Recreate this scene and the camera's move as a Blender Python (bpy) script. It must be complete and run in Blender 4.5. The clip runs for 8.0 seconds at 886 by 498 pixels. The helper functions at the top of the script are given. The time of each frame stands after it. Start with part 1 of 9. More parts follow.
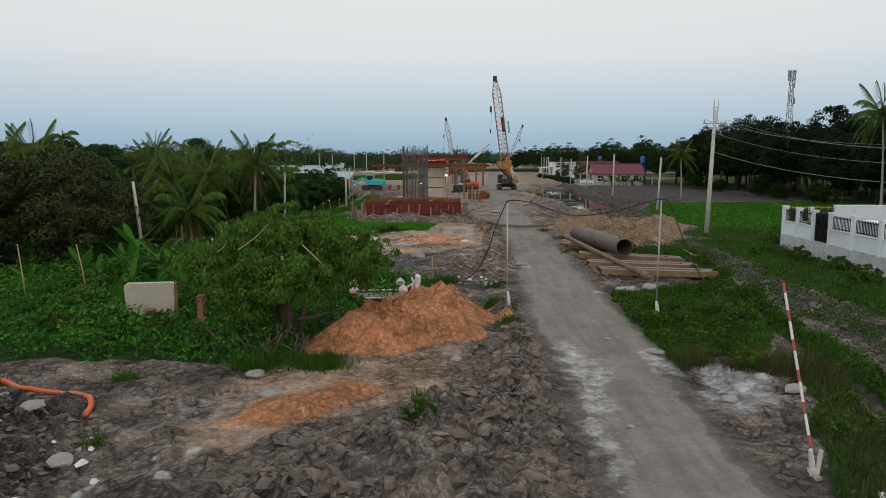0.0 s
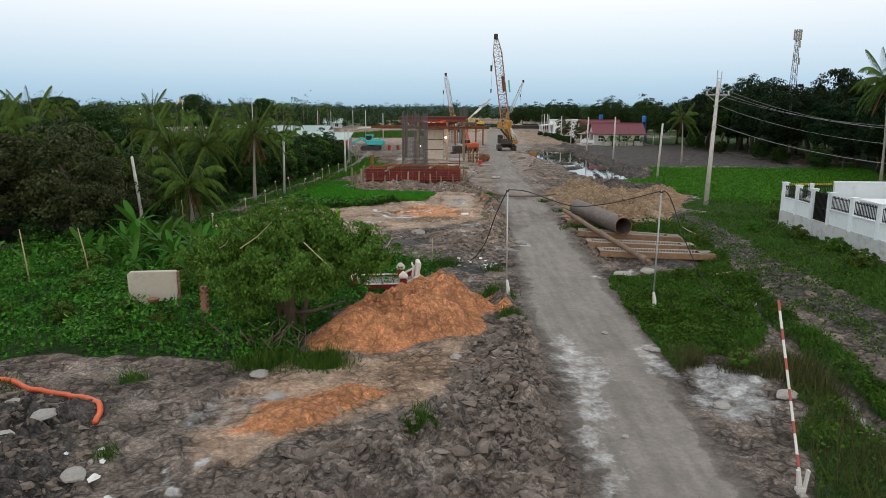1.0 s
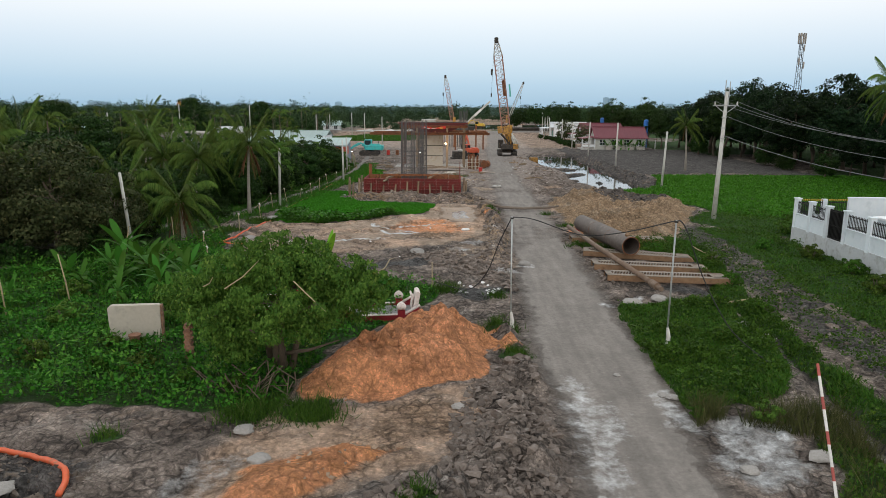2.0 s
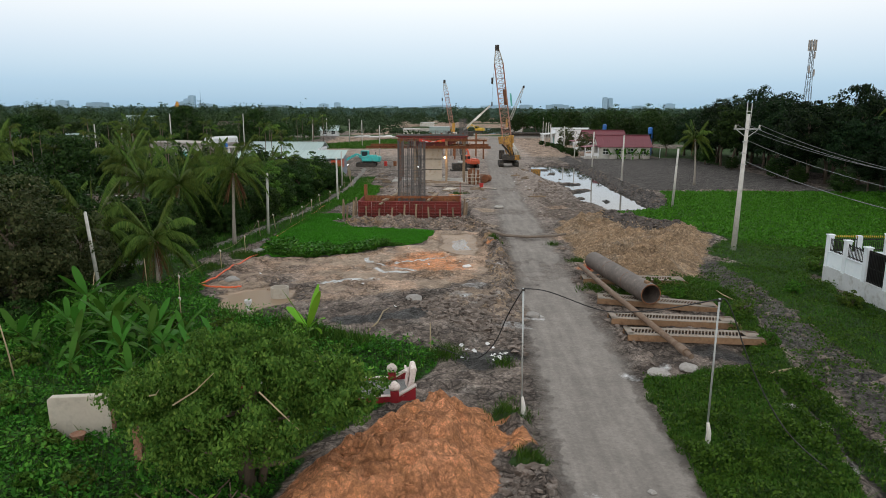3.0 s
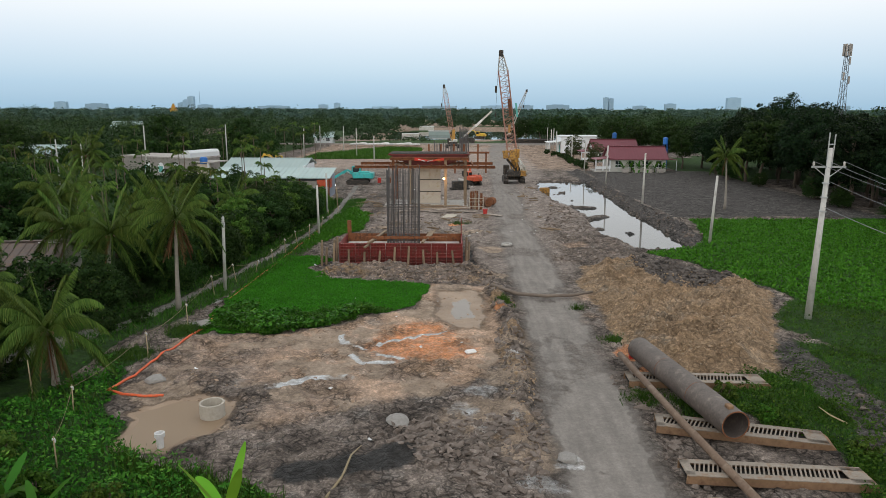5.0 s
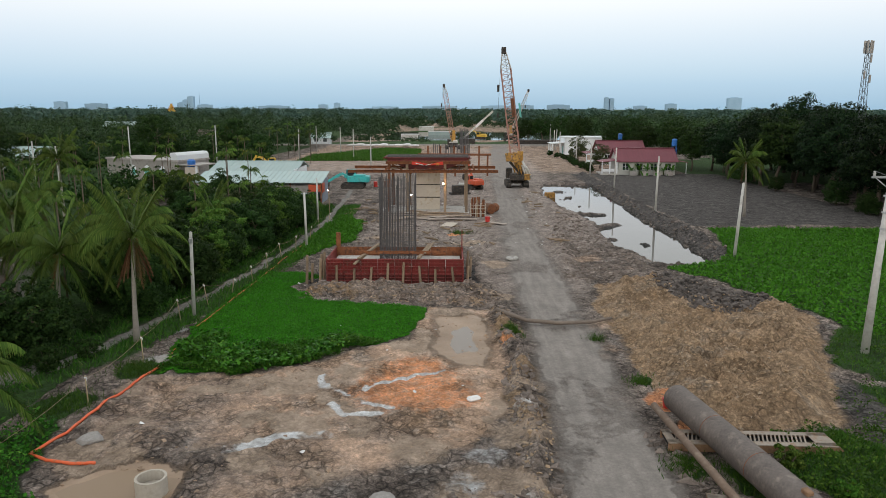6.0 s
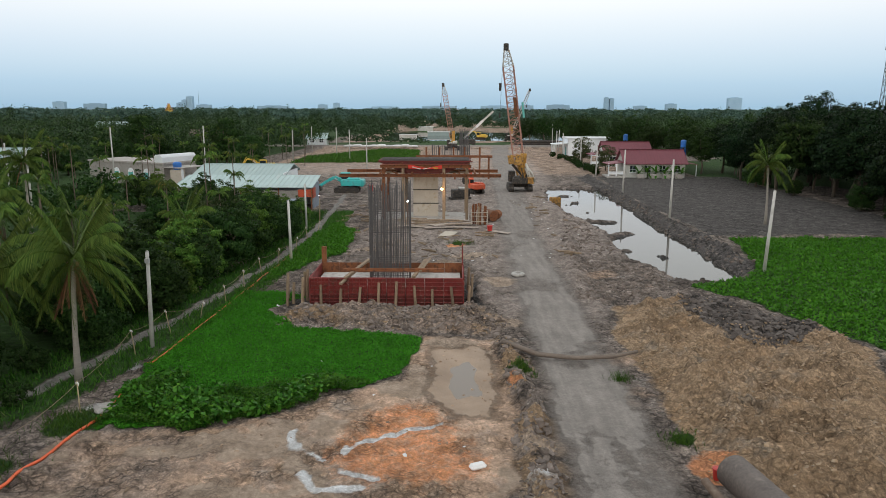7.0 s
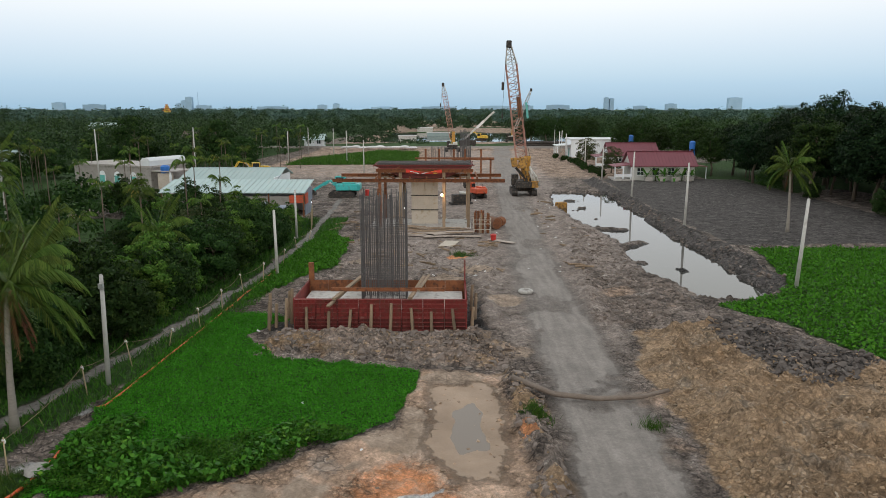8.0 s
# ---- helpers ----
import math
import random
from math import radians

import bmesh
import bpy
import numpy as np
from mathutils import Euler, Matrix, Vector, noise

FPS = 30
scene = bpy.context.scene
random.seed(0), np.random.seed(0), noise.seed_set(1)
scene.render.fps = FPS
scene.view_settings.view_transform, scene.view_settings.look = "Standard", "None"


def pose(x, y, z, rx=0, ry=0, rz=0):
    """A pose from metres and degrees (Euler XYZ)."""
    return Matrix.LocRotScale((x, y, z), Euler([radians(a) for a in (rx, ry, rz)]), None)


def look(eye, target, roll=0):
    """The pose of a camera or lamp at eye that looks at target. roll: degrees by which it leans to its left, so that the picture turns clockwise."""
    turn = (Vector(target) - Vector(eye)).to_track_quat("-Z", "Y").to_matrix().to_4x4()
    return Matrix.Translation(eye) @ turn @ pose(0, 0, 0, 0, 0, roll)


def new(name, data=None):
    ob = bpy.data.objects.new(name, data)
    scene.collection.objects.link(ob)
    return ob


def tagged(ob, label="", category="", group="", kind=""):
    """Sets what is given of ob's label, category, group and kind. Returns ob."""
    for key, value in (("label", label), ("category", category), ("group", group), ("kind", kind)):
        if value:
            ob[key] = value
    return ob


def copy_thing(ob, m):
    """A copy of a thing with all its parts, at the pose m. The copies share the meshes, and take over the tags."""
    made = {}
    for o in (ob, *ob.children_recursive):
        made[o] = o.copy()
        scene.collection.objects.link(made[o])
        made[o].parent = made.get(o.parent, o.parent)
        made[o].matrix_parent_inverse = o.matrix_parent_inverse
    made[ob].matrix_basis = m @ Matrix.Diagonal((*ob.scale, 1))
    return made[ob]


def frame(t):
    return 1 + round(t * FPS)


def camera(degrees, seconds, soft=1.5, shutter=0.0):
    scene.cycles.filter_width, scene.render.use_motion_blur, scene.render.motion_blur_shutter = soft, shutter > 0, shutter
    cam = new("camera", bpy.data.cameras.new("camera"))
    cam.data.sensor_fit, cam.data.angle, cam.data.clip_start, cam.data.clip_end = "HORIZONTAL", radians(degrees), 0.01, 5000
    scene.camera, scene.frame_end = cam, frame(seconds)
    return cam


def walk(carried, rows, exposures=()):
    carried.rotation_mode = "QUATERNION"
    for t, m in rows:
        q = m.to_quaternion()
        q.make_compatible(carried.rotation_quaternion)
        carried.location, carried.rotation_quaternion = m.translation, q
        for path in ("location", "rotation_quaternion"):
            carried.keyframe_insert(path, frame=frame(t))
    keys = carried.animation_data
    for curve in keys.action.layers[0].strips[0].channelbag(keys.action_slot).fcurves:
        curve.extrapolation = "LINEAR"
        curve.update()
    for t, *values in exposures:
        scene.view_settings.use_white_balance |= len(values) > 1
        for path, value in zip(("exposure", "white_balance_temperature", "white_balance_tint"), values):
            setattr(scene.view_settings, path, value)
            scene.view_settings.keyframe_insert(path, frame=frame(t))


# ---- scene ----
cam = camera(64.9, 8.0, soft=0.8)
PATH = [
    (0, (0.213, 1.789, 6.335), (0.182, 3.771, 6.071), -0.0),
    (0.5, (0.186, 1.774, 7.115), (0.157, 3.738, 6.736), 0.2),
    (1, (0.155, 1.838, 7.818), (0.128, 3.798, 7.421), 0.3),
    (2.5, (0.057, 5.613, 9.321), (0.032, 7.573, 8.923), 0.3),
    (3, (0.018, 8.043, 10.379), (-0.006, 10.003, 9.981), 0.2),
    (3.5, (-0.028, 10.777, 11.428), (-0.05, 12.737, 11.03), 0.2),
    (4, (-0.047, 13.714, 12.041), (-0.07, 15.674, 11.644), 0.2),
    (4.5, (0.035, 16.625, 12.157), (0.01, 18.585, 11.759), 0.1),
    (6, (0.104, 25.243, 12.181), (0.078, 27.203, 11.783), 0.1),
    (6.5, (0.125, 28.168, 12.137), (0.099, 30.127, 11.738), 0.1),
    (7, (0.129, 30.999, 12.131), (0.104, 32.959, 11.733), 0.1),
    (7.5, (0.073, 33.519, 12.129), (0.048, 35.479, 11.732), 0.0),
    (8, (0.052, 35.808, 12.133), (0.027, 37.768, 11.736), -0.0),
]
EXPOSURES = [(0.0, -0.42), (0.5, -0.2), (1.0, 0.0), (8.0, 0.0)]
walk(cam, [(t, look(eye, target, roll)) for t, eye, target, roll in PATH], EXPOSURES)

# ---- dusk sky: the sun has gone down behind the camera ----
world = bpy.data.worlds.new("dusk")
scene.world = world
world.use_nodes = True
wn, wl = world.node_tree.nodes, world.node_tree.links
wn.clear()
sky = wn.new("ShaderNodeTexSky")
sky.sky_type, sky.sun_disc = "NISHITA", False
sky.sun_elevation, sky.sun_rotation = radians(9), radians(180)
sky_bg = wn.new("ShaderNodeBackground")
sky_bg.inputs["Strength"].default_value = 0.03
wl.new(sky.outputs[0], sky_bg.inputs["Color"])
coord, split, ramp = wn.new("ShaderNodeTexCoord"), wn.new("ShaderNodeSeparateXYZ"), wn.new("ShaderNodeValToRGB")
wl.new(coord.outputs["Generated"], split.inputs[0])
wl.new(split.outputs["Z"], ramp.inputs[0])
DUSK = [(0.0, (0.31, 0.52, 0.72)), (0.03, (0.36, 0.565, 0.79)), (0.08, (0.60, 0.705, 0.86)), (0.14, (0.90, 0.90, 0.93)),
        (0.24, (1.03, 1.01, 0.965)), (1.0, (0.94, 0.97, 0.98))]
while len(ramp.color_ramp.elements) < len(DUSK):
    ramp.color_ramp.elements.new(0.5)
for e, (p, c) in zip(ramp.color_ramp.elements, DUSK):
    e.position, e.color = p, (*c, 1)
air_bg, add, world_out = wn.new("ShaderNodeBackground"), wn.new("ShaderNodeAddShader"), wn.new("ShaderNodeOutputWorld")
air_bg.inputs["Strength"].default_value = 0.95
wl.new(ramp.outputs[0], air_bg.inputs["Color"])
wl.new(sky_bg.outputs[0], add.inputs[0])
wl.new(air_bg.outputs[0], add.inputs[1])
wl.new(add.outputs[0], world_out.inputs["Surface"])
sun = new("sun", bpy.data.lights.new("sun", "SUN"))
sun.data.energy, sun.data.angle, sun.data.color = 0.35, radians(30), (1.0, 0.92, 0.85)
sun.matrix_basis = look((0, 0, 50), (12, 60, 22))


# ---- mesh helpers ----
class Geo:
    """Collects vertices and faces of one mesh."""

    def __init__(self):
        self.v, self.f = [], []

    def add(self, verts, faces):
        n = len(self.v)
        self.v += [tuple(p) for p in verts]
        self.f += [tuple(i + n for i in f) for f in faces]
        return self

    def box(self, c, s, rz=0.0, rx=0.0, ry=0.0):
        m = Euler((radians(rx), radians(ry), radians(rz))).to_matrix()
        p = [Vector(c) + m @ Vector((s[0] * i / 2, s[1] * j / 2, s[2] * k / 2)) for k in (-1, 1) for j in (-1, 1) for i in (-1, 1)]
        return self.add(p, [(0, 2, 3, 1), (4, 5, 7, 6), (0, 1, 5, 4), (1, 3, 7, 5), (3, 2, 6, 7), (2, 0, 4, 6)])

    def beam(self, a, b, w, h):
        a, b = Vector(a), Vector(b)
        d = (b - a).normalized()
        side = d.cross(Vector((0, 0, 1)))
        side = side.normalized() if side.length > 1e-4 else Vector((1, 0, 0))
        up = side.cross(d)
        p = [q + side * (w * i / 2) + up * (h * k / 2) for q in (a, b) for i, k in ((-1, -1), (1, -1), (1, 1), (-1, 1))]
        return self.add(p, [(3, 2, 1, 0), (4, 5, 6, 7), (0, 1, 5, 4), (1, 2, 6, 5), (2, 3, 7, 6), (3, 0, 4, 7)])

    def tube(self, pts, r, seg=8, caps=True):
        pts = [Vector(p) for p in pts]
        rs = list(r) if isinstance(r, (list, tuple)) else [r] * len(pts)
        n0, ref = len(self.v), None
        for i, p in enumerate(pts):
            d = (pts[min(i + 1, len(pts) - 1)] - pts[max(i - 1, 0)]).normalized()
            if ref is None:
                ref = d.orthogonal().normalized()
            a = (ref - d * ref.dot(d)).normalized()
            ref, b = a, d.cross(a)
            for k in range(seg):
                w = 2 * math.pi * k / seg
                self.v.append(tuple(p + (a * math.cos(w) + b * math.sin(w)) * rs[i]))
        for i in range(len(pts) - 1):
            for k in range(seg):
                k2 = (k + 1) % seg
                self.f.append((n0 + i * seg + k, n0 + i * seg + k2, n0 + (i + 1) * seg + k2, n0 + (i + 1) * seg + k))
        if caps:
            self.f.append(tuple(n0 + k for k in reversed(range(seg))))
            self.f.append(tuple(n0 + (len(pts) - 1) * seg + k for k in range(seg)))
        return self

    def lathe(self, c, profile, seg=12):
        n0 = len(self.v)
        for r, z in profile:
            for k in range(seg):
                w = 2 * math.pi * k / seg
                self.v.append((c[0] + r * math.cos(w), c[1] + r * math.sin(w), c[2] + z))
        for i in range(len(profile) - 1):
            for k in range(seg):
                k2 = (k + 1) % seg
                self.f.append((n0 + i * seg + k, n0 + i * seg + k2, n0 + (i + 1) * seg + k2, n0 + (i + 1) * seg + k))
        self.f.append(tuple(n0 + k for k in reversed(range(seg))))
        self.f.append(tuple(n0 + (len(profile) - 1) * seg + k for k in range(seg)))
        return self

    def prism(self, outline, y0, y1):
        """An outline in x, z drawn out from y0 to y1."""
        n = len(outline)
        v = [(x, y0, z) for x, z in outline] + [(x, y1, z) for x, z in outline]
        return self.add(v, [tuple(range(n)), tuple(reversed(range(n, 2 * n)))] + [((i + 1) % n, i, n + i, n + (i + 1) % n) for i in range(n)])

    def lattice(self, a, b, w0, w1, n, rc, rd):
        """A square lattice boom from a to b."""
        a, b = Vector(a), Vector(b)
        d = (b - a).normalized()
        s = d.orthogonal().normalized()
        s = (Vector((1, 0, 0)) - d * d.x).normalized()
        u = d.cross(s)
        ring = []
        for i in range(n + 1):
            p, w = a.lerp(b, i / n), w0 + (w1 - w0) * i / n
            ring.append([p + s * (w / 2 * i1) + u * (w / 2 * i2) for i1, i2 in ((-1, -1), (1, -1), (1, 1), (-1, 1))])
        for k in range(4):
            self.tube([ring[0][k], ring[-1][k]], rc, 5)
        for i in range(n):
            for k in range(4):
                self.tube([ring[i][k], ring[i + 1][(k + 1) % 4]] if (i + k) % 2 else [ring[i][(k + 1) % 4], ring[i + 1][k]], rd, 4, False)
                self.tube([ring[i][k], ring[i][(k + 1) % 4]], rd, 4, False)
        return self


def mesh_of(name, geo, material, smooth=False, bevel=0.0):
    me = bpy.data.meshes.new(name)
    me.from_pydata(geo.v, [], geo.f)
    if bevel:
        bm = bmesh.new()
        bm.from_mesh(me)
        bmesh.ops.bevel(bm, geom=bm.edges[:], offset=bevel, segments=1, affect="EDGES", clamp_overlap=True)
        bm.to_mesh(me)
        bm.free()
    me.materials.append(material)
    if smooth:
        me.polygons.foreach_set("use_smooth", [True] * len(me.polygons))
    me.update()
    return me


def quads_of(name, q, material):
    """A mesh from an array of quads, n x 4 x 3."""
    n = len(q)
    me = bpy.data.meshes.new(name)
    me.vertices.add(n * 4)
    me.vertices.foreach_set("co", np.ascontiguousarray(q, dtype=np.float32).ravel())
    me.loops.add(n * 4)
    me.loops.foreach_set("vertex_index", np.arange(n * 4, dtype=np.int32))
    me.polygons.add(n)
    me.polygons.foreach_set("loop_start", np.arange(0, n * 4, 4, dtype=np.int32))
    me.materials.append(material)
    me.update(calc_edges=True)
    return me


def tris_of(name, v, f, material):
    """A mesh from arrays of vertices and triangles."""
    me = bpy.data.meshes.new(name)
    me.vertices.add(len(v))
    me.vertices.foreach_set("co", np.ascontiguousarray(v, dtype=np.float32).ravel())
    me.loops.add(f.size)
    me.loops.foreach_set("vertex_index", np.ascontiguousarray(f, dtype=np.int32).ravel())
    me.polygons.add(len(f))
    me.polygons.foreach_set("loop_start", np.arange(0, f.size, 3, dtype=np.int32))
    me.polygons.foreach_set("use_smooth", np.zeros(len(f), dtype=bool))
    me.materials.append(material)
    me.update(calc_edges=True)
    return me


def thing(name, place, label, category, group="", rz=0.0, kind=""):
    ob = new(name)
    ob.empty_display_size = 0.2
    ob.matrix_basis = pose(*place, 0, 0, rz)
    return tagged(ob, label, category, group, kind)


def part(name, geo, material, parent, label="", smooth=False, bevel=0.0):
    me = geo if isinstance(geo, bpy.types.Mesh) else mesh_of(name, geo, material, smooth, bevel)
    ob = new(name, me)
    ob.parent = parent
    return tagged(ob, label)


def solo(name, geo, material, place, label, category, group="", kind="", rz=0.0, smooth=False, bevel=0.0):
    me = geo if isinstance(geo, bpy.types.Mesh) else mesh_of(name, geo, material, smooth, bevel)
    ob = new(name, me)
    ob.matrix_basis = pose(*place, 0, 0, rz)
    return tagged(ob, label, category, group, kind)


# ---- noise and outlines on the plan ----
def lattice_noise(x, y, seed):
    xi, yi = np.floor(x).astype(np.int64), np.floor(y).astype(np.int64)
    fx, fy = x - xi, y - yi
    fx, fy = fx * fx * (3 - 2 * fx), fy * fy * (3 - 2 * fy)

    def h(i, j):
        k = (i * 374761393 + j * 668265263 + seed * 974711) & 0xFFFFFFFF
        k = ((k ^ (k >> 13)) * 1274126177) & 0xFFFFFFFF
        return ((k ^ (k >> 16)) & 0xFFFF) / 65535.0
    return (h(xi, yi) * (1 - fx) + h(xi + 1, yi) * fx) * (1 - fy) + (h(xi, yi + 1) * (1 - fx) + h(xi + 1, yi + 1) * fx) * fy


def fbm(x, y, size, octaves=4, seed=1):
    """Noise from -1 to 1, with features of that size in metres."""
    out, amp, tot = 0.0, 1.0, 0.0
    for o in range(octaves):
        out = out + amp * (lattice_noise(x / size * 2 ** o + 17.3 * o, y / size * 2 ** o + 5.1 * o, seed + o) * 2 - 1)
        tot, amp = tot + amp, amp * 0.55
    return out / tot


def inside(x, y, poly):
    """Signed distance to an outline, positive inside."""
    d = np.full(np.shape(x), 1e9)
    odd = np.zeros(np.shape(x), bool)
    for (x0, y0), (x1, y1) in zip(poly, poly[1:] + poly[:1]):
        ex, ey = x1 - x0, y1 - y0
        t = np.clip(((x - x0) * ex + (y - y0) * ey) / (ex * ex + ey * ey), 0, 1)
        d = np.minimum(d, np.hypot(x - x0 - t * ex, y - y0 - t * ey))
        if ey:
            odd ^= ((y0 > y) != (y1 > y)) & (x < ex * (y - y0) / ey + x0)
    return np.where(odd, d, -d)


def along(x, y, line):
    """Distance to a line of points."""
    d = np.full(np.shape(x), 1e9)
    for (x0, y0), (x1, y1) in zip(line, line[1:]):
        ex, ey = x1 - x0, y1 - y0
        t = np.clip(((x - x0) * ex + (y - y0) * ey) / (ex * ex + ey * ey), 0, 1)
        d = np.minimum(d, np.hypot(x - x0 - t * ex, y - y0 - t * ey))
    return d


def step(a, b, v):
    t = np.clip((v - a) / (b - a), 0, 1)
    return t * t * (3 - 2 * t)


# ---- materials ----
def material(name):
    m = bpy.data.materials.new(name)
    m.use_nodes = True
    nt = m.node_tree
    return m, nt, nt.nodes, nt.links, nt.nodes["Principled BSDF"]


def surface(name, a, b, rough=0.8, size=0.5, metal=0.0, bump=0.3, fine=8.0, spots=None, per_piece=0.15, stretch=None, island=0.0):
    """Two tones of one colour mixed by coarse and fine noise, with relief; spots: a third tone in patches (colour, amount)."""
    m, nt, n, l, bsdf = material(name)
    tc = n.new("ShaderNodeTexCoord")
    src = tc.outputs["Object"]
    if stretch:
        mp = n.new("ShaderNodeMapping")
        mp.inputs["Scale"].default_value = stretch
        l.new(src, mp.inputs[0])
        src = mp.outputs[0]
    n1, n2 = n.new("ShaderNodeTexNoise"), n.new("ShaderNodeTexNoise")
    n1.inputs["Scale"].default_value, n1.inputs["Detail"].default_value = 1.0 / size, 5
    n2.inputs["Scale"].default_value, n2.inputs["Detail"].default_value = fine / size, 4
    l.new(src, n1.inputs["Vector"])
    l.new(src, n2.inputs["Vector"])
    mix = n.new("ShaderNodeMix")
    mix.data_type = "RGBA"
    mix.inputs[6].default_value, mix.inputs[7].default_value = (*a, 1), (*b, 1)
    mr = n.new("ShaderNodeMapRange")
    mr.inputs[1].default_value, mr.inputs[2].default_value = 0.3, 0.7
    av = n.new("ShaderNodeMath")
    av.operation = "MULTIPLY_ADD"
    av.inputs[1].default_value = 0.45
    half = n.new("ShaderNodeMath")
    half.operation = "MULTIPLY"
    half.inputs[1].default_value = 0.55
    l.new(n1.outputs[0], half.inputs[0])
    l.new(n2.outputs[0], av.inputs[0])
    l.new(half.outputs[0], av.inputs[2])
    l.new(av.outputs[0], mr.inputs[0])
    l.new(mr.outputs[0], mix.inputs[0])
    col = mix.outputs[2]
    if spots:
        n3 = n.new("ShaderNodeTexNoise")
        n3.inputs["Scale"].default_value, n3.inputs["Detail"].default_value = 2.3 / size, 6
        l.new(src, n3.inputs["Vector"])
        m3 = n.new("ShaderNodeMapRange")
        m3.inputs[1].default_value, m3.inputs[2].default_value = 0.60 - 0.22 * spots[1], 0.80 - 0.2 * spots[1]
        l.new(n3.outputs[0], m3.inputs[0])
        mx = n.new("ShaderNodeMix")
        mx.data_type = "RGBA"
        mx.inputs[7].default_value = (*spots[0], 1)
        l.new(m3.outputs[0], mx.inputs[0])
        l.new(col, mx.inputs[6])
        col = mx.outputs[2]
    if per_piece:
        oi, pr, hs = n.new("ShaderNodeObjectInfo"), n.new("ShaderNodeMapRange"), n.new("ShaderNodeHueSaturation")
        pr.inputs[3].default_value, pr.inputs[4].default_value = 1 - per_piece, 1 + per_piece
        l.new(oi.outputs["Random"], pr.inputs[0])
        l.new(pr.outputs[0], hs.inputs["Value"])
        l.new(col, hs.inputs["Color"])
        col = hs.outputs[0]
    if island:
        ge, ir, ih = n.new("ShaderNodeNewGeometry"), n.new("ShaderNodeMapRange"), n.new("ShaderNodeHueSaturation")
        ir.inputs[3].default_value, ir.inputs[4].default_value = 1 - island, 1 + island
        l.new(ge.outputs["Random Per Island"], ir.inputs[0])
        l.new(ir.outputs[0], ih.inputs["Value"])
        l.new(col, ih.inputs["Color"])
        col = ih.outputs[0]
    l.new(col, bsdf.inputs["Base Color"])
    bsdf.inputs["Roughness"].default_value, bsdf.inputs["Metallic"].default_value = rough, metal
    if bump:
        bp = n.new("ShaderNodeBump")
        bp.inputs["Strength"].default_value, bp.inputs["Distance"].default_value = bump, 0.02
        l.new(av.outputs[0], bp.inputs["Height"])
        l.new(bp.outputs[0], bsdf.inputs["Normal"])
    return m


def foliage(name, a, b, c=None, rough=0.55, thin=0.25):
    """Leaves: colours vary from leaf to leaf and from plant to plant, with light coming through."""
    m, nt, n, l, bsdf = material(name)
    geo, oi, ramp = n.new("ShaderNodeNewGeometry"), n.new("ShaderNodeObjectInfo"), n.new("ShaderNodeValToRGB")
    tones = [a, b] + ([c] if c else [])
    if c:
        ramp.color_ramp.elements.new(0.5)
    for e, tone, p in zip(ramp.color_ramp.elements, tones, (0.0, 0.94, 1.0) if c else (0.0, 1.0)):
        e.position, e.color = p, (*tone, 1)
    l.new(geo.outputs["Random Per Island"], ramp.inputs[0])
    tc, nz, mr, hs = n.new("ShaderNodeTexCoord"), n.new("ShaderNodeTexNoise"), n.new("ShaderNodeMapRange"), n.new("ShaderNodeHueSaturation")
    nz.inputs["Scale"].default_value = 0.7
    l.new(tc.outputs["Object"], nz.inputs["Vector"])
    ad = n.new("ShaderNodeMath")
    l.new(nz.outputs[0], ad.inputs[0])
    l.new(oi.outputs["Random"], ad.inputs[1])
    mr.inputs[1].default_value, mr.inputs[2].default_value, mr.inputs[3].default_value, mr.inputs[4].default_value = 0.3, 1.7, 0.6, 1.4
    l.new(ad.outputs[0], mr.inputs[0])
    l.new(mr.outputs[0], hs.inputs["Value"])
    hr = n.new("ShaderNodeMapRange")
    hr.inputs[3].default_value, hr.inputs[4].default_value = 0.485, 0.515
    l.new(oi.outputs["Random"], hr.inputs[0])
    l.new(hr.outputs[0], hs.inputs["Hue"])
    l.new(ramp.outputs[0], hs.inputs["Color"])
    l.new(hs.outputs[0], bsdf.inputs["Base Color"])
    bsdf.inputs["Roughness"].default_value = rough
    bsdf.inputs["Specular IOR Level"].default_value = 0.07
    tr, mx = n.new("ShaderNodeBsdfTranslucent"), n.new("ShaderNodeMixShader")
    l.new(hs.outputs[0], tr.inputs["Color"])
    mx.inputs[0].default_value = thin
    l.new(bsdf.outputs[0], mx.inputs[1])
    l.new(tr.outputs[0], mx.inputs[2])
    l.new(mx.outputs[0], n["Material Output"].inputs["Surface"])
    return m


def glowing(name, colour, strength):
    m, nt, n, l, bsdf = material(name)
    bsdf.inputs["Base Color"].default_value = (*colour, 1)
    bsdf.inputs["Emission Color"].default_value = (*colour, 1)
    bsdf.inputs["Emission Strength"].default_value = strength
    return m


def water_material(name, tint, rough, ripple):
    m, nt, n, l, bsdf = material(name)
    bsdf.inputs["Base Color"].default_value = (*tint, 1)
    bsdf.inputs["Roughness"].default_value = rough
    bsdf.inputs["Specular IOR Level"].default_value = 0.6
    tc, nz, bp = n.new("ShaderNodeTexCoord"), n.new("ShaderNodeTexNoise"), n.new("ShaderNodeBump")
    nz.inputs["Scale"].default_value = 1.6
    l.new(tc.outputs["Object"], nz.inputs["Vector"])
    l.new(nz.outputs[0], bp.inputs["Height"])
    bp.inputs["Strength"].default_value, bp.inputs["Distance"].default_value = ripple, 0.02
    l.new(bp.outputs[0], bsdf.inputs["Normal"])
    return m


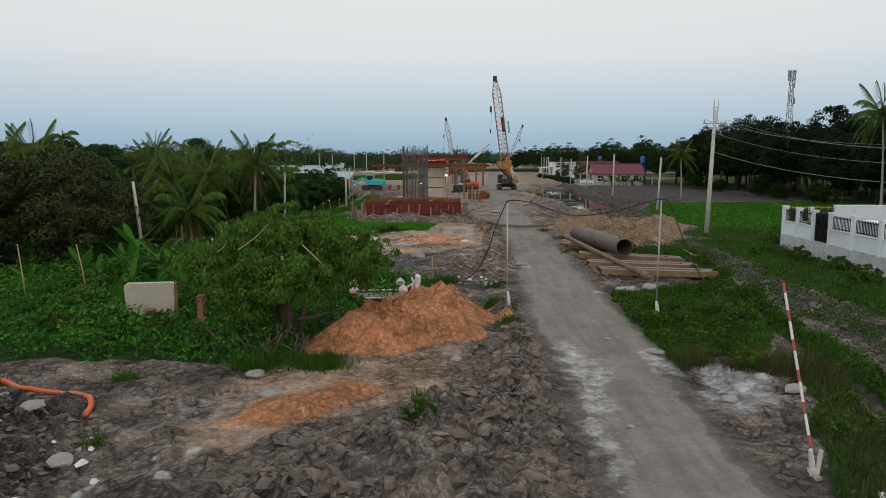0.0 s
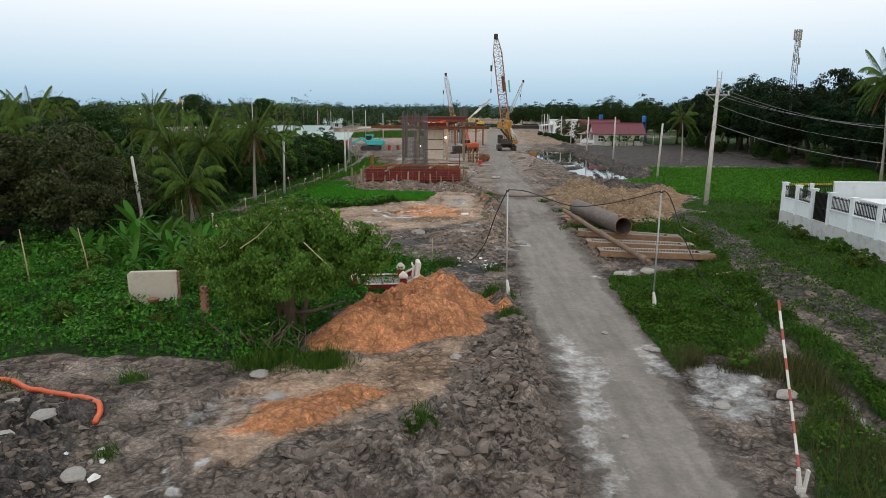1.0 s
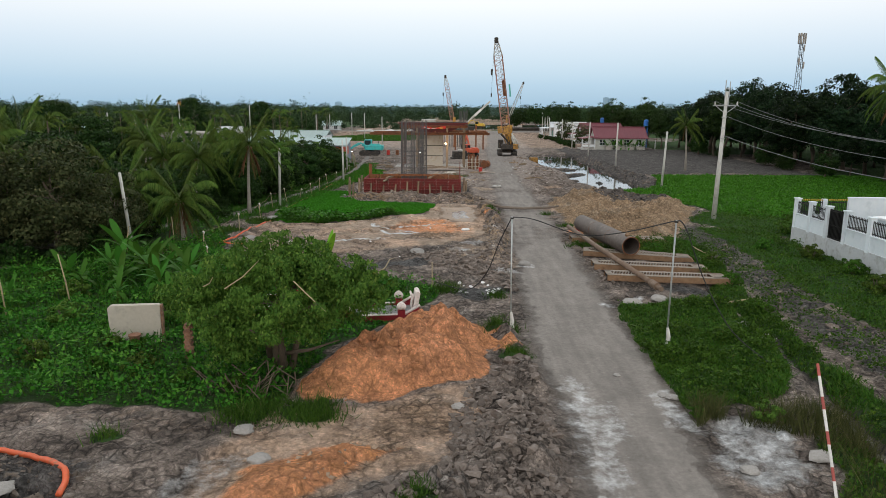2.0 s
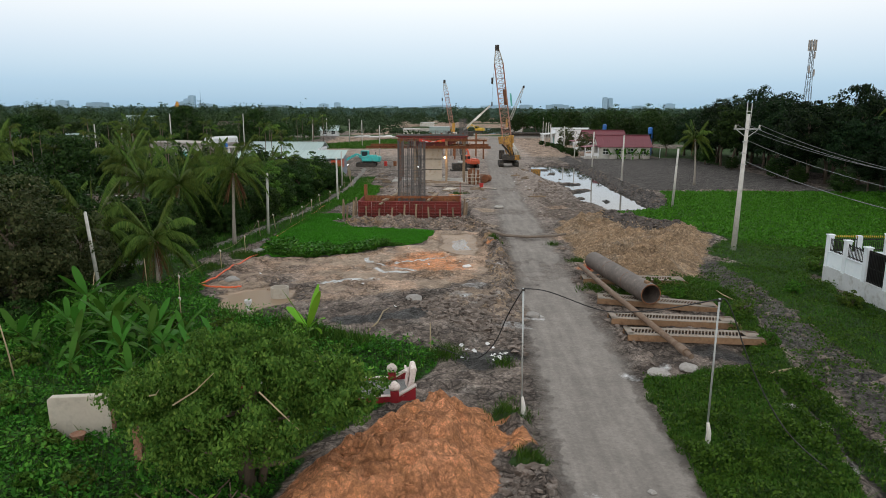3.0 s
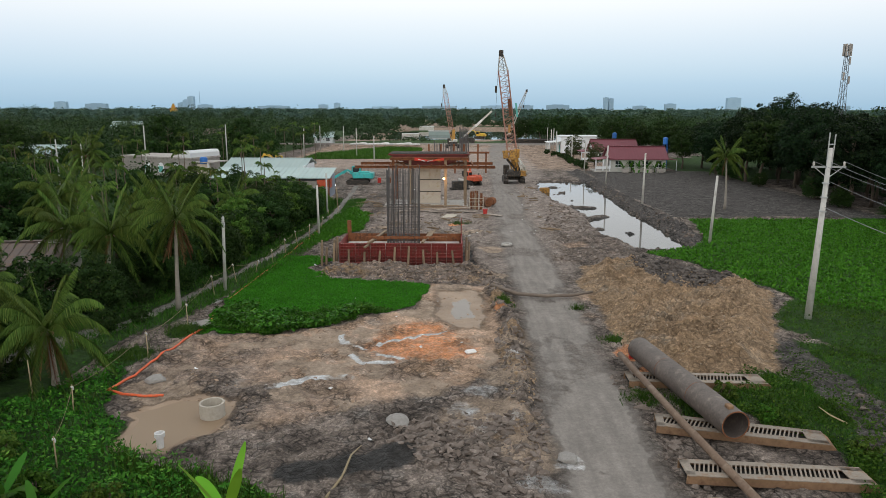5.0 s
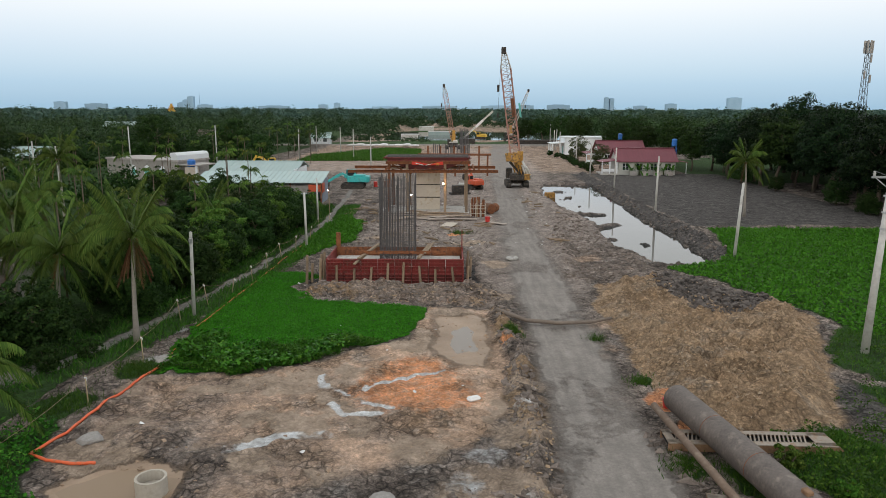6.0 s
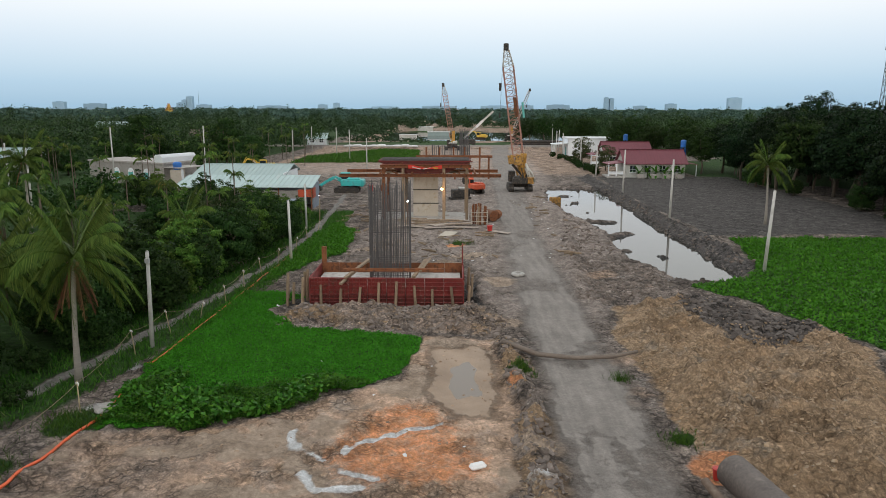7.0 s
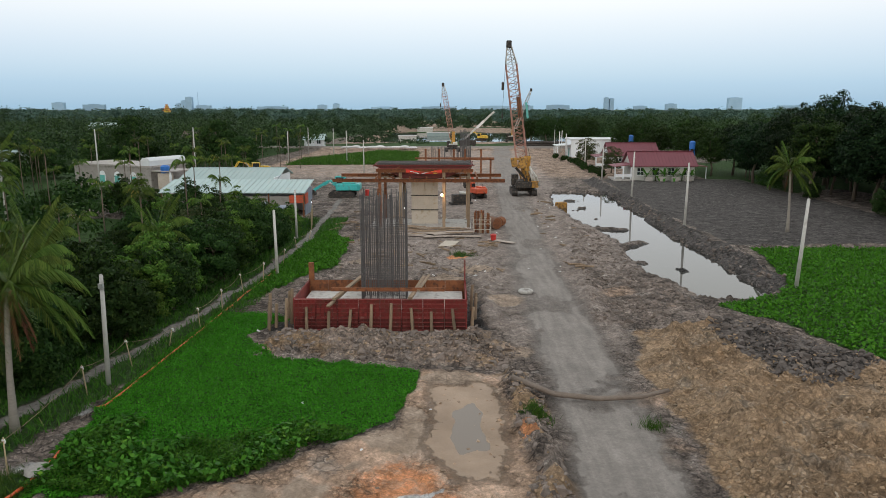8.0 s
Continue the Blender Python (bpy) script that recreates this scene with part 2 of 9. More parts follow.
def ground_material():
    """Soils, clays, marl, mud and turf, laid out by the masks that the ground carries, broken up by noise at their
    borders; crevice shade is painted into the colour.
    """
    m, nt, n, l, bsdf = material("ground")
    tc = n.new("ShaderNodeTexCoord")

    def noise_at(size, detail=5, rough=0.55):
        t = n.new("ShaderNodeTexNoise")
        t.inputs["Scale"].default_value, t.inputs["Detail"].default_value, t.inputs["Roughness"].default_value = 1.0 / size, detail, rough
        l.new(tc.outputs["Object"], t.inputs["Vector"])
        return t.outputs[0]

    def math_node(op, a, b):
        t = n.new("ShaderNodeMath")
        t.operation = op
        for k, v in enumerate((a, b)):
            if isinstance(v, (int, float)):
                t.inputs[k].default_value = v
            else:
                l.new(v, t.inputs[k])
        return t.outputs[0]

    def span(v, lo, hi, out0=0.0, out1=1.0):
        t = n.new("ShaderNodeMapRange")
        for k, q in zip((1, 2, 3, 4), (lo, hi, out0, out1)):
            t.inputs[k].default_value = q
        l.new(v, t.inputs[0])
        return t.outputs[0]

    def blend(fac, a, b):
        t = n.new("ShaderNodeMix")
        t.data_type = "RGBA"
        l.new(fac, t.inputs[0])
        for k, v in ((6, a), (7, b)):
            if isinstance(v, tuple):
                t.inputs[k].default_value = (*v, 1)
            else:
                l.new(v, t.inputs[k])
        return t.outputs[2]

    coarse, mid, fine, edge = noise_at(2.6), noise_at(0.55, 9, 0.68), noise_at(0.14, 8, 0.75), noise_at(0.6, 8, 0.75)
    pits = noise_at(0.9, 11, 0.78)
    cells = n.new("ShaderNodeTexVoronoi")
    cells.feature = "DISTANCE_TO_EDGE"
    cells.inputs["Scale"].default_value = 5.0
    warp = n.new("ShaderNodeMix")
    warp.data_type = "VECTOR"
    warp.inputs[0].default_value = 0.3
    nv = n.new("ShaderNodeTexNoise")
    nv.inputs["Scale"].default_value = 2.0
    l.new(tc.outputs["Object"], nv.inputs["Vector"])
    l.new(tc.outputs["Object"], warp.inputs[4])
    l.new(nv.outputs["Color"], warp.inputs[5])
    l.new(warp.outputs[1], cells.inputs["Vector"])
    crack = span(cells.outputs["Distance"], 0.0, 0.05)
    crumbs = []
    for scale in (3.4, 8.5, 19.0):
        v = n.new("ShaderNodeTexVoronoi")
        v.inputs["Scale"].default_value = scale
        l.new(warp.outputs[1], v.inputs["Vector"])
        rim = n.new("ShaderNodeTexVoronoi")
        rim.feature = "DISTANCE_TO_EDGE"
        rim.inputs["Scale"].default_value = scale
        l.new(warp.outputs[1], rim.inputs["Vector"])
        tone = n.new("ShaderNodeSeparateColor")
        l.new(v.outputs["Color"], tone.inputs[0])
        crumbs.append((span(rim.outputs["Distance"], 0.0, 0.14, 0.0, 1.0), span(tone.outputs[0], 0, 1, 0.78, 1.22), tone.outputs[1]))
    stretch = n.new("ShaderNodeMapping")
    stretch.inputs["Scale"].default_value = (1.0, 0.10, 1.0)
    l.new(tc.outputs["Object"], stretch.inputs[0])
    wheel = n.new("ShaderNodeTexNoise")
    wheel.inputs["Scale"].default_value, wheel.inputs["Detail"].default_value = 2.6, 7
    l.new(stretch.outputs[0], wheel.inputs["Vector"])
    masks = {}
    for attr, names in (("mask_a", ("road", "orange", "tan", "turf")), ("mask_b", ("pale", "muck", "tilled", "paving")), ("mask_c", ("wet", "dry", "dust", "spoil"))):
        a = n.new("ShaderNodeAttribute")
        a.attribute_name = attr
        s = n.new("ShaderNodeSeparateColor")
        l.new(a.outputs["Color"], s.inputs[0])
        for k, v in zip(names, (*[s.outputs[i] for i in range(3)], a.outputs["Alpha"])):
            rough_edge = math_node("ADD", v, math_node("MULTIPLY", math_node("SUBTRACT", edge, 0.5), 1.1))
            masks[k] = span(rough_edge, 0.2, 0.8) if k in ("road", "tan") else span(rough_edge, 0.36, 0.64)
    col = blend(span(coarse, 0.35, 0.65), SOIL_DARK, SOIL_LIGHT)
    col = blend(span(noise_at(1.5, 9, 0.7), 0.54, 0.70, 0, 0.8), col, SOIL_ASH)
    col = blend(masks["tilled"], col, blend(span(mid, 0.3, 0.7), TILLED_A, TILLED_B))
    col = blend(masks["tan"], col, blend(span(math_node("ADD", math_node("MULTIPLY", coarse, 0.5), math_node("MULTIPLY", mid, 0.5)), 0.38, 0.62), TAN_A, TAN_B))
    col = blend(math_node("MULTIPLY", masks["tan"], span(noise_at(1.9, 9, 0.7), 0.52, 0.66, 0, 0.75)), col, TAN_CRUST)
    col = blend(math_node("MULTIPLY", masks["dust"], span(noise_at(2.2, 9, 0.7), 0.36, 0.58, 0.15, 1.0)), col, blend(span(mid, 0.35, 0.65), DUST_A, DUST_B))
    col = blend(masks["spoil"], col, blend(span(math_node("ADD", math_node("MULTIPLY", noise_at(3.4, 6, 0.6), 0.6), math_node("MULTIPLY", mid, 0.4)), 0.38, 0.62), SPOIL_A, SPOIL_B))
    col = blend(math_node("MULTIPLY", masks["spoil"], span(noise_at(2.4, 7, 0.65), 0.55, 0.68, 0, 0.8)), col, SPOIL_C)
    col = blend(masks["dry"], col, blend(span(noise_at(1.1, 8, 0.65), 0.36, 0.64), DRY_A, DRY_B))
    col = blend(masks["orange"], col, blend(span(math_node("ADD", math_node("MULTIPLY", coarse, 0.4), math_node("MULTIPLY", mid, 0.6)), 0.36, 0.64), ORANGE_A, ORANGE_B))
    col = blend(masks["road"], col, blend(span(math_node("ADD", math_node("MULTIPLY", wheel.outputs[0], 0.7), math_node("MULTIPLY", coarse, 0.3)), 0.38, 0.62), ROAD_A, ROAD_B))
    col = blend(masks["pale"], col, blend(span(mid, 0.35, 0.65), PALE_A, PALE_B))
    col = blend(masks["paving"], col, blend(span(mid, 0.35, 0.65), (0.19, 0.18, 0.165), (0.27, 0.255, 0.235)))
    col = blend(masks["turf"], col, blend(span(mid, 0.35, 0.65), TURF_A, TURF_B))
    col = blend(masks["muck"], col, (0.035, 0.032, 0.03))
    col = blend(masks["wet"], col, blend(span(coarse, 0.35, 0.65), WET_A, WET_B))
    grain = n.new("ShaderNodeHueSaturation")
    pit = n.new("ShaderNodeMix")
    l.new(math_node("MAXIMUM", math_node("MAXIMUM", math_node("MULTIPLY", masks["road"], 0.55), math_node("MULTIPLY", masks["dry"], 0.3)), masks["wet"]), pit.inputs[0])
    # speckle: pale dust, and the shade of small holes painted dark
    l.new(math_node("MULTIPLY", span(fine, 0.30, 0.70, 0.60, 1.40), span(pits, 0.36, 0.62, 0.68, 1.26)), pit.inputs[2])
    pit.inputs[3].default_value = 1.0
    l.new(pit.outputs[0], grain.inputs["Value"])
    l.new(col, grain.inputs["Color"])
    patchy = span(noise_at(1.3, 6, 0.6), 0.40, 0.58)
    # clod rims go darker: crevice shade put into the colour, beside random tones
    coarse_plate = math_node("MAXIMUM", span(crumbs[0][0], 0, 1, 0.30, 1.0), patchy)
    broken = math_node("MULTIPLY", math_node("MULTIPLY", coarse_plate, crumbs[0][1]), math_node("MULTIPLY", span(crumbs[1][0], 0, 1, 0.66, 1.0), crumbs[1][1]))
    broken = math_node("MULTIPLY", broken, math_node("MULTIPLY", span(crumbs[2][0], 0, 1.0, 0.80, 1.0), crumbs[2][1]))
    relief = math_node("ADD", math_node("MULTIPLY", coarse_plate, 0.7), math_node("MULTIPLY", crumbs[0][2], 0.55))
    relief = math_node("ADD", relief, math_node("ADD", math_node("MULTIPLY", crumbs[1][0], 0.25), math_node("MULTIPLY", crumbs[1][2], 0.45)))
    relief = math_node("ADD", relief, math_node("ADD", math_node("MULTIPLY", crumbs[2][0], 0.08), math_node("MULTIPLY", crumbs[2][2], 0.22)))
    even = math_node("MINIMUM", math_node("ADD", math_node("MAXIMUM", math_node("MAXIMUM", math_node("MAXIMUM", masks["pale"], masks["road"]), math_node("MAXIMUM", math_node("MAXIMUM", masks["wet"], math_node("MULTIPLY", masks["dust"], 0.6)), math_node("MULTIPLY", masks["dry"], 0.45))), math_node("MAXIMUM", masks["turf"], masks["paving"])), math_node("MAXIMUM", math_node("MULTIPLY", masks["tan"], span(coarse, 0.42, 0.58, 0.2, 0.75)), math_node("MAXIMUM", math_node("MULTIPLY", masks["spoil"], 0.35), math_node("MULTIPLY", masks["orange"], 0.40)))), 0.92)
    crevice_tone = n.new("ShaderNodeMix")
    l.new(even, crevice_tone.inputs[0])
    l.new(broken, crevice_tone.inputs[2])
    crevice_tone.inputs[3].default_value = 1.0
    shade = n.new("ShaderNodeHueSaturation")
    l.new(math_node("MULTIPLY", crevice_tone.outputs[0], 0.98), shade.inputs["Value"])
    l.new(grain.outputs[0], shade.inputs["Color"])
    worn = math_node("MAXIMUM", math_node("MAXIMUM", masks["road"], masks["wet"]), math_node("MAXIMUM", masks["turf"], masks["paving"]))
    clay_crack = math_node("MAXIMUM", crack, math_node("MAXIMUM", math_node("MAXIMUM", math_node("MAXIMUM", worn, masks["orange"]), math_node("MAXIMUM", masks["pale"], masks["dry"])), span(coarse, 0.38, 0.46)))
    cr = n.new("ShaderNodeMix")
    cr.data_type = "RGBA"
    cr.blend_type = "MULTIPLY"
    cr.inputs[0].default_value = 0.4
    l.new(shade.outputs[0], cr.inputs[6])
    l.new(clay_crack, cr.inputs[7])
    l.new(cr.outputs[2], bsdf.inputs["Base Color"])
    l.new(math_node("SUBTRACT", 0.95, math_node("MAXIMUM", math_node("MULTIPLY", masks["muck"], 0.55), math_node("MULTIPLY", masks["wet"], 0.5))), bsdf.inputs["Roughness"])
    bsdf.inputs["Specular IOR Level"].default_value = 0.3
    h = math_node("ADD", math_node("MULTIPLY", pits, 1.3), math_node("MULTIPLY", fine, 0.6))
    h = math_node("ADD", h, math_node("MULTIPLY", clay_crack, 0.25))
    h = math_node("ADD", h, math_node("MULTIPLY", relief, span(even, 0, 1, 0.8, 0.12)))
    h = math_node("MULTIPLY", h, span(masks["road"], 0, 1, 1.0, 0.25))
    bp = n.new("ShaderNodeBump")
    bp.inputs["Strength"].default_value, bp.inputs["Distance"].default_value = 1.0, 0.14
    h = math_node("MULTIPLY", h, span(masks["wet"], 0, 1, 1.0, 0.08))
    l.new(h, bp.inputs["Height"])
    l.new(bp.outputs[0], bsdf.inputs["Normal"])
    return m


SOIL_DARK, SOIL_LIGHT, SOIL_ASH = (0.148, 0.120, 0.102), (0.365, 0.302, 0.260), (0.44, 0.400, 0.368)
WET_A, WET_B = (0.245, 0.172, 0.115), (0.360, 0.262, 0.185)
DUST_A, DUST_B = (0.270, 0.225, 0.197), (0.41, 0.353, 0.317)
DRY_A, DRY_B = (0.33, 0.252, 0.188), (0.49, 0.385, 0.300)
TAN_A, TAN_B = (0.40, 0.272, 0.180), (0.68, 0.485, 0.362)
TAN_CRUST = (0.50, 0.425, 0.365)
SPOIL_A, SPOIL_B, SPOIL_C = (0.300, 0.198, 0.116), (0.475, 0.340, 0.222), (0.36, 0.310, 0.252)
ORANGE_A, ORANGE_B = (0.58, 0.262, 0.112), (0.80, 0.362, 0.190)
ROAD_A, ROAD_B = (0.205, 0.186, 0.170), (0.275, 0.250, 0.228)
PALE_A, PALE_B = (0.47, 0.46, 0.45), (0.76, 0.78, 0.80)
TILLED_A, TILLED_B = (0.098, 0.090, 0.086), (0.172, 0.158, 0.149)
TURF_A, TURF_B = (0.018, 0.044, 0.009), (0.038, 0.092, 0.015)

GROUND = ground_material()
CONCRETE = surface("concrete", (0.40, 0.39, 0.37), (0.52, 0.51, 0.48), 0.85, 0.8, bump=0.25, spots=((0.27, 0.25, 0.23), 0.4))
CONCRETE_POLE = surface("pole_concrete", (0.42, 0.42, 0.40), (0.56, 0.55, 0.53), 0.8, 1.2, bump=0.15, spots=((0.34, 0.33, 0.31), 0.3))
WHITE_PAINT = surface("white_render", (0.66, 0.74, 0.80), (0.76, 0.82, 0.86), 0.7, 1.6, bump=0.06, spots=((0.55, 0.62, 0.66), 0.12))
PLINTH = surface("cement_plinth", (0.40, 0.43, 0.45), (0.50, 0.52, 0.53), 0.85, 0.9, bump=0.2, spots=((0.30, 0.31, 0.30), 0.4))
BLACK_IRON = surface("black_iron", (0.012, 0.012, 0.013), (0.03, 0.03, 0.03), 0.5, 0.4, 0.6, bump=0.1)
YELLOW_PAINT = surface("yellow_paint", (0.55, 0.36, 0.03), (0.66, 0.45, 0.05), 0.5, 0.4, bump=0.1, spots=((0.16, 0.10, 0.05), 0.35))
RED_FORM = surface("red_form_steel", (0.165, 0.018, 0.018), (0.25, 0.030, 0.026), 0.6, 0.7, 0.1, bump=0.2, spots=((0.13, 0.045, 0.03), 0.5))
RED_RIB = surface("scuffed_red_rib", (0.20, 0.026, 0.026), (0.29, 0.050, 0.044), 0.6, 0.4, 0.1, bump=0.2, spots=((0.34, 0.24, 0.21), 0.22))
DARK_RED = surface("dark_red_form", (0.10, 0.018, 0.016), (0.16, 0.03, 0.025), 0.7, 0.6, 0.1, bump=0.2, spots=((0.07, 0.03, 0.02), 0.4))
RUST = surface("rusty_steel", (0.17, 0.062, 0.028), (0.30, 0.12, 0.05), 0.85, 0.5, 0.2, bump=0.3, spots=((0.09, 0.04, 0.025), 0.5))
REBAR = surface("rebar_steel", (0.11, 0.108, 0.112), (0.165, 0.155, 0.155), 0.7, 0.6, 0.5, bump=0.1)
TOWER_STEEL = surface("dull_tower_steel", (0.075, 0.085, 0.095), (0.12, 0.13, 0.14), 0.7, 0.6, 0.3, bump=0)
TIMBER = surface("weathered_timber", (0.20, 0.145, 0.095), (0.33, 0.245, 0.165), 0.85, 0.35, bump=0.3, stretch=(1, 1, 0.25), spots=((0.13, 0.095, 0.065), 0.3), per_piece=0.25)
PLY = surface("form_plywood", (0.42, 0.38, 0.32), (0.53, 0.485, 0.415), 0.75, 0.9, bump=0.1, spots=((0.37, 0.30, 0.21), 0.2), per_piece=0.1)
BOARD_GREY = surface("grey_form_board", (0.28, 0.235, 0.20), (0.42, 0.365, 0.32), 0.85, 0.5, bump=0.2, spots=((0.20, 0.16, 0.13), 0.35), per_piece=0.2)
BAMBOO = surface("dry_bamboo", (0.30, 0.235, 0.14), (0.42, 0.34, 0.21), 0.7, 0.3, bump=0.1, per_piece=0.2)
PIPE_STEEL = surface("pipe_steel", (0.080, 0.066, 0.060), (0.155, 0.130, 0.116), 0.6, 0.7, 0.2, bump=0.25, spots=((0.22, 0.185, 0.155), 0.25))
PIPE_BROWN = surface("brown_pipe", (0.135, 0.088, 0.062), (0.21, 0.148, 0.108), 0.75, 0.7, 0.1, bump=0.2, spots=((0.26, 0.20, 0.15), 0.3))
DECK_TOP = surface("deck_steel", (0.20, 0.168, 0.138), (0.32, 0.280, 0.235), 0.8, 0.5, 0.1, bump=0.2, spots=((0.22, 0.13, 0.07), 0.4))
DECK_SIDE = surface("deck_side_rust", (0.20, 0.118, 0.066), (0.30, 0.185, 0.108), 0.8, 0.6, 0.1, bump=0.2, spots=((0.15, 0.08, 0.045), 0.35))
# near-black stand-in for the shade in slots and openings
GAP_SHADE = surface("gap_shade", (0.02, 0.018, 0.016), (0.03, 0.026, 0.022), 0.9, 0.3, bump=0)
GALVANISED = surface("galvanised_pipe", (0.38, 0.40, 0.40), (0.50, 0.52, 0.52), 0.5, 0.5, 0.6, bump=0.05)
BARRIER_WHITE = surface("barrier_white", (0.62, 0.60, 0.57), (0.74, 0.72, 0.70), 0.6, 0.3, bump=0.1)
BARRIER_RED = surface("barrier_red", (0.30, 0.06, 0.05), (0.40, 0.09, 0.07), 0.6, 0.3, bump=0.1)
RED_PLASTIC = surface("red_plastic", (0.50, 0.035, 0.03), (0.60, 0.05, 0.04), 0.4, 0.3, bump=0.0)
ORANGE_HOSE = surface("orange_hose", (0.60, 0.105, 0.035), (0.72, 0.135, 0.05), 0.45, 0.4, bump=0.1, spots=((0.40, 0.14, 0.07), 0.25))
TOMB_RED = surface("tomb_maroon", (0.24, 0.012, 0.022), (0.32, 0.02, 0.03), 0.5, 0.5, bump=0.1, spots=((0.16, 0.02, 0.025), 0.2))
TOMB_WHITE = surface("tomb_white", (0.62, 0.54, 0.50), (0.76, 0.69, 0.65), 0.6, 0.25, bump=0.2, spots=((0.48, 0.36, 0.33), 0.35))
GRAVEL = surface("grey_gravel", (0.15, 0.15, 0.15), (0.26, 0.26, 0.26), 0.9, 0.25, bump=0.8)
SLAB = surface("old_plaster", (0.42, 0.385, 0.33), (0.50, 0.46, 0.40), 0.85, 0.9, bump=0.2, spots=((0.33, 0.30, 0.26), 0.15))
BRICK = surface("old_brick", (0.20, 0.10, 0.065), (0.29, 0.155, 0.10), 0.9, 0.25, bump=0.4, spots=((0.22, 0.17, 0.13), 0.4), per_piece=0.25)
BARK = surface("bark", (0.085, 0.065, 0.048), (0.16, 0.125, 0.095), 0.95, 0.3, bump=0.6, stretch=(1, 1, 0.3))
LOG_BARK = surface("bare_log", (0.15, 0.12, 0.10), (0.25, 0.205, 0.17), 0.9, 0.3, bump=0.5, stretch=(0.3, 1, 1))
PALM_TRUNK = surface("palm_trunk", (0.22, 0.20, 0.175), (0.36, 0.33, 0.29), 0.9, 0.3, bump=0.5, stretch=(0.3, 0.3, 2.5))
CABLE = surface("black_cable", (0.012, 0.012, 0.013), (0.025, 0.025, 0.026), 0.6, 0.4, bump=0)
WIRE = surface("aluminium_wire", (0.16, 0.17, 0.18), (0.24, 0.25, 0.26), 0.5, 0.5, 0.4, bump=0)
RAG = surface("white_rag", (0.62, 0.62, 0.62), (0.76, 0.76, 0.76), 0.9, 0.2, bump=0.3)
TEAL_PAINT = surface("teal_paint", (0.03, 0.36, 0.36), (0.05, 0.48, 0.47), 0.45, 0.8, bump=0.05, spots=((0.10, 0.16, 0.14), 0.3))
RED_PAINT = surface("red_orange_paint", (0.50, 0.075, 0.03), (0.60, 0.11, 0.045), 0.45, 0.8, bump=0.05, spots=((0.18, 0.08, 0.05), 0.3))
CRANE_YELLOW = surface("crane_yellow", (0.46, 0.24, 0.045), (0.58, 0.33, 0.07), 0.55, 0.9, bump=0.1, spots=((0.17, 0.10, 0.05), 0.45))
CRANE_DIRTY = surface("dirty_crane_yellow", (0.30, 0.15, 0.03), (0.48, 0.26, 0.05), 0.6, 0.7, bump=0.15, spots=((0.07, 0.05, 0.035), 0.6))
CRANE_WHITE = surface("crane_grey_white", (0.50, 0.49, 0.46), (0.62, 0.61, 0.58), 0.6, 0.8, bump=0.1, spots=((0.30, 0.26, 0.22), 0.4))
CRANE_RED = surface("crane_faded_red", (0.34, 0.16, 0.12), (0.48, 0.27, 0.21), 0.6, 1.0, bump=0.05, per_piece=0.05)
MACHINE_BLACK = surface("machine_black", (0.02, 0.02, 0.02), (0.05, 0.045, 0.04), 0.7, 0.5, 0.2, bump=0.2, spots=((0.13, 0.10, 0.075), 0.4))
CAB_GLASS, _, _, _, _b = material("cab_glass")
_b.inputs["Base Color"].default_value, _b.inputs["Roughness"].default_value = (0.02, 0.03, 0.035, 1), 0.08
ROOF_MAROON = surface("maroon_roof", (0.135, 0.030, 0.045), (0.190, 0.048, 0.064), 0.55, 1.5, bump=0.1, stretch=(3, 0.4, 1), spots=((0.17, 0.05, 0.06), 0.2))
ROOF_TEAL = surface("pale_green_sheet_roof", (0.30, 0.41, 0.41), (0.40, 0.51, 0.50), 0.5, 2.0, 0.1, bump=0.1, stretch=(2, 0.4, 1), spots=((0.36, 0.42, 0.40), 0.3))
ROOF_BROWN = surface("brown_sheet_roof", (0.11, 0.085, 0.075), (0.17, 0.135, 0.12), 0.8, 1.0, bump=0.2, spots=((0.20, 0.13, 0.09), 0.35))
HOUSE_GREY = surface("pale_house_wall", (0.42, 0.43, 0.41), (0.52, 0.53, 0.50), 0.8, 1.4, bump=0.1, spots=((0.36, 0.36, 0.33), 0.25))
HOUSE_WHITE = surface("white_house_wall", (0.66, 0.70, 0.73), (0.76, 0.79, 0.81), 0.7, 1.6, bump=0.05)
MASONRY = surface("unpainted_masonry", (0.30, 0.28, 0.26), (0.41, 0.39, 0.37), 0.9, 1.0, bump=0.3, spots=((0.23, 0.21, 0.19), 0.35))
TEAL_SHUTTER = surface("teal_shutter", (0.10, 0.40, 0.37), (0.15, 0.50, 0.46), 0.6, 0.6, bump=0.1)
TANK_BLUE = surface("blue_tank", (0.02, 0.12, 0.42), (0.03, 0.17, 0.52), 0.4, 0.7, bump=0.05)
SHEET_GREEN = surface("green_netting", (0.10, 0.25, 0.20), (0.16, 0.33, 0.27), 0.8, 0.6, bump=0.2)
BAG_WHITE = surface("white_sheeting", (0.58, 0.59, 0.60), (0.74, 0.74, 0.74), 0.7, 1.0, bump=0.5)
# the haze of distance is mixed into this pale facade blue
CITY = surface("haze_tinted_facade", (0.30, 0.46, 0.62), (0.37, 0.53, 0.69), 0.9, 25.0, bump=0)
BLUE_TARP = surface("blue_tarp", (0.16, 0.20, 0.26), (0.26, 0.30, 0.36), 0.6, 0.6, bump=0.4)
BANNER_RED = surface("banner_red", (0.62, 0.03, 0.02), (0.72, 0.05, 0.03), 0.7, 0.5, bump=0.1)
LAMP_WARM = glowing("warm_lamp", (1.0, 0.55, 0.22), 14.0)
LAMP_WHITE = glowing("white_lamp", (0.92, 0.96, 1.0), 9.0)
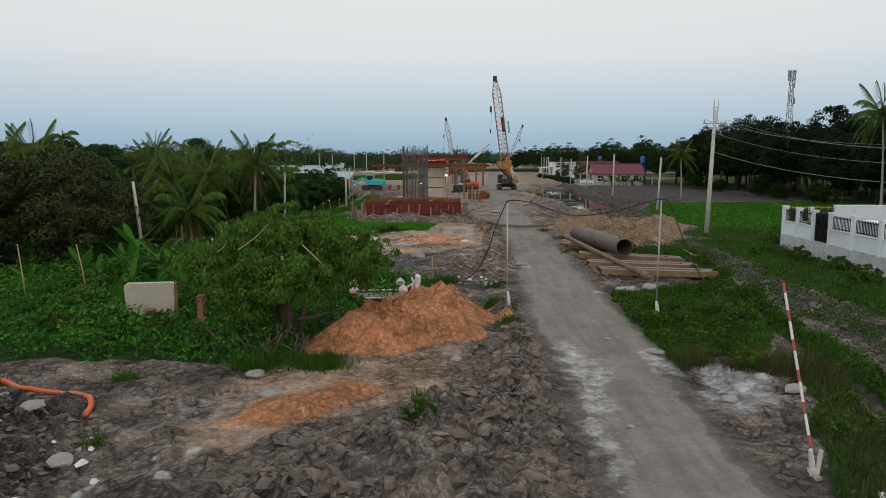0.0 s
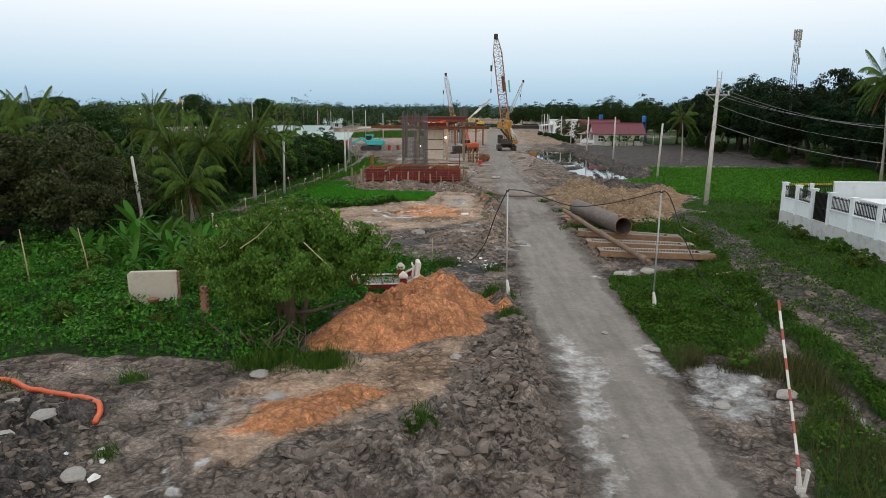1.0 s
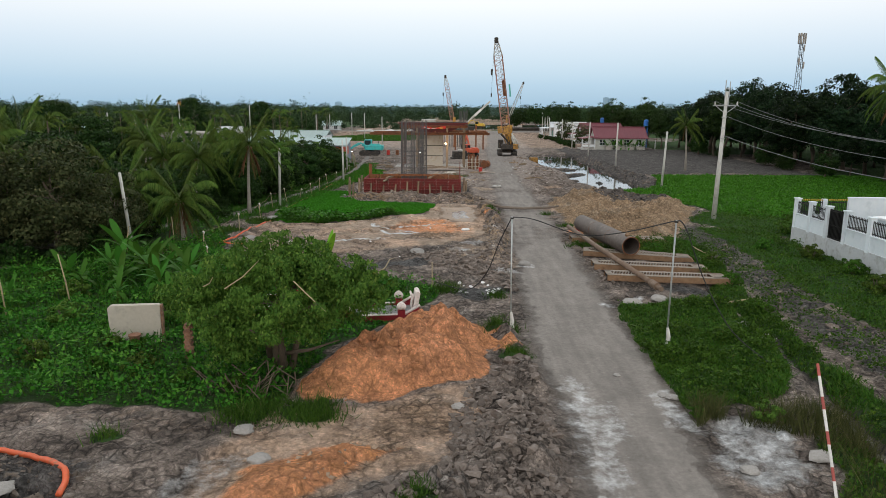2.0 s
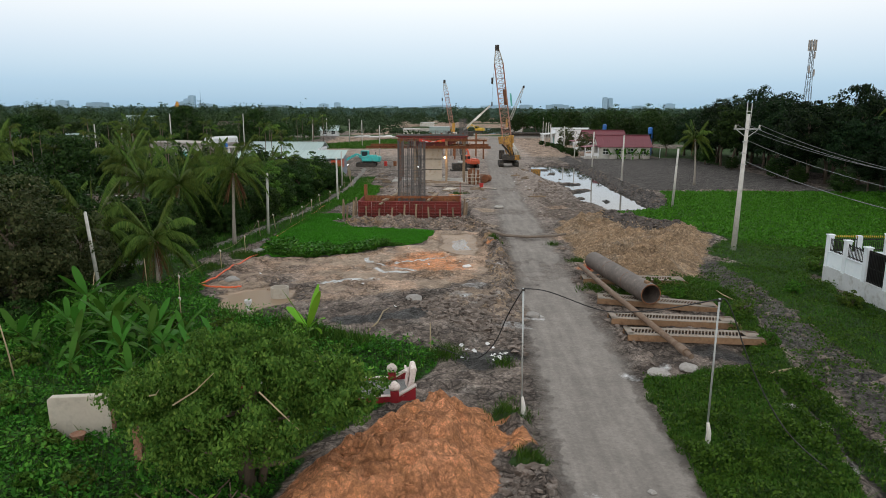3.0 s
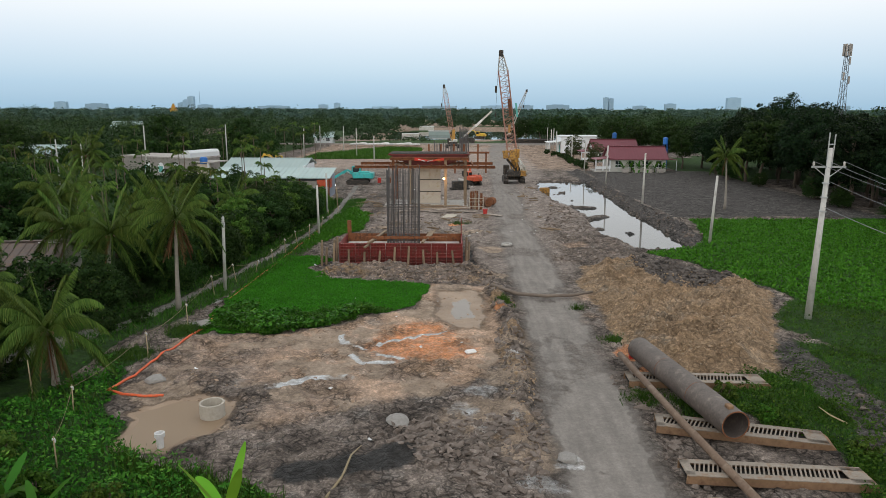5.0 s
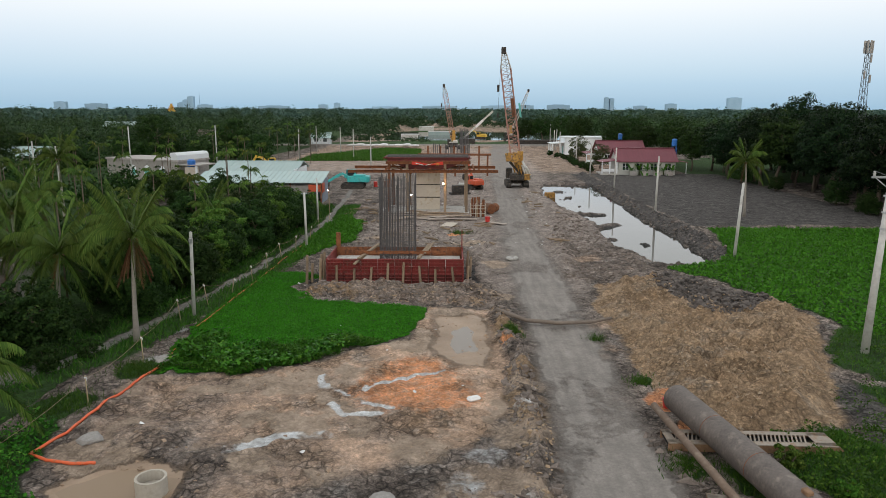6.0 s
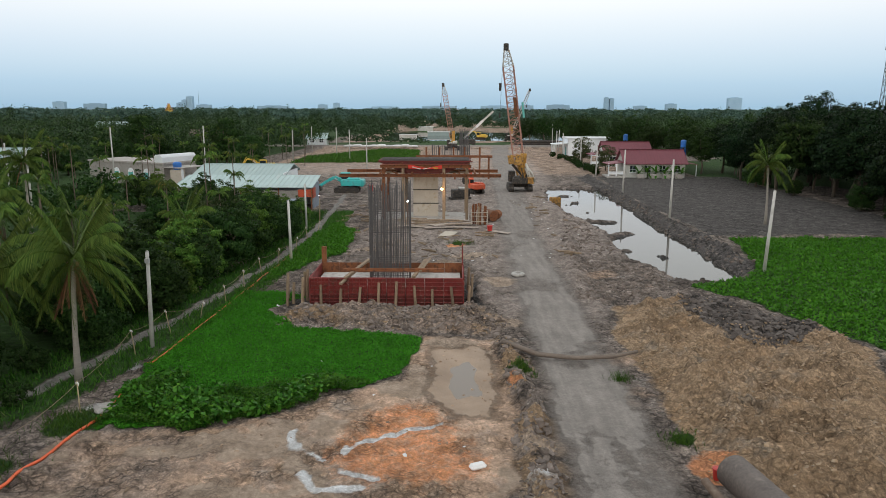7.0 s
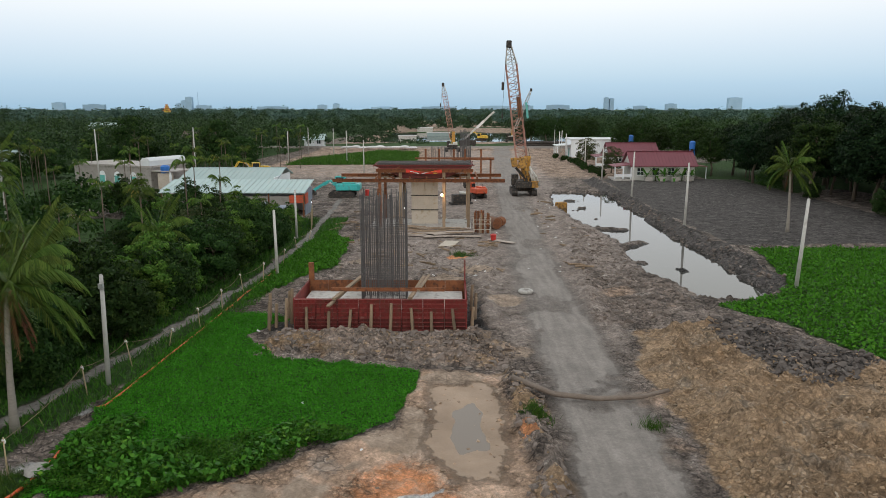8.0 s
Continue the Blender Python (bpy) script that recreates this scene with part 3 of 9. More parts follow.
POND = water_material("still_pond", (0.05, 0.05, 0.045), 0.03, 0.02)
PUDDLE = water_material("muddy_puddle", (0.155, 0.122, 0.092), 0.16, 0.02)
BASIN_WATER = water_material("silty_basin", (0.27, 0.195, 0.130), 0.35, 0.01)
BASIN_WATER.node_tree.nodes["Principled BSDF"].inputs["Specular IOR Level"].default_value = 0.25
DITCH_WATER = water_material("ditch_water", (0.13, 0.12, 0.11), 0.06, 0.03)
LEAF_WOOD = foliage("wood_leaf", (0.010, 0.027, 0.007), (0.032, 0.066, 0.014), (0.075, 0.115, 0.028), thin=0.06)
LEAF_BROAD = foliage("broad_crown_leaf", (0.016, 0.040, 0.012), (0.046, 0.082, 0.024), (0.075, 0.115, 0.035), thin=0.06)
LEAF_DARK = foliage("dark_wood_leaf", (0.004, 0.013, 0.006), (0.017, 0.038, 0.012), (0.045, 0.070, 0.022), thin=0.04)
LEAF_DRY = foliage("dry_vine_leaf", (0.026, 0.042, 0.014), (0.072, 0.082, 0.034), (0.16, 0.155, 0.072), thin=0.06)
LEAF_TREE = foliage("tree_leaf", (0.036, 0.088, 0.014), (0.108, 0.188, 0.030), (0.18, 0.24, 0.05), thin=0.15)
LEAF_PALM = foliage("palm_leaf", (0.038, 0.078, 0.014), (0.110, 0.165, 0.030), (0.19, 0.20, 0.05), rough=0.5, thin=0.14)
LEAF_ARECA = foliage("areca_leaf", (0.035, 0.075, 0.014), (0.095, 0.150, 0.028), (0.26, 0.22, 0.05), rough=0.4)
DEAD_FROND = foliage("dead_frond", (0.13, 0.065, 0.036), (0.23, 0.12, 0.066))
LEAF_BANANA = foliage("banana_leaf", (0.026, 0.090, 0.014), (0.075, 0.205, 0.025), rough=0.4, thin=0.3)
LEAF_BRIGHT = foliage("young_banana_leaf", (0.13, 0.34, 0.03), (0.22, 0.46, 0.04), rough=0.4, thin=0.4)
LEAF_VINE = foliage("ground_vine_leaf", (0.016, 0.058, 0.007), (0.056, 0.165, 0.016), (0.11, 0.235, 0.030), thin=0.1)
MEADOW_LEAF = foliage("meadow_weed_leaf", (0.026, 0.080, 0.010), (0.090, 0.205, 0.024), (0.17, 0.29, 0.045), thin=0.2)
WEED = foliage("weed_leaf", (0.024, 0.078, 0.010), (0.078, 0.185, 0.022), (0.14, 0.25, 0.035), thin=0.25)
GRASS = foliage("verge_grass", (0.026, 0.074, 0.011), (0.075, 0.160, 0.022), (0.15, 0.16, 0.06), thin=0.2)
STRAW_GRASS = foliage("half_dry_grass", (0.045, 0.062, 0.020), (0.115, 0.125, 0.045), (0.22, 0.20, 0.10), thin=0.2)
RICE = foliage("seedling_green", (0.034, 0.165, 0.012), (0.068, 0.290, 0.020), (0.09, 0.30, 0.03), thin=0.25)
PADDY_LEAF = foliage("paddy_leaf", (0.036, 0.165, 0.014), (0.072, 0.285, 0.024), (0.11, 0.31, 0.03), thin=0.15)
TARO = foliage("taro_leaf", (0.018, 0.072, 0.008), (0.060, 0.175, 0.017), (0.13, 0.25, 0.03), rough=0.4, thin=0.12)
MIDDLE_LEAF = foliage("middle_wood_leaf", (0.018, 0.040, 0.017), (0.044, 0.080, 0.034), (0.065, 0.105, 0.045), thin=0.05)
# aerial haze is put into this leaf colour: paler, bluer green
HAZED_LEAF = foliage("hazed_far_leaf", (0.046, 0.086, 0.070), (0.072, 0.124, 0.098), (0.088, 0.142, 0.110), thin=0.05)
CLOD = surface("soil_clods", (0.090, 0.072, 0.061), (0.255, 0.208, 0.178), 0.95, 0.4, bump=0.8, fine=10, spots=((0.30, 0.265, 0.24), 0.2), island=0.28)
CLOD_SPOIL = surface("spoil_clods", (0.215, 0.145, 0.086), (0.37, 0.270, 0.175), 0.95, 1.2, bump=0.6, fine=10, spots=((0.29, 0.26, 0.215), 0.3), island=0.25)
CLOD_SIDE = surface("side_clods", (0.080, 0.064, 0.052), (0.18, 0.145, 0.118), 0.95, 0.5, bump=0.8, fine=10, spots=((0.25, 0.225, 0.20), 0.25), island=0.35)
CLOD_DARK = surface("dark_clods", (0.075, 0.064, 0.058), (0.145, 0.125, 0.112), 0.95, 0.4, bump=0.8, fine=10, island=0.3)
CLOD_TAN = surface("clay_clods", (0.27, 0.190, 0.128), (0.46, 0.335, 0.24), 0.95, 0.6, bump=0.6, fine=10, island=0.35)
CLOD_ORANGE = surface("orange_clods", (0.46, 0.212, 0.092), (0.64, 0.295, 0.155), 0.95, 0.6, bump=0.6, fine=10, island=0.15)
STONE = surface("pale_stone", (0.24, 0.225, 0.21), (0.38, 0.365, 0.345), 0.9, 0.3, bump=0.4)


# ---- the ground: one sheet to the horizon ----
ROAD_Y = [0, 15, 22, 29, 39, 48, 56, 68, 87, 108, 130, 150, 210, 246]
ROAD_X = [4.7, 4.75, 5.0, 5.25, 5.45, 5.85, 6.0, 6.3, 6.3, 7.2, 8.4, 9.4, 12.6, 14.5]
MEADOW = [(-60, 26), (-30, 22.9), (-14, 22.6), (-9, 22.8), (-6.5, 22.2), (-4.7, 22.5), (-4.6, 27.5), (-3.2, 29.5), (-1.0, 34.0), (-0.2, 36.2),
          (-2.6, 38.3), (-5, 39.2), (-8, 40.5), (-11, 42), (-14, 46), (-15.5, 51), (-18.5, 47), (-24, 38.5), (-60, 33)]
VERGE = [(7.0, 22.8), (7.0, 27), (7.4, 33.6), (9.5, 34.2), (12.2, 35.2), (12.8, 31), (11.8, 27), (10.6, 23.8), (9, 22.8)]
VERGE_NEAR = [(7.2, 8), (7.5, 14.5), (8.4, 16.6), (9.3, 18.6), (10.2, 21.5), (10.9, 20.5), (10.4, 16.5), (10.3, 8)]
WEEDS_DITCH = [(12.6, 35), (13.8, 43), (11.5, 46), (12, 50), (14.8, 50.3), (16.2, 49), (14.8, 40), (14.0, 33), (13.2, 26), (12.6, 14), (11.3, 14), (11.9, 24), (13.0, 30)]
WEEDS_WALL = [(18.3, 55), (22.4, 52), (22.5, 30), (19, 10), (15.0, 10), (16.8, 28), (17.4, 38), (18.2, 48)]
WEEDS_POLE = [(18.5, 57), (20, 60.5), (22, 63), (30, 62), (34, 52), (24, 50.6), (20.5, 52.5)]
SOIL_STRIP = [(13.6, 20), (14.2, 32), (15.2, 44), (16.4, 54), (18.6, 54), (18.0, 44), (17.0, 32), (16.6, 20)]
PADDY = [(16.6, 77.8), (19, 74.5), (21.8, 66), (22.6, 62.5), (34, 56), (52, 50), (54, 96.5), (26.5, 96.2), (24.2, 84), (21.8, 80.6)]
BED = [(-13.6, 55.4), (-14.3, 60), (-14.4, 68), (-13.9, 76), (-9.6, 75.6), (-11, 71.6), (-8.4, 68.4), (-5, 67.8), (-1.6, 66.8), (-1.5, 64.3), (-2.2, 61.7),
       (-3.7, 59.6), (-5.2, 59.2), (-7.7, 56.8), (-10, 55.8)]
STRIP = [(-12.9, 78), (-10.8, 85), (-8.8, 89), (-9.2, 98.5), (-12.4, 104), (-13.2, 95), (-13.4, 84)]
CLAY = [(-14.5, 47.5), (-11, 44.2), (-8, 43.6), (-4, 46.2), (0.6, 48.6), (2.6, 52), (2.7, 60), (2.4, 66), (-1.6, 67), (-2, 61), (-4, 59), (-8, 56), (-14, 55)]
ORANGE_FLAT = [(-5.0, 53), (-3.4, 57.6), (-1.4, 58.8), (0.6, 56.6), (1.9, 53.2), (0.4, 51.2), (-2.6, 51.4)]
MOUND = [(-4.6, 23.6), (-4.4, 26.4), (-2.9, 29.0), (-0.8, 30.8), (1.3, 31.0), (1.7, 28.6), (1.0, 25.2), (-1.6, 23.2), (-3.6, 22.9)]
MUD_FLAT = [(-6.0, 16.6), (-6.2, 20.0), (-5.2, 22.2), (-1.5, 23.2), (0.9, 24.6), (1.2, 22.2), (0.2, 20.2), (-1.6, 18.6), (-3.6, 17.6), (-4.4, 15.9), (-5.4, 15.4)]
YELLOW_HEAP = [(-5.6, 17.4), (-4.4, 19.6), (-2.6, 20.6), (-1.2, 20.2), (-2.2, 18.8), (-4.2, 17.4)]
TAN_BANK = [(-30, 21.8), (-30, 23), (-9, 22.8), (-5.5, 22), (-6.6, 20.6), (-11, 21.4)]
RUBBLE = [(-4.2, 13), (-3.4, 16.4), (-1.2, 18.4), (0.4, 20), (1.0, 24), (1.6, 27), (2.7, 26), (2.9, 22), (2.9, 17), (2.9, 10), (-3.8, 10)]
RUBBLE_LEFT = [(-16, 20.6), (-8.8, 19.4), (-8.0, 16), (-7.2, 13.4), (-7.2, 10), (-16, 10)]
BROWN = [(9.0, 58), (8.9, 52.4), (11.6, 49.8), (15.3, 50.9), (18.6, 57.5), (21.4, 65), (17.8, 74.4), (10.4, 73), (9.0, 68)]
BROWN_CLODS = [(13.5, 69.4), (14.4, 72.4), (17.2, 72.8), (19.4, 69.4), (19.0, 66.0), (16.0, 63.8), (14.2, 65.8)]
PONDS = [(14.8, 139.6), (22.6, 138.2), (22.2, 118.3), (21.7, 101.7), (21.8, 86), (21.6, 81.4), (18.6, 79.6), (16.6, 81), (14.9, 89.4), (15.8, 101.6), (13.6, 113.9), (13.4, 128)]
PLOT = [(25.2, 97.5), (24.8, 130), (26.2, 157), (49, 157), (50, 97.5)]
PUDDLES = [(-1.0, 65.0), (2.0, 65.0), (2.3, 60.8), (1.9, 57.0), (0.2, 56.8), (-0.9, 59.2)]
BASIN = [(-13.0, 45.6), (-12.5, 42.8), (-10.2, 42.4), (-8.7, 44.2), (-8.9, 46.8), (-10.9, 47.7)]
WATER_A = [(0.0, 62.4), (0.9, 63.2), (1.3, 61.6), (1.2, 59.4), (0.6, 58.6), (0.1, 60.2)]
WATER_B = [(-12.4, 45.4), (-12.1, 43.3), (-10.4, 42.9), (-9.1, 44.3), (-9.2, 46.3), (-10.9, 47.2)]
DRY_PUDDLE = [(-6.9, 17.6), (-6.6, 19.4), (-5.6, 20.3), (-4.6, 20.2), (-4.9, 18.6), (-5.8, 17.4)]
PIT = [(-10.2, 72.8), (-10.0, 78.6), (1.9, 78.6), (2.1, 72.8)]
BERM = [(-10.2, 68.6), (-9.8, 72.4), (1.8, 72.6), (3.4, 70), (2.6, 66.8), (-1, 67.6), (-5, 68.2), (-8.2, 69)]
RIVER = [(-26, 296), (-30, 395), (60, 395), (60, 300)]
MARL = [(2.6, 14), (2.8, 18), (2.8, 23.5), (3.6, 26.0), (5.0, 25.4), (5.5, 22.4), (4.8, 18.5), (3.8, 14)]
MARL_SIDE = [(6.7, 20.0), (7.4, 22.2), (9.2, 22.3), (10.0, 21.6), (9.2, 19.4), (8.0, 17.8), (7.0, 18.4)]
GREEN_BANK = [(-36, 186), (-36, 206), (-20, 238), (-9, 232), (-8, 200), (-14, 188)]
STREAKS = [[(-8.2, 47.9), (-6.4, 49.2), (-4.6, 49.8)], [(-6.0, 55.4), (-5.6, 53.8), (-4.4, 53.0), (-2.5, 52.2)], [(-3.6, 53.8), (-2.6, 55.2), (-1.3, 56.0), (-0.2, 56.4)],
           [(-5.2, 52.2), (-4.0, 51.6), (-3.0, 51.7)], [(-7.0, 13.6), (-5.6, 15.2), (-5.2, 16.3)], [(-6.2, 15.6), (-5.4, 14.6)]]
DITCH = [(10.9, 10), (11.0, 17.6), (11.3, 20.3), (12.0, 24.5), (12.7, 29), (13.0, 34), (12.9, 37.5)]
MUCK = [[(-5.2, 41.2), (-2.8, 41.8), (-1.8, 42.6)], [(0.9, 35.6), (2.2, 36.4)], [(12.4, 36.4), (11.0, 37.0)]]
LANE = [(-70, 40), (-30, 42), (-23, 49), (-18, 59), (-16.4, 67), (-15.0, 76), (-13.9, 87), (-13.5, 100), (-14, 112), (-15, 128)]


def lumps(x, y, size, seed):
    """Rounded lumps of uneven size, 0 to 1, one to a cell of that size."""
    out = np.zeros(np.shape(x))
    xi, yi = np.floor(x / size), np.floor(y / size)
    for i in (-1, 0, 1):
        for j in (-1, 0, 1):
            cx, cy = xi + i, yi + j
            a, b, c = (lattice_noise(cx, cy, seed * 31 + k) for k in (1, 2, 3))
            d2 = ((x / size - cx - a) ** 2 + (y / size - cy - b) ** 2) / (0.25 + 0.45 * c) ** 2
            out = np.maximum(out, (0.35 + 0.65 * c) * np.clip(1 - d2, 0, 1) ** 0.6)
    return out


def plan(x, y):
    """Height and soil masks of the ground at places of the plan."""
    x, y = np.asarray(x, float), np.asarray(y, float)
    wx = x + 0.55 * fbm(x, y, 1.6, 3, 11)
    wy = y + 0.55 * fbm(x, y, 1.6, 3, 23)

    def area(poly, soft=0.35):
        return step(-soft, soft, inside(wx, wy, poly))

    def line(pts, width, soft=0.25):
        return 1 - step(width - soft, width + soft, along(wx, wy, pts))

    near = 1 - step(120, 260, np.hypot(x, y))
    lump = fbm(x, y, 2.2, 4, 3)
    knob = fbm(x, y, 0.7, 4, 5)
    ridged = 1 - np.abs(fbm(x, y, 0.9, 4, 9))
    road_d = np.abs(x - np.interp(y, ROAD_Y, ROAD_X)) + 0.42 * fbm(x, y, 3.0, 5, 41) + 0.25 * fbm(x, y, 9.0, 2, 43)
    half = np.interp(y, [0, 18, 28, 45, 90, 150, 250], [1.6, 1.65, 1.85, 1.8, 1.75, 2.2, 2.6])
    road = (1 - step(half - 0.75, half + 0.95, road_d)) * (y < 246)
    cross = 1 - step(2.2, 3.2, np.abs(y - 246 + 0.02 * x))
    road = road * (1 - 0.35 * step(-0.1, 0.4, fbm(x, y * 0.45, 2.2, 4, 47)) * step(30, 60, y))
    road = np.maximum(road, cross * 0.9)
    meadow, verge = area(MEADOW), np.maximum(area(VERGE), area(VERGE_NEAR))
    weeds = np.maximum(np.maximum(area(WEEDS_DITCH), area(WEEDS_WALL, 0.6)), area(WEEDS_POLE, 0.8))
    paddy, bed, strip = area(PADDY, 0.5), area(BED), area(STRIP, 0.6)
    clay, mound, mudflat = area(CLAY, 0.5), area(MOUND, 0.3), area(MUD_FLAT, 0.4)
    pond, plot = step(-0.5, 0.5, inside(wx + 0.9 * knob, wy + 1.6 * knob, PONDS)), area(PLOT, 0.6)
    mounds_in = np.clip(inside(wx, wy, MOUND), 0, None)
    brown_in = np.clip(inside(wx, wy, BROWN), 0, None)
    rub_in = np.clip(inside(wx, wy, RUBBLE), 0, None)
    rub_left = np.clip(inside(wx, wy, RUBBLE_LEFT), 0, None)
    berm_in = np.clip(inside(wx, wy, BERM), 0, None)
    soft_ground = np.maximum(np.maximum(np.maximum(meadow, paddy), np.maximum(bed, plot)), np.maximum(road, mudflat * 0.8))
    big, small = lumps(x, y, 0.62, 1), lumps(x, y, 0.33, 2)
    h = near * (0.10 * lump + (0.16 * (ridged - 0.6) + 0.10 * knob + 0.10 * big * np.clip(lump + 0.4, 0, 1) + 0.06 * small) * (1 - 0.88 * soft_ground))
    h += 0.95 * step(0, 1.3, mounds_in) * (0.78 + 0.22 * lump + 0.34 * knob + 0.22 * big + 0.14 * small)
    h += 0.85 * step(0, 2.2, brown_in) * (0.75 + 0.42 * lump + 0.32 * knob + 0.26 * big + 0.16 * small)
    h += 0.40 * step(0, 1.3, rub_in) * (0.7 + 0.6 * lump + 0.6 * (ridged - 0.6) + 0.6 * big + 0.35 * small)
    h += 0.38 * step(0, 1.6, rub_left) * (0.6 + 0.6 * lump + 0.6 * (ridged - 0.6) + 0.6 * big + 0.35 * small)
    h += 0.45 * step(0, 1.2, berm_in) * (0.8 + 0.5 * lump + 0.4 * knob + 0.4 * big)
    h += 0.30 * step(0, 0.9, np.clip(inside(wx, wy, YELLOW_HEAP), 0, None)) * (1 + 0.5 * knob)
    for pts, width, high in (([(2.4, 44), (3.3, 50), (3.2, 58), (3.0, 66)], 0.75, 0.45), ([(8.2, 75), (9.6, 84), (11, 96), (12.6, 112)], 1.3, 0.4),
                             ([(23.4, 83), (23.4, 104), (23.9, 130), (24.3, 156)], 0.9, 0.5), ([(2.6, 24), (2.3, 28), (2.1, 31)], 0.6, 0.35),
                             ([(1.6, 75), (3.0, 88), (3.0, 96)], 0.9, 0.22), ([(-14.2, 50), (-13.0, 55), (-14.2, 62)], 0.6, 0.2),
                             ([(7.5, 35.5), (7.3, 44), (7.9, 50)], 0.5, 0.18), ([(25, 97), (38, 97.2), (52, 97)], 0.5, 0.2)):
        h += high * (1 - step(0, width, along(wx, wy, pts))) * (1 + 0.6 * knob)
    islands = 1 - step(0.5, 1.6, np.minimum(along(wx, wy, [(14.6, 97.5), (16.6, 99.0), (17.6, 100.4)]), along(wx, wy, [(15.6, 108), (17.4, 107.4)])))
    islands = np.maximum(islands, step(0.22, 0.42, fbm(x, y * 0.7, 3.2, 5, 31)) * (1 - step(17.5, 19.5, x)))
    h = h * (1 - pond) + pond * (-0.62 + 0.52 * islands + 0.16 * np.clip(knob + lump, -0.6, 1))
    h -= 0.35 * line(DITCH, 0.35, 0.45)
    h -= 0.30 * area(PIT, 0.3) + 0.0 + 0.08 * area(DRY_PUDDLE, 0.3)
    wet = np.maximum(area(PUDDLES, 0.9), area(BASIN, 0.6))
    h = h * (1 - wet) + wet * (0.02 * lump - np.where(x > -5, 0.10 * area(WATER_A, 0.6), 0.12 * area(WATER_B, 0.5)))
    for pts in STREAKS[:4]:
        h -= 0.05 * line(pts, 0.25, 0.3)
    ruts = np.abs(np.abs(x - np.interp(y, ROAD_Y, ROAD_X)) - 0.75)
    h = h * (1 - 0.75 * road) - 0.03 * road * (1 - step(0.1, 0.35, ruts))
    river = area(RIVER, 2.0)
    h = h * (1 - river) - 1.2 * river + 0.9 * cross * (np.abs(x) < 400)
    lane = np.where(y < 57, line(LANE, 0.8, 0.3), line(LANE, 0.34, 0.25))
    h = h * (1 - lane) + lane * 0.06
    far = step(150, 220, y) + step(26, 50, np.abs(x)) * (1 - plot) * (1 - paddy)
    patch = fbm(x, y, 30, 3, 77)
    turf = np.clip(meadow + verge + weeds + paddy + bed + strip + area(GREEN_BANK, 2.0), 0, 1)
    for px, py, pr in ((-5.6, 22.6, 1.0), (-3.8, 22.4, 0.8), (2.1, 30.2, 0.7), (2.4, 27.2, 0.6), (-13.2, 19.2, 1.3), (-14.5, 17.2, 1.2), (3.4, 61.5, 0.7), (-9.0, 20.6, 0.5),
                       (-0.6, 17.0, 0.45), (8.3, 47.4, 0.9), (8.6, 55, 0.6), (7.9, 61, 0.5), (1.0, 93, 1.0), (-14.6, 56, 1.2), (-16, 52, 1.5), (10.2, 46.5, 1.2)):
        turf = np.maximum(turf, 1 - step(pr * 0.6, pr * 1.1, np.hypot(wx - px, wy - py)))
    turf = np.maximum(turf, np.clip(far, 0, 1) * step(-0.35, 0.05, patch + 0.4 * (np.abs(x) > 60) - 0.3 * (np.abs(x) < 45)))
    turf = np.where((np.abs(x) < 45) & (y > 110) & (y < 262), np.maximum(0.15 * turf, area(GREEN_BANK, 2.0)), turf)
    turf = np.maximum(turf, (1 - step(1.8, 3.0, along(wx, wy, LANE))) * (y > 48) * (y < 112) * 0.75)
    turf = np.maximum(turf, (1 - step(0.6, 1.4, along(wx, wy, [(-13.2, 80), (-12.4, 95), (-12.6, 112)]))))
    turf = np.maximum(turf, (x < -17.5) * (y > 40) * ((y < 112) | (x < -46)) * step(0, 1.0, along(wx, wy, LANE) - 1.2) * 0.8)
    turf = turf * (1 - road) * (1 - pond) * (1 - lane)
    orange = np.clip(mound * 1.0 + 0.6 * area(ORANGE_FLAT, 1.2) + 0.75 * area(YELLOW_HEAP, 0.4), 0, 1)
    for px, py, pr in ((2.2, 28.4, 0.6), (9.3, 52.9, 1.1), (3.0, 60, 0.5), (9.4, 50.4, 0.7), (1.8, 29.8, 0.4), (0.4, 92, 0.9)):
        orange = np.maximum(orange, 0.9 * (1 - step(pr * 0.5, pr * 1.2, np.hypot(wx - px, wy - py))))
    tan = np.clip(clay * np.clip(0.72 + 0.55 * fbm(x, y, 3.2, 4, 58) + 0.05 * (y - 50) - 0.28 * (1 - step(-11, -7, x)), 0.1, 1) + 0.75 * mudflat + 0.25 * area(TAN_BANK, 0.6) + 0.35 * area(BERM, 0.8), 0, 1) 
    tan = np.maximum(tan, 0.6 * (1 - step(1.5, 3.5, along(wx, wy, [(8.6, 60), (12, 80)]))) * step(-0.2, 0.3, lump))
    tan = np.maximum(tan, 0.55 * step(150, 165, y) * (np.abs(x) < 40))
    pale = np.clip(area(MARL, 1.1) * 0.46 + area([(6.1, 21.4), (6.2, 24.6), (7.0, 24.4), (6.9, 21.2)], 0.5) * 0.55 + area(MARL_SIDE, 0.8) * 0.58, 0, 1)
    # wet streaks: the sky mirrored in them is painted as blue-white colour
    for k, pts in enumerate(STREAKS):
        pale = np.maximum(pale, line(pts, 0.15 if k else 0.34, 0.16) * (0.45 + 0.55 * step(-0.25, 0.15, fbm(x, y, 0.9, 4, 97))))
    pale = np.maximum(pale, 0.44 * area(DRY_PUDDLE, 0.4))
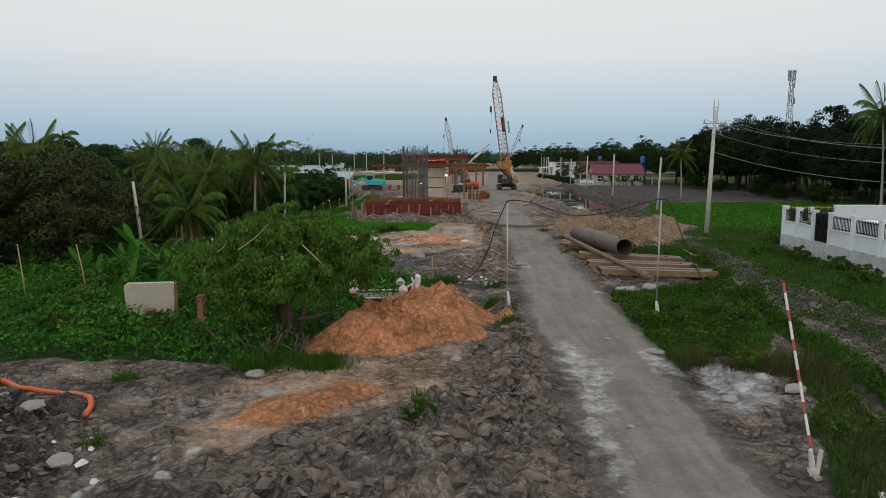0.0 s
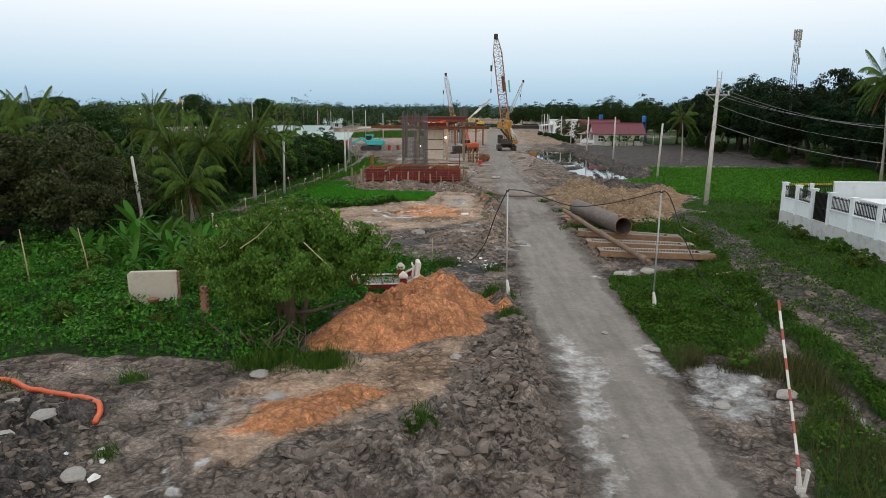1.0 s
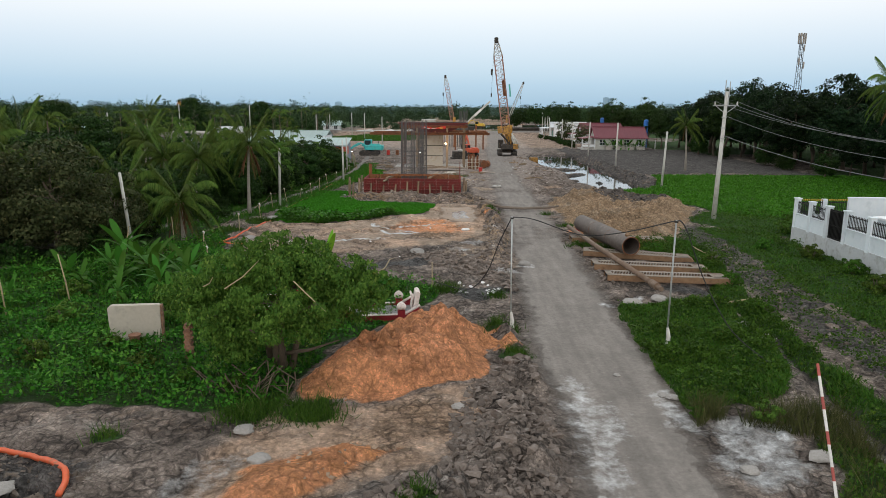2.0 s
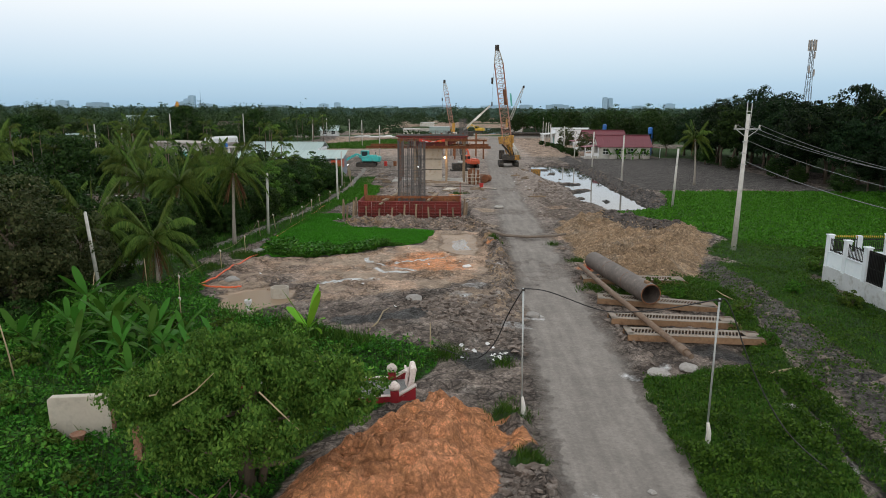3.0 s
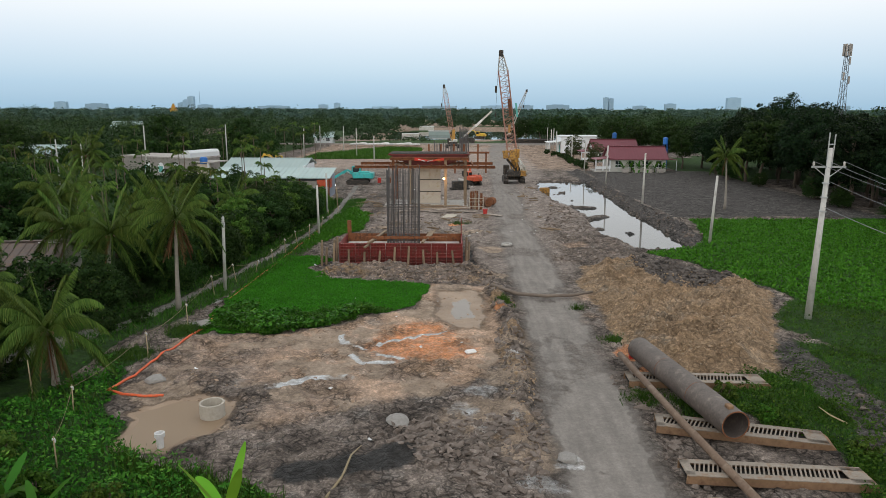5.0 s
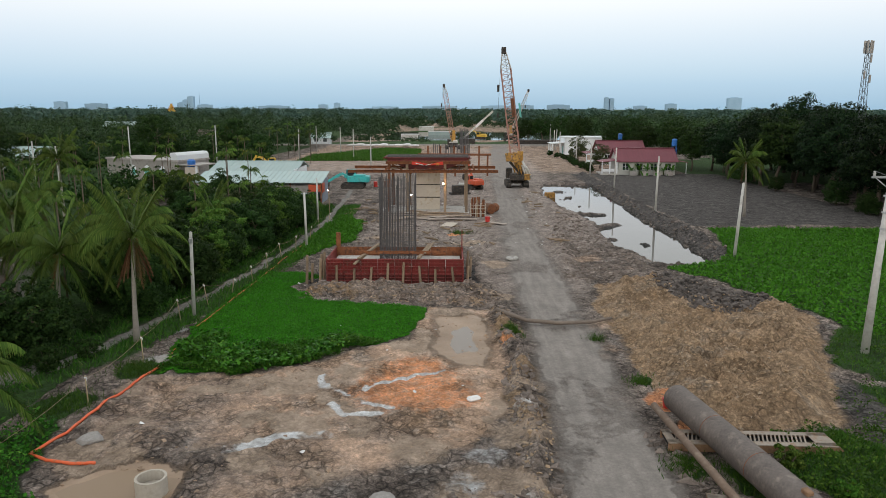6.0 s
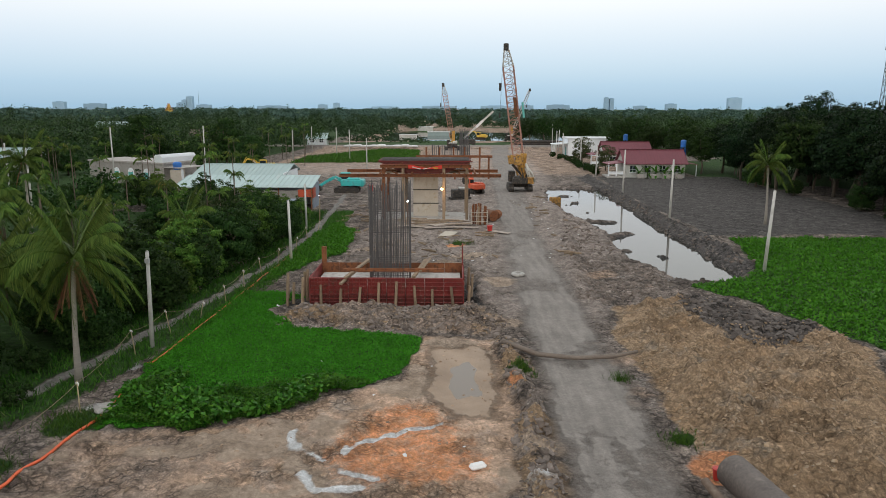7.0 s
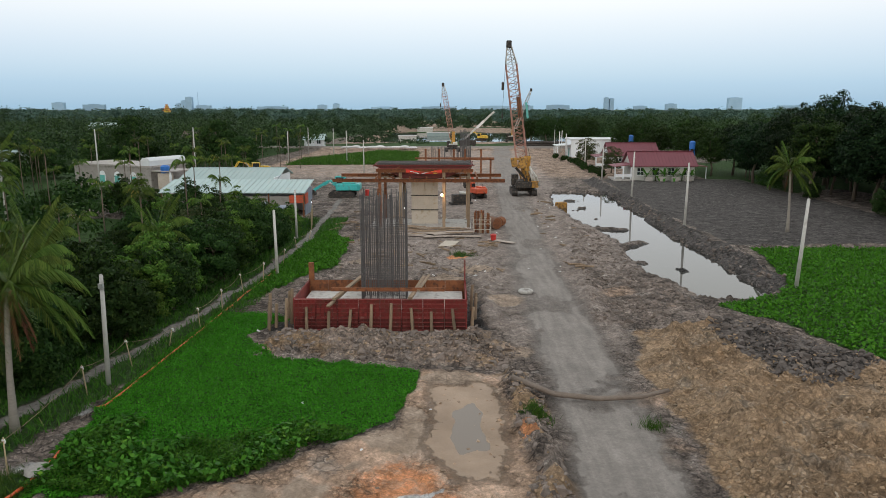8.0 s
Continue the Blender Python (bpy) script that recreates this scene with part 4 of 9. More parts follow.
    for px, py, pr in ((2.0, 44.5, 1.3), (3.0, 40.5, 0.9), (1.4, 48, 1.2), (3.2, 52, 0.8), (7.0, 33.9, 0.7), (8.6, 34.9, 0.8), (-14.6, 57.5, 0.8), (4.2, 42, 0.7), (0.6, 46.2, 0.9), (-14.8, 62, 1.0)):
        pale = np.maximum(pale, 0.5 * (1 - step(pr * 0.4, pr * 1.3, np.hypot(wx - px, wy - py))))
    dry = clay * step(-0.25, 0.25, fbm(x, y, 2.0, 4, 57) - 0.14) * (1 - area(ORANGE_FLAT, 0.9))
    for px, py, pr in ((-6.5, 54.4, 1.6), (-1.9, 59.8, 1.5), (-0.6, 84.5, 1.8), (1.6, 87.5, 2.0), (-3.0, 66.6, 1.0), (-7.0, 90, 1.4), (3.6, 79, 1.6), (3.2, 69.5, 1.2), (1.6, 45.6, 2.2), (3.2, 42.6, 1.7), (2.6, 49.8, 1.5), (-1.0, 48.4, 1.4), (3.4, 54.5, 1.2)):
        dry = np.maximum(dry, 0.8 * (1 - step(pr * 0.4, pr * 1.3, np.hypot(wx - px, wy - py))))
    dust = step(78, 92, y) * (1 - step(236, 244, y)) * (1 - step(9, 16, np.abs(x - 3 - 0.03 * (y - 80)))) * (1 - pond) * 0.8
    dust = np.maximum(dust, 0.75 * (1 - step(2.6, 4.6, road_d)) * step(62, 74, y) * (1 - step(236, 244, y)))
    dust = np.maximum(dust, 0.85 * area([(2.0, 73.5), (1.9, 82), (1.0, 92), (6.5, 94), (6.2, 72)], 1.0))
    dust = np.maximum(dust, 0.6 * area([(-9, 96), (-12, 150), (-34, 160), (-34, 186), (-8, 188), (-4, 96)], 3.0))
    spoil = area(BROWN, 0.7) * (1 - area(BROWN_CLODS, 0.5))
    spoil = np.maximum(spoil, 0.7 * area(BERM, 0.9) * step(-0.35, 0.2, fbm(x, y, 2.6, 4, 59)))
    spoil = np.maximum(spoil, 0.75 * line([(2.4, 44), (3.3, 50), (3.2, 58), (3.0, 66)], 0.9, 0.5) * step(-0.3, 0.2, fbm(x, y, 1.8, 4, 60)))
    muck = np.zeros_like(h)
    for pts in MUCK:
        muck = np.maximum(muck, 0.9 * line(pts, 0.8, 0.6))
    muck = np.maximum(muck, 0.85 * area(PIT, 0.4) * (1 - area([(-9.0, 73.2), (-9.0, 77.8), (1.0, 77.8), (1.0, 73.2)], 0.2)))
    muck = np.maximum(muck, pond * (1 - 0.6 * islands))
    muck = np.maximum(muck, 0.55 * line(DITCH, 0.5, 0.4))
    tilled = np.clip(plot + 0.95 * line([(15.2, 20), (15.6, 32), (16.6, 44), (17.6, 54)], 1.2, 0.9) + 0.7 * line([(22.6, 83), (22.8, 120), (23.4, 156)], 1.4, 0.6) + 0.8 * area(BROWN_CLODS, 0.5) + 0.85 * area(RUBBLE_LEFT, 0.6), 0, 1)
    return {"h": h, "road": road, "orange": orange, "tan": tan, "turf": turf, "pale": pale, "muck": muck, "tilled": tilled, "paving": lane, "wet": wet, "dry": dry, "dust": dust, "spoil": spoil,
            "meadow": meadow, "rubble": np.clip(rub_in, 0, 1), "rubble_left": np.clip(rub_left, 0, 1)}


def spread(lo, zones, hi, grow):
    """Grid lines that lie close in the zones (from, to, spacing) and wider and wider apart beyond."""
    mid = [v for a, b, d in zones for v in np.arange(a, b, d)]
    out, s = [], zones[-1][2]
    while mid[-1] + s < hi:
        s *= grow
        mid.append(mid[-1] + s)
    mid.append(hi)
    s, p = zones[0][2], zones[0][0]
    while p - s > lo:
        s *= grow
        p -= s
        out.append(p)
    return np.array([lo] + out[::-1] + mid)


gx = spread(-4500, [(-17, 12, 0.115), (12, 23, 0.18)], 4500, 1.065)
gy = spread(-900, [(11, 32, 0.11), (32, 80, 0.18)], 4800, 1.018)
GX, GY = np.meshgrid(gx, gy)
P = plan(GX.ravel(), GY.ravel())
HEIGHT = P["h"].reshape(GX.shape)


def lie(x, y):
    """Height of the ground sheet at places of the plan."""
    x, y = np.asarray(x, float), np.asarray(y, float)
    i, j = np.clip(np.searchsorted(gx, x) - 1, 0, len(gx) - 2), np.clip(np.searchsorted(gy, y) - 1, 0, len(gy) - 2)
    u, v = (x - gx[i]) / (gx[i + 1] - gx[i]), (y - gy[j]) / (gy[j + 1] - gy[j])
    return (HEIGHT[j, i] * (1 - u) + HEIGHT[j, i + 1] * u) * (1 - v) + (HEIGHT[j + 1, i] * (1 - u) + HEIGHT[j + 1, i + 1] * u) * v


def gz(x, y):
    return float(lie(x, y))


ground_mesh = bpy.data.meshes.new("ground")
nx, ny = len(gx), len(gy)
ground_mesh.vertices.add(nx * ny)
ground_mesh.vertices.foreach_set("co", np.stack([GX.ravel(), GY.ravel(), P["h"]], 1).astype(np.float32).ravel())
i0 = (np.arange(ny - 1)[:, None] * nx + np.arange(nx - 1)[None]).ravel()
quad = np.stack([i0, i0 + 1, i0 + nx + 1, i0 + nx], 1).astype(np.int32)
ground_mesh.loops.add(quad.size)
ground_mesh.loops.foreach_set("vertex_index", quad.ravel())
ground_mesh.polygons.add(len(quad))
ground_mesh.polygons.foreach_set("loop_start", np.arange(0, quad.size, 4, dtype=np.int32))
ground_mesh.polygons.foreach_set("use_smooth", [True] * len(quad))
for attr, names in (("mask_a", ("road", "orange", "tan", "turf")), ("mask_b", ("pale", "muck", "tilled", "paving")), ("mask_c", ("wet", "dry", "dust", "spoil"))):
    layer = ground_mesh.attributes.new(attr, "FLOAT_COLOR", "POINT")
    layer.data.foreach_set("color", np.stack([P[k] for k in names], 1).astype(np.float32).ravel())
ground_mesh.materials.append(GROUND)
ground_mesh.update(calc_edges=True)
tagged(new("ground", ground_mesh), "bare churned soil, clay heaps, dirt track and turf of a building site", "ground", kind="structure")


def water_sheet(name, poly, z, mat, label, wide=1.06):
    """A level sheet of water a little wider than its hollow."""
    cx, cy = sum(p[0] for p in poly) / len(poly), sum(p[1] for p in poly) / len(poly)
    g = Geo()
    n = len(poly)
    top = [(cx + (x - cx) * wide, cy + (y - cy) * (wide * 0.5 + 0.5), z) for x, y in poly]
    g.add(top + [(x, y, z - 0.5) for x, y, _ in top], [tuple(range(n))[::-1], tuple(range(n, 2 * n))] + [(i, (i + 1) % n, n + (i + 1) % n, n + i) for i in range(n)])
    return solo(name, g, mat, (0, 0, 0), label, "water", kind="structure")


water_sheet("water_pond", PONDS, -0.30, POND, "still dark pond mirroring the pale sky")
water_sheet("water_river", RIVER, -0.35, POND, "distant pale river channel")
water_sheet("water_puddle", WATER_A, -0.035, PUDDLE, "shallow muddy puddle on clay", 1.5)
water_sheet("water_basin", WATER_B, -0.04, BASIN_WATER, "brown muddy water in a shallow basin", 1.3)
for seg in ((0, 3), (3, 6)):
    pts = DITCH[seg[0]:seg[1] + 1]
    water_sheet("water_ditch", [(x - 0.30, y) for x, y in pts] + [(x + 0.30, y) for x, y in reversed(pts)], -0.26, DITCH_WATER, "narrow ditch of still grey water")


# ---- plants ----
RNG = np.random.default_rng(7)


def leaf_quads(p, length, width, up=0.5, rng=RNG):
    """Leaves as small diamond quads at places p, with lengths and widths per leaf."""
    n = len(p)
    length, width = np.broadcast_to(length, n)[:, None], np.broadcast_to(width, n)[:, None]
    a = rng.uniform(0, 2 * np.pi, n)
    lift = rng.normal(up, 0.45, n)
    d = np.stack([np.cos(a) * np.cos(lift), np.sin(a) * np.cos(lift), np.sin(lift)], 1)
    s = np.cross(d, rng.normal(size=(n, 3)) * 0.5 + np.array([0, 0, 1.0]))
    s /= np.linalg.norm(s, axis=1)[:, None] + 1e-6
    return np.stack([p, p + d * length * 0.5 + s * width * 0.5, p + d * length, p + d * length * 0.5 - s * width * 0.5], 1)


def facing_quads(p, face, length, width, droop=0.0, rng=RNG, loose=0.42):
    """Leaves as diamond quads that lie on the rounded outside of their clump, each turned a little its own way."""
    n = len(p)
    length, width = np.broadcast_to(length, n)[:, None], np.broadcast_to(width, n)[:, None]
    nrm = face + rng.normal(size=(n, 3)) * loose
    nrm /= np.linalg.norm(nrm, axis=1)[:, None] + 1e-6
    d = np.cross(nrm, rng.normal(size=(n, 3)))
    d /= np.linalg.norm(d, axis=1)[:, None] + 1e-6
    d[:, 2] += min(droop, 0.0)
    s = np.cross(nrm, d)
    return np.stack([p - d * length * 0.5, p + s * width * 0.5, p + d * length * 0.5, p - s * width * 0.5], 1)


def blade_quads(p, height, width, lean=0.35, rng=RNG):
    """Grass blades: narrow upright quads that taper and lean."""
    n = len(p)
    height = np.broadcast_to(height, n)
    a = rng.uniform(0, 2 * np.pi, n)
    s = np.stack([np.cos(a), np.sin(a), np.zeros(n)], 1) * (np.broadcast_to(width, n)[:, None] / 2)
    tip = p + np.stack([rng.normal(0, lean, n) * height, rng.normal(0, lean, n) * height, height], 1)
    return np.stack([p - s, p + s, tip + s * 0.25, tip - s * 0.25], 1)


def scatter(poly, n, rng=RNG, keep=0.0):
    """n places inside an outline, on the ground."""
    xs, ys = [q[0] for q in poly], [q[1] for q in poly]
    x, y = rng.uniform(min(xs), max(xs), n * 3), rng.uniform(min(ys), max(ys), n * 3)
    ok = inside(x + 0.5 * fbm(x, y, 1.6, 3, 11), y + 0.5 * fbm(x, y, 1.6, 3, 23), poly) > keep
    x, y = x[ok][:n], y[ok][:n]
    return np.stack([x, y, lie(x, y)], 1)


def stuff(name, q, mat, label, category):
    return tagged(new(name, quads_of(name, q, mat)), label, category, kind="stuff")


def crown_quads(seed, rx, ry, rz, z0, clumps, per, leaf, spread_r=0.30, up=0.1, hollow=0.35):
    """A crown of leaf clumps with gaps and an uneven outline."""
    rng = np.random.default_rng(seed)
    c = rng.normal(size=(clumps, 3))
    c /= np.linalg.norm(c, axis=1)[:, None]
    c *= (hollow + (1 - hollow) * rng.random(clumps) ** 0.6)[:, None] * rng.uniform(0.75, 1.12, clumps)[:, None]
    c[:, 2] = np.where(c[:, 2] < -0.55, -0.55 * rng.random(clumps), c[:, 2])
    c = c * np.array([rx, ry, rz]) + np.array([0, 0, z0])
    size = rng.uniform(0.6, 1.25, clumps) * spread_r * min(rx, rz)
    out = (c - np.array([0, 0, z0 - 0.3 * rz])) / np.array([rx, ry, rz])
    face = rng.normal(size=(clumps, per, 3)) + out[:, None] * 0.9 + np.array([0, 0, 0.35])
    face /= np.linalg.norm(face, axis=2)[:, :, None] + 1e-6
    p = (c[:, None] + face * rng.uniform(0.55, 1.0, (clumps, per, 1)) * size[:, None, None] * np.array([1, 1, 0.75])).reshape(-1, 3)
    k = rng.uniform(0.7, 1.3, len(p)) * leaf
    return facing_quads(p, face.reshape(-1, 3), k, k * 0.55, up, rng)


def limbs(seed, height, r, reach, n, fork=0.45):
    """A tapered trunk with limbs."""
    rng = random.Random(seed)
    g = Geo()
    bend = [(rng.uniform(-0.1, 0.1) * height * 0.3 * i, rng.uniform(-0.1, 0.1) * height * 0.3 * i, height * i / 4) for i in range(5)]
    bend[0] = (0, 0, -0.2)
    g.tube(bend, [r * 1.25, r, r * 0.85, r * 0.6, r * 0.3], 8)
    for i in range(n):
        t = fork + (0.95 - fork) * i / n
        k = min(int(t * 4), 3)
        b = Vector(bend[k]).lerp(Vector(bend[k + 1]), t * 4 - k)
        a = i * 2.4 + rng.uniform(-0.4, 0.4)
        e = b + Vector((math.cos(a) * reach, math.sin(a) * reach, height * rng.uniform(0.1, 0.3)))
        m = b.lerp(e, 0.5) + Vector((0, 0, -0.05 * reach))
        g.tube([b, m, e], [r * 0.42, r * 0.28, r * 0.1], 6)
    return g


def tree(name, seed, place, height, rx, rz, mat, label, clumps=90, per=16, leaf=0.42, group="", trunk_r=0.16, bark=None, hollow=0.45):
    ob = thing(name, place, label, "tree", group, rz=seed * 37 % 360)
    part("trunk", limbs(seed, height - rz * 0.6, trunk_r, rx * 0.6, 6), bark or BARK, ob, smooth=True)
    part("crown", quads_of("crown", crown_quads(seed, rx, rx * 0.95, rz, height - rz, clumps, per, leaf, hollow=hollow), mat), None, ob)
    return ob


def frond_quads(length, rise, droop, pairs, leaflet, width, seed):
    """A palm frond along x: leaflets on both sides of a drooping midrib."""
    rng = np.random.default_rng(seed)
    t = np.linspace(0.12, 1.0, pairs)
    px, pz = length * t * (1 - 0.12 * t * t), length * (rise * t - droop * t ** 2.2)
    q = []
    for side in (-1, 1):
        ln = leaflet * np.sin(np.pi * np.clip(t * 0.86 + 0.12, 0, 1)) ** 0.7 * rng.uniform(0.85, 1.1, pairs)
        base = np.stack([px, np.zeros(pairs), pz], 1)
        tip = base + np.stack([ln * 0.45, side * ln * 0.66 * rng.uniform(0.75, 1.1, pairs), -ln * (0.55 + 0.55 * t) * rng.uniform(0.7, 1.2, pairs)], 1)
        w = np.array([width, 0, 0]) * rng.uniform(0.8, 1.2, pairs)[:, None]
        q.append(np.stack([base - w / 2, base + w / 2, tip + w * 0.2, tip - w * 0.2], 1))
    tt = np.linspace(0, 1, 9)
    rib = np.stack([length * tt * (1 - 0.12 * tt * tt), np.zeros(9), length * (rise * tt - droop * tt ** 2.2)], 1)
    for a, b, r in zip(rib[:-1], rib[1:], np.linspace(0.05, 0.012, 8)):
        for s in (np.array([0, r, 0]), np.array([0, 0, r])):
            q.append(np.stack([a - s, a + s, b + s, b - s])[None])
    return np.concatenate(q)


FRONDS = [quads_of("frond", frond_quads(ln, rise, droop, 56, leaflet, 0.050, k), m) for k, (ln, rise, droop, leaflet, m) in enumerate((
    (2.3, 2.10, 0.75, 0.50, LEAF_PALM), (2.9, 1.30, 0.95, 0.60, LEAF_PALM), (3.2, 0.72, 0.95, 0.66, LEAF_PALM), (3.2, 0.18, 0.95, 0.66, LEAF_PALM), (2.8, -0.35, 0.75, 0.60, LEAF_PALM)))]
FRONDS.append(quads_of("frond", frond_quads(0.95, -2.5, 0.3, 26, 0.34, 0.06, 4), DEAD_FROND))


def coconut(place, height, lean=(0.0, 0.0), size=1.0, seed=0, dead=3, group="coconut palms", label="coconut palm with drooping green fronds and a pale trunk"):
    rng = random.Random(seed + 100)
    ob = thing("coconut_palm", place, label, "palm tree", group, rz=rng.uniform(0, 360))
    top = Vector((lean[0], lean[1], height))
    pts = [Vector((lean[0] * t * t, lean[1] * t * t, height * t - 0.2 * (t == 0))) for t in (0, 0.15, 0.4, 0.7, 1.0)]
    part("trunk", Geo().tube(pts, [0.22, 0.15, 0.115, 0.10, 0.11], 10), PALM_TRUNK, ob, smooth=True)
    for i in range(5):
        a = i * 1.26
        part("coconut", Geo().lathe((top.x + 0.2 * math.cos(a), top.y + 0.2 * math.sin(a), top.z - 0.2), [(0.02, -0.1), (0.10, -0.04), (0.10, 0.05), (0.02, 0.12)], 6), BRICK, ob, smooth=True)
    for i in range(28 + dead):
        me = FRONDS[5] if i >= 28 else FRONDS[(0, 0, 0, 0, 0, 1, 1, 1, 1, 1, 1, 2, 2, 2, 2, 2, 2, 2, 3, 3, 3, 3, 3, 3, 4, 4, 4, 4)[i]]
        fr = part("frond", me, None, ob, "dead brown hanging frond" if i >= 28 else "")
        s = size * rng.uniform(0.85, 1.12)
        fr.matrix_basis = Matrix.Translation(top) @ pose(0, 0, 0, rng.uniform(-15, 15), 0, i * 137.5 + rng.uniform(-12, 12)) @ Matrix.Diagonal((s, s, s, 1))
    return ob


ARECA_CROWN = [quads_of("crown", np.concatenate([frond_quads(1.25, 0.75 + 0.35 * (k % 3), 1.15, 15, 0.36, 0.08, k) @ np.array(Matrix.Rotation(-k * 2.4, 3, "Z")) for k in range(9)]), m) for m in (LEAF_ARECA, LEAF_PALM)]


def areca(place, height, seed):
    ob = thing("areca_palm", place, "slender areca palm with a small feathery crown", "palm tree", "areca palms", rz=seed * 53 % 360)
    part("trunk", Geo().tube([(0, 0, -0.2), (0.05, 0, height * 0.5), (0.02, 0.05, height)], [0.07, 0.05, 0.045], 7), BARK, ob, smooth=True)
    c = part("crown", ARECA_CROWN[seed % 2], None, ob)
    c.location = (0.02, 0.05, height)
    return ob


def banana_leaf(length, width, rise, droop):
    g = Geo()
    n = 9
    for i in range(n):
        t = i / (n - 1)
        x, z = length * t * (1 - 0.25 * droop * t * t), length * (rise * t - droop * t ** 2)
        w = width * math.sin(math.pi * min(0.06 + 0.94 * t, 0.985)) ** 0.55 * (0.15 if i == 0 else 1)
        g.v += [(x, -w / 2, z + 0.10 * w), (x, 0, z), (x, w / 2, z + 0.10 * w)]
    for i in range(n - 1):
        for k in (0, 1):
            g.f.append((3 * i + k, 3 * i + k + 1, 3 * i + k + 4, 3 * i + k + 3))
    return g


BANANA_LEAVES = [mesh_of("leaf", banana_leaf(1.5, 0.42, 1.3, 0.35), LEAF_BANANA, True), mesh_of("leaf", banana_leaf(1.6, 0.45, 0.75, 0.6), LEAF_BANANA, True),
                 mesh_of("leaf", banana_leaf(1.5, 0.40, 0.3, 0.85), LEAF_BANANA, True)]

BRIGHT_LEAVES = [mesh_of("leaf", banana_leaf(1.5, 0.42, 1.9, 0.30), LEAF_BRIGHT, True), mesh_of("leaf", banana_leaf(1.5, 0.40, 1.1, 0.5), LEAF_BRIGHT, True), mesh_of("leaf", banana_leaf(1.3, 0.36, 0.5, 0.8), LEAF_BRIGHT, True)]


def banana(place, size, seed, label="young banana plant with broad green leaves", leaves=None):
    rng = random.Random(seed)
    ob = thing("banana_plant", place, label, "banana plant", "banana plants", rz=rng.uniform(0, 360))
    part("stem", Geo().tube([(0, 0, -0.1), (0, 0, 0.5 * size), (0, 0, 0.95 * size)], [0.11, 0.09, 0.05], 8), LEAF_ARECA, ob, smooth=True)
    for i in range(8):
        lf = part("leaf", (leaves or BANANA_LEAVES)[0 if i < 3 else 1 if i < 6 else 2], None, ob)
        s = size * rng.uniform(0.75, 1.05)
        lf.matrix_basis = pose(0, 0, (0.9 - 0.03 * i) * size, rng.uniform(-12, 12), 0, i * 140 + rng.uniform(-20, 20)) @ Matrix.Diagonal((s, s, s, 1))
    return ob


def shrub(seed, place, r, high, mat, leaf, label, group=""):
    ob = thing("shrub", place, label, "shrub", group, rz=seed * 71 % 360)
    for i in range(4):
        a = i * 1.6 + seed
        part("stem", Geo().tube([(0, 0, -0.1), (0.5 * r * math.cos(a), 0.5 * r * math.sin(a), high * 0.75)], [0.03, 0.012], 5), BARK, ob)
    part("foliage", quads_of("foliage", crown_quads(seed, r, r * 0.9, high * 0.6, high * 0.45, 40, 60, leaf * 0.9, 0.34, 0.0, 0.4), mat), None, ob)
    return ob


def canopy(name, rng, fx, fy, size, high, per, leaf, mat, label):
    """Woods too far off to tell the trees apart: crowns of leaves on stems of shade."""
    m = len(fx)
    c = np.stack([fx, fy, high * 0.55], 1)
    knots = rng.normal(size=(m, per // 6, 3))
    knots /= np.linalg.norm(knots, axis=2)[:, :, None] + 1e-6
    knots *= rng.uniform(0.5, 1.05, (m, per // 6, 1))
    knots[:, :, 2] = np.abs(knots[:, :, 2]) * 1.1 - 0.5
    face = np.repeat(knots, 6, axis=1) * np.array([1, 1, 0.8]) + np.array([0, 0, 0.35])
    off = np.repeat(knots, 6, axis=1) + rng.normal(size=(m, per // 6 * 6, 3)) * np.array([0.13, 0.13, 0.08])
    p = (c[:, None] + off * np.stack([size, size, high * 0.45], 1)[:, None]).reshape(-1, 3)
    k = np.repeat(leaf, per // 6 * 6) * rng.uniform(0.7, 1.3, len(p))
    return stuff(name, facing_quads(p, face.reshape(-1, 3), k, k * 0.7, 0.0, rng, 0.3), mat, label, "woods")


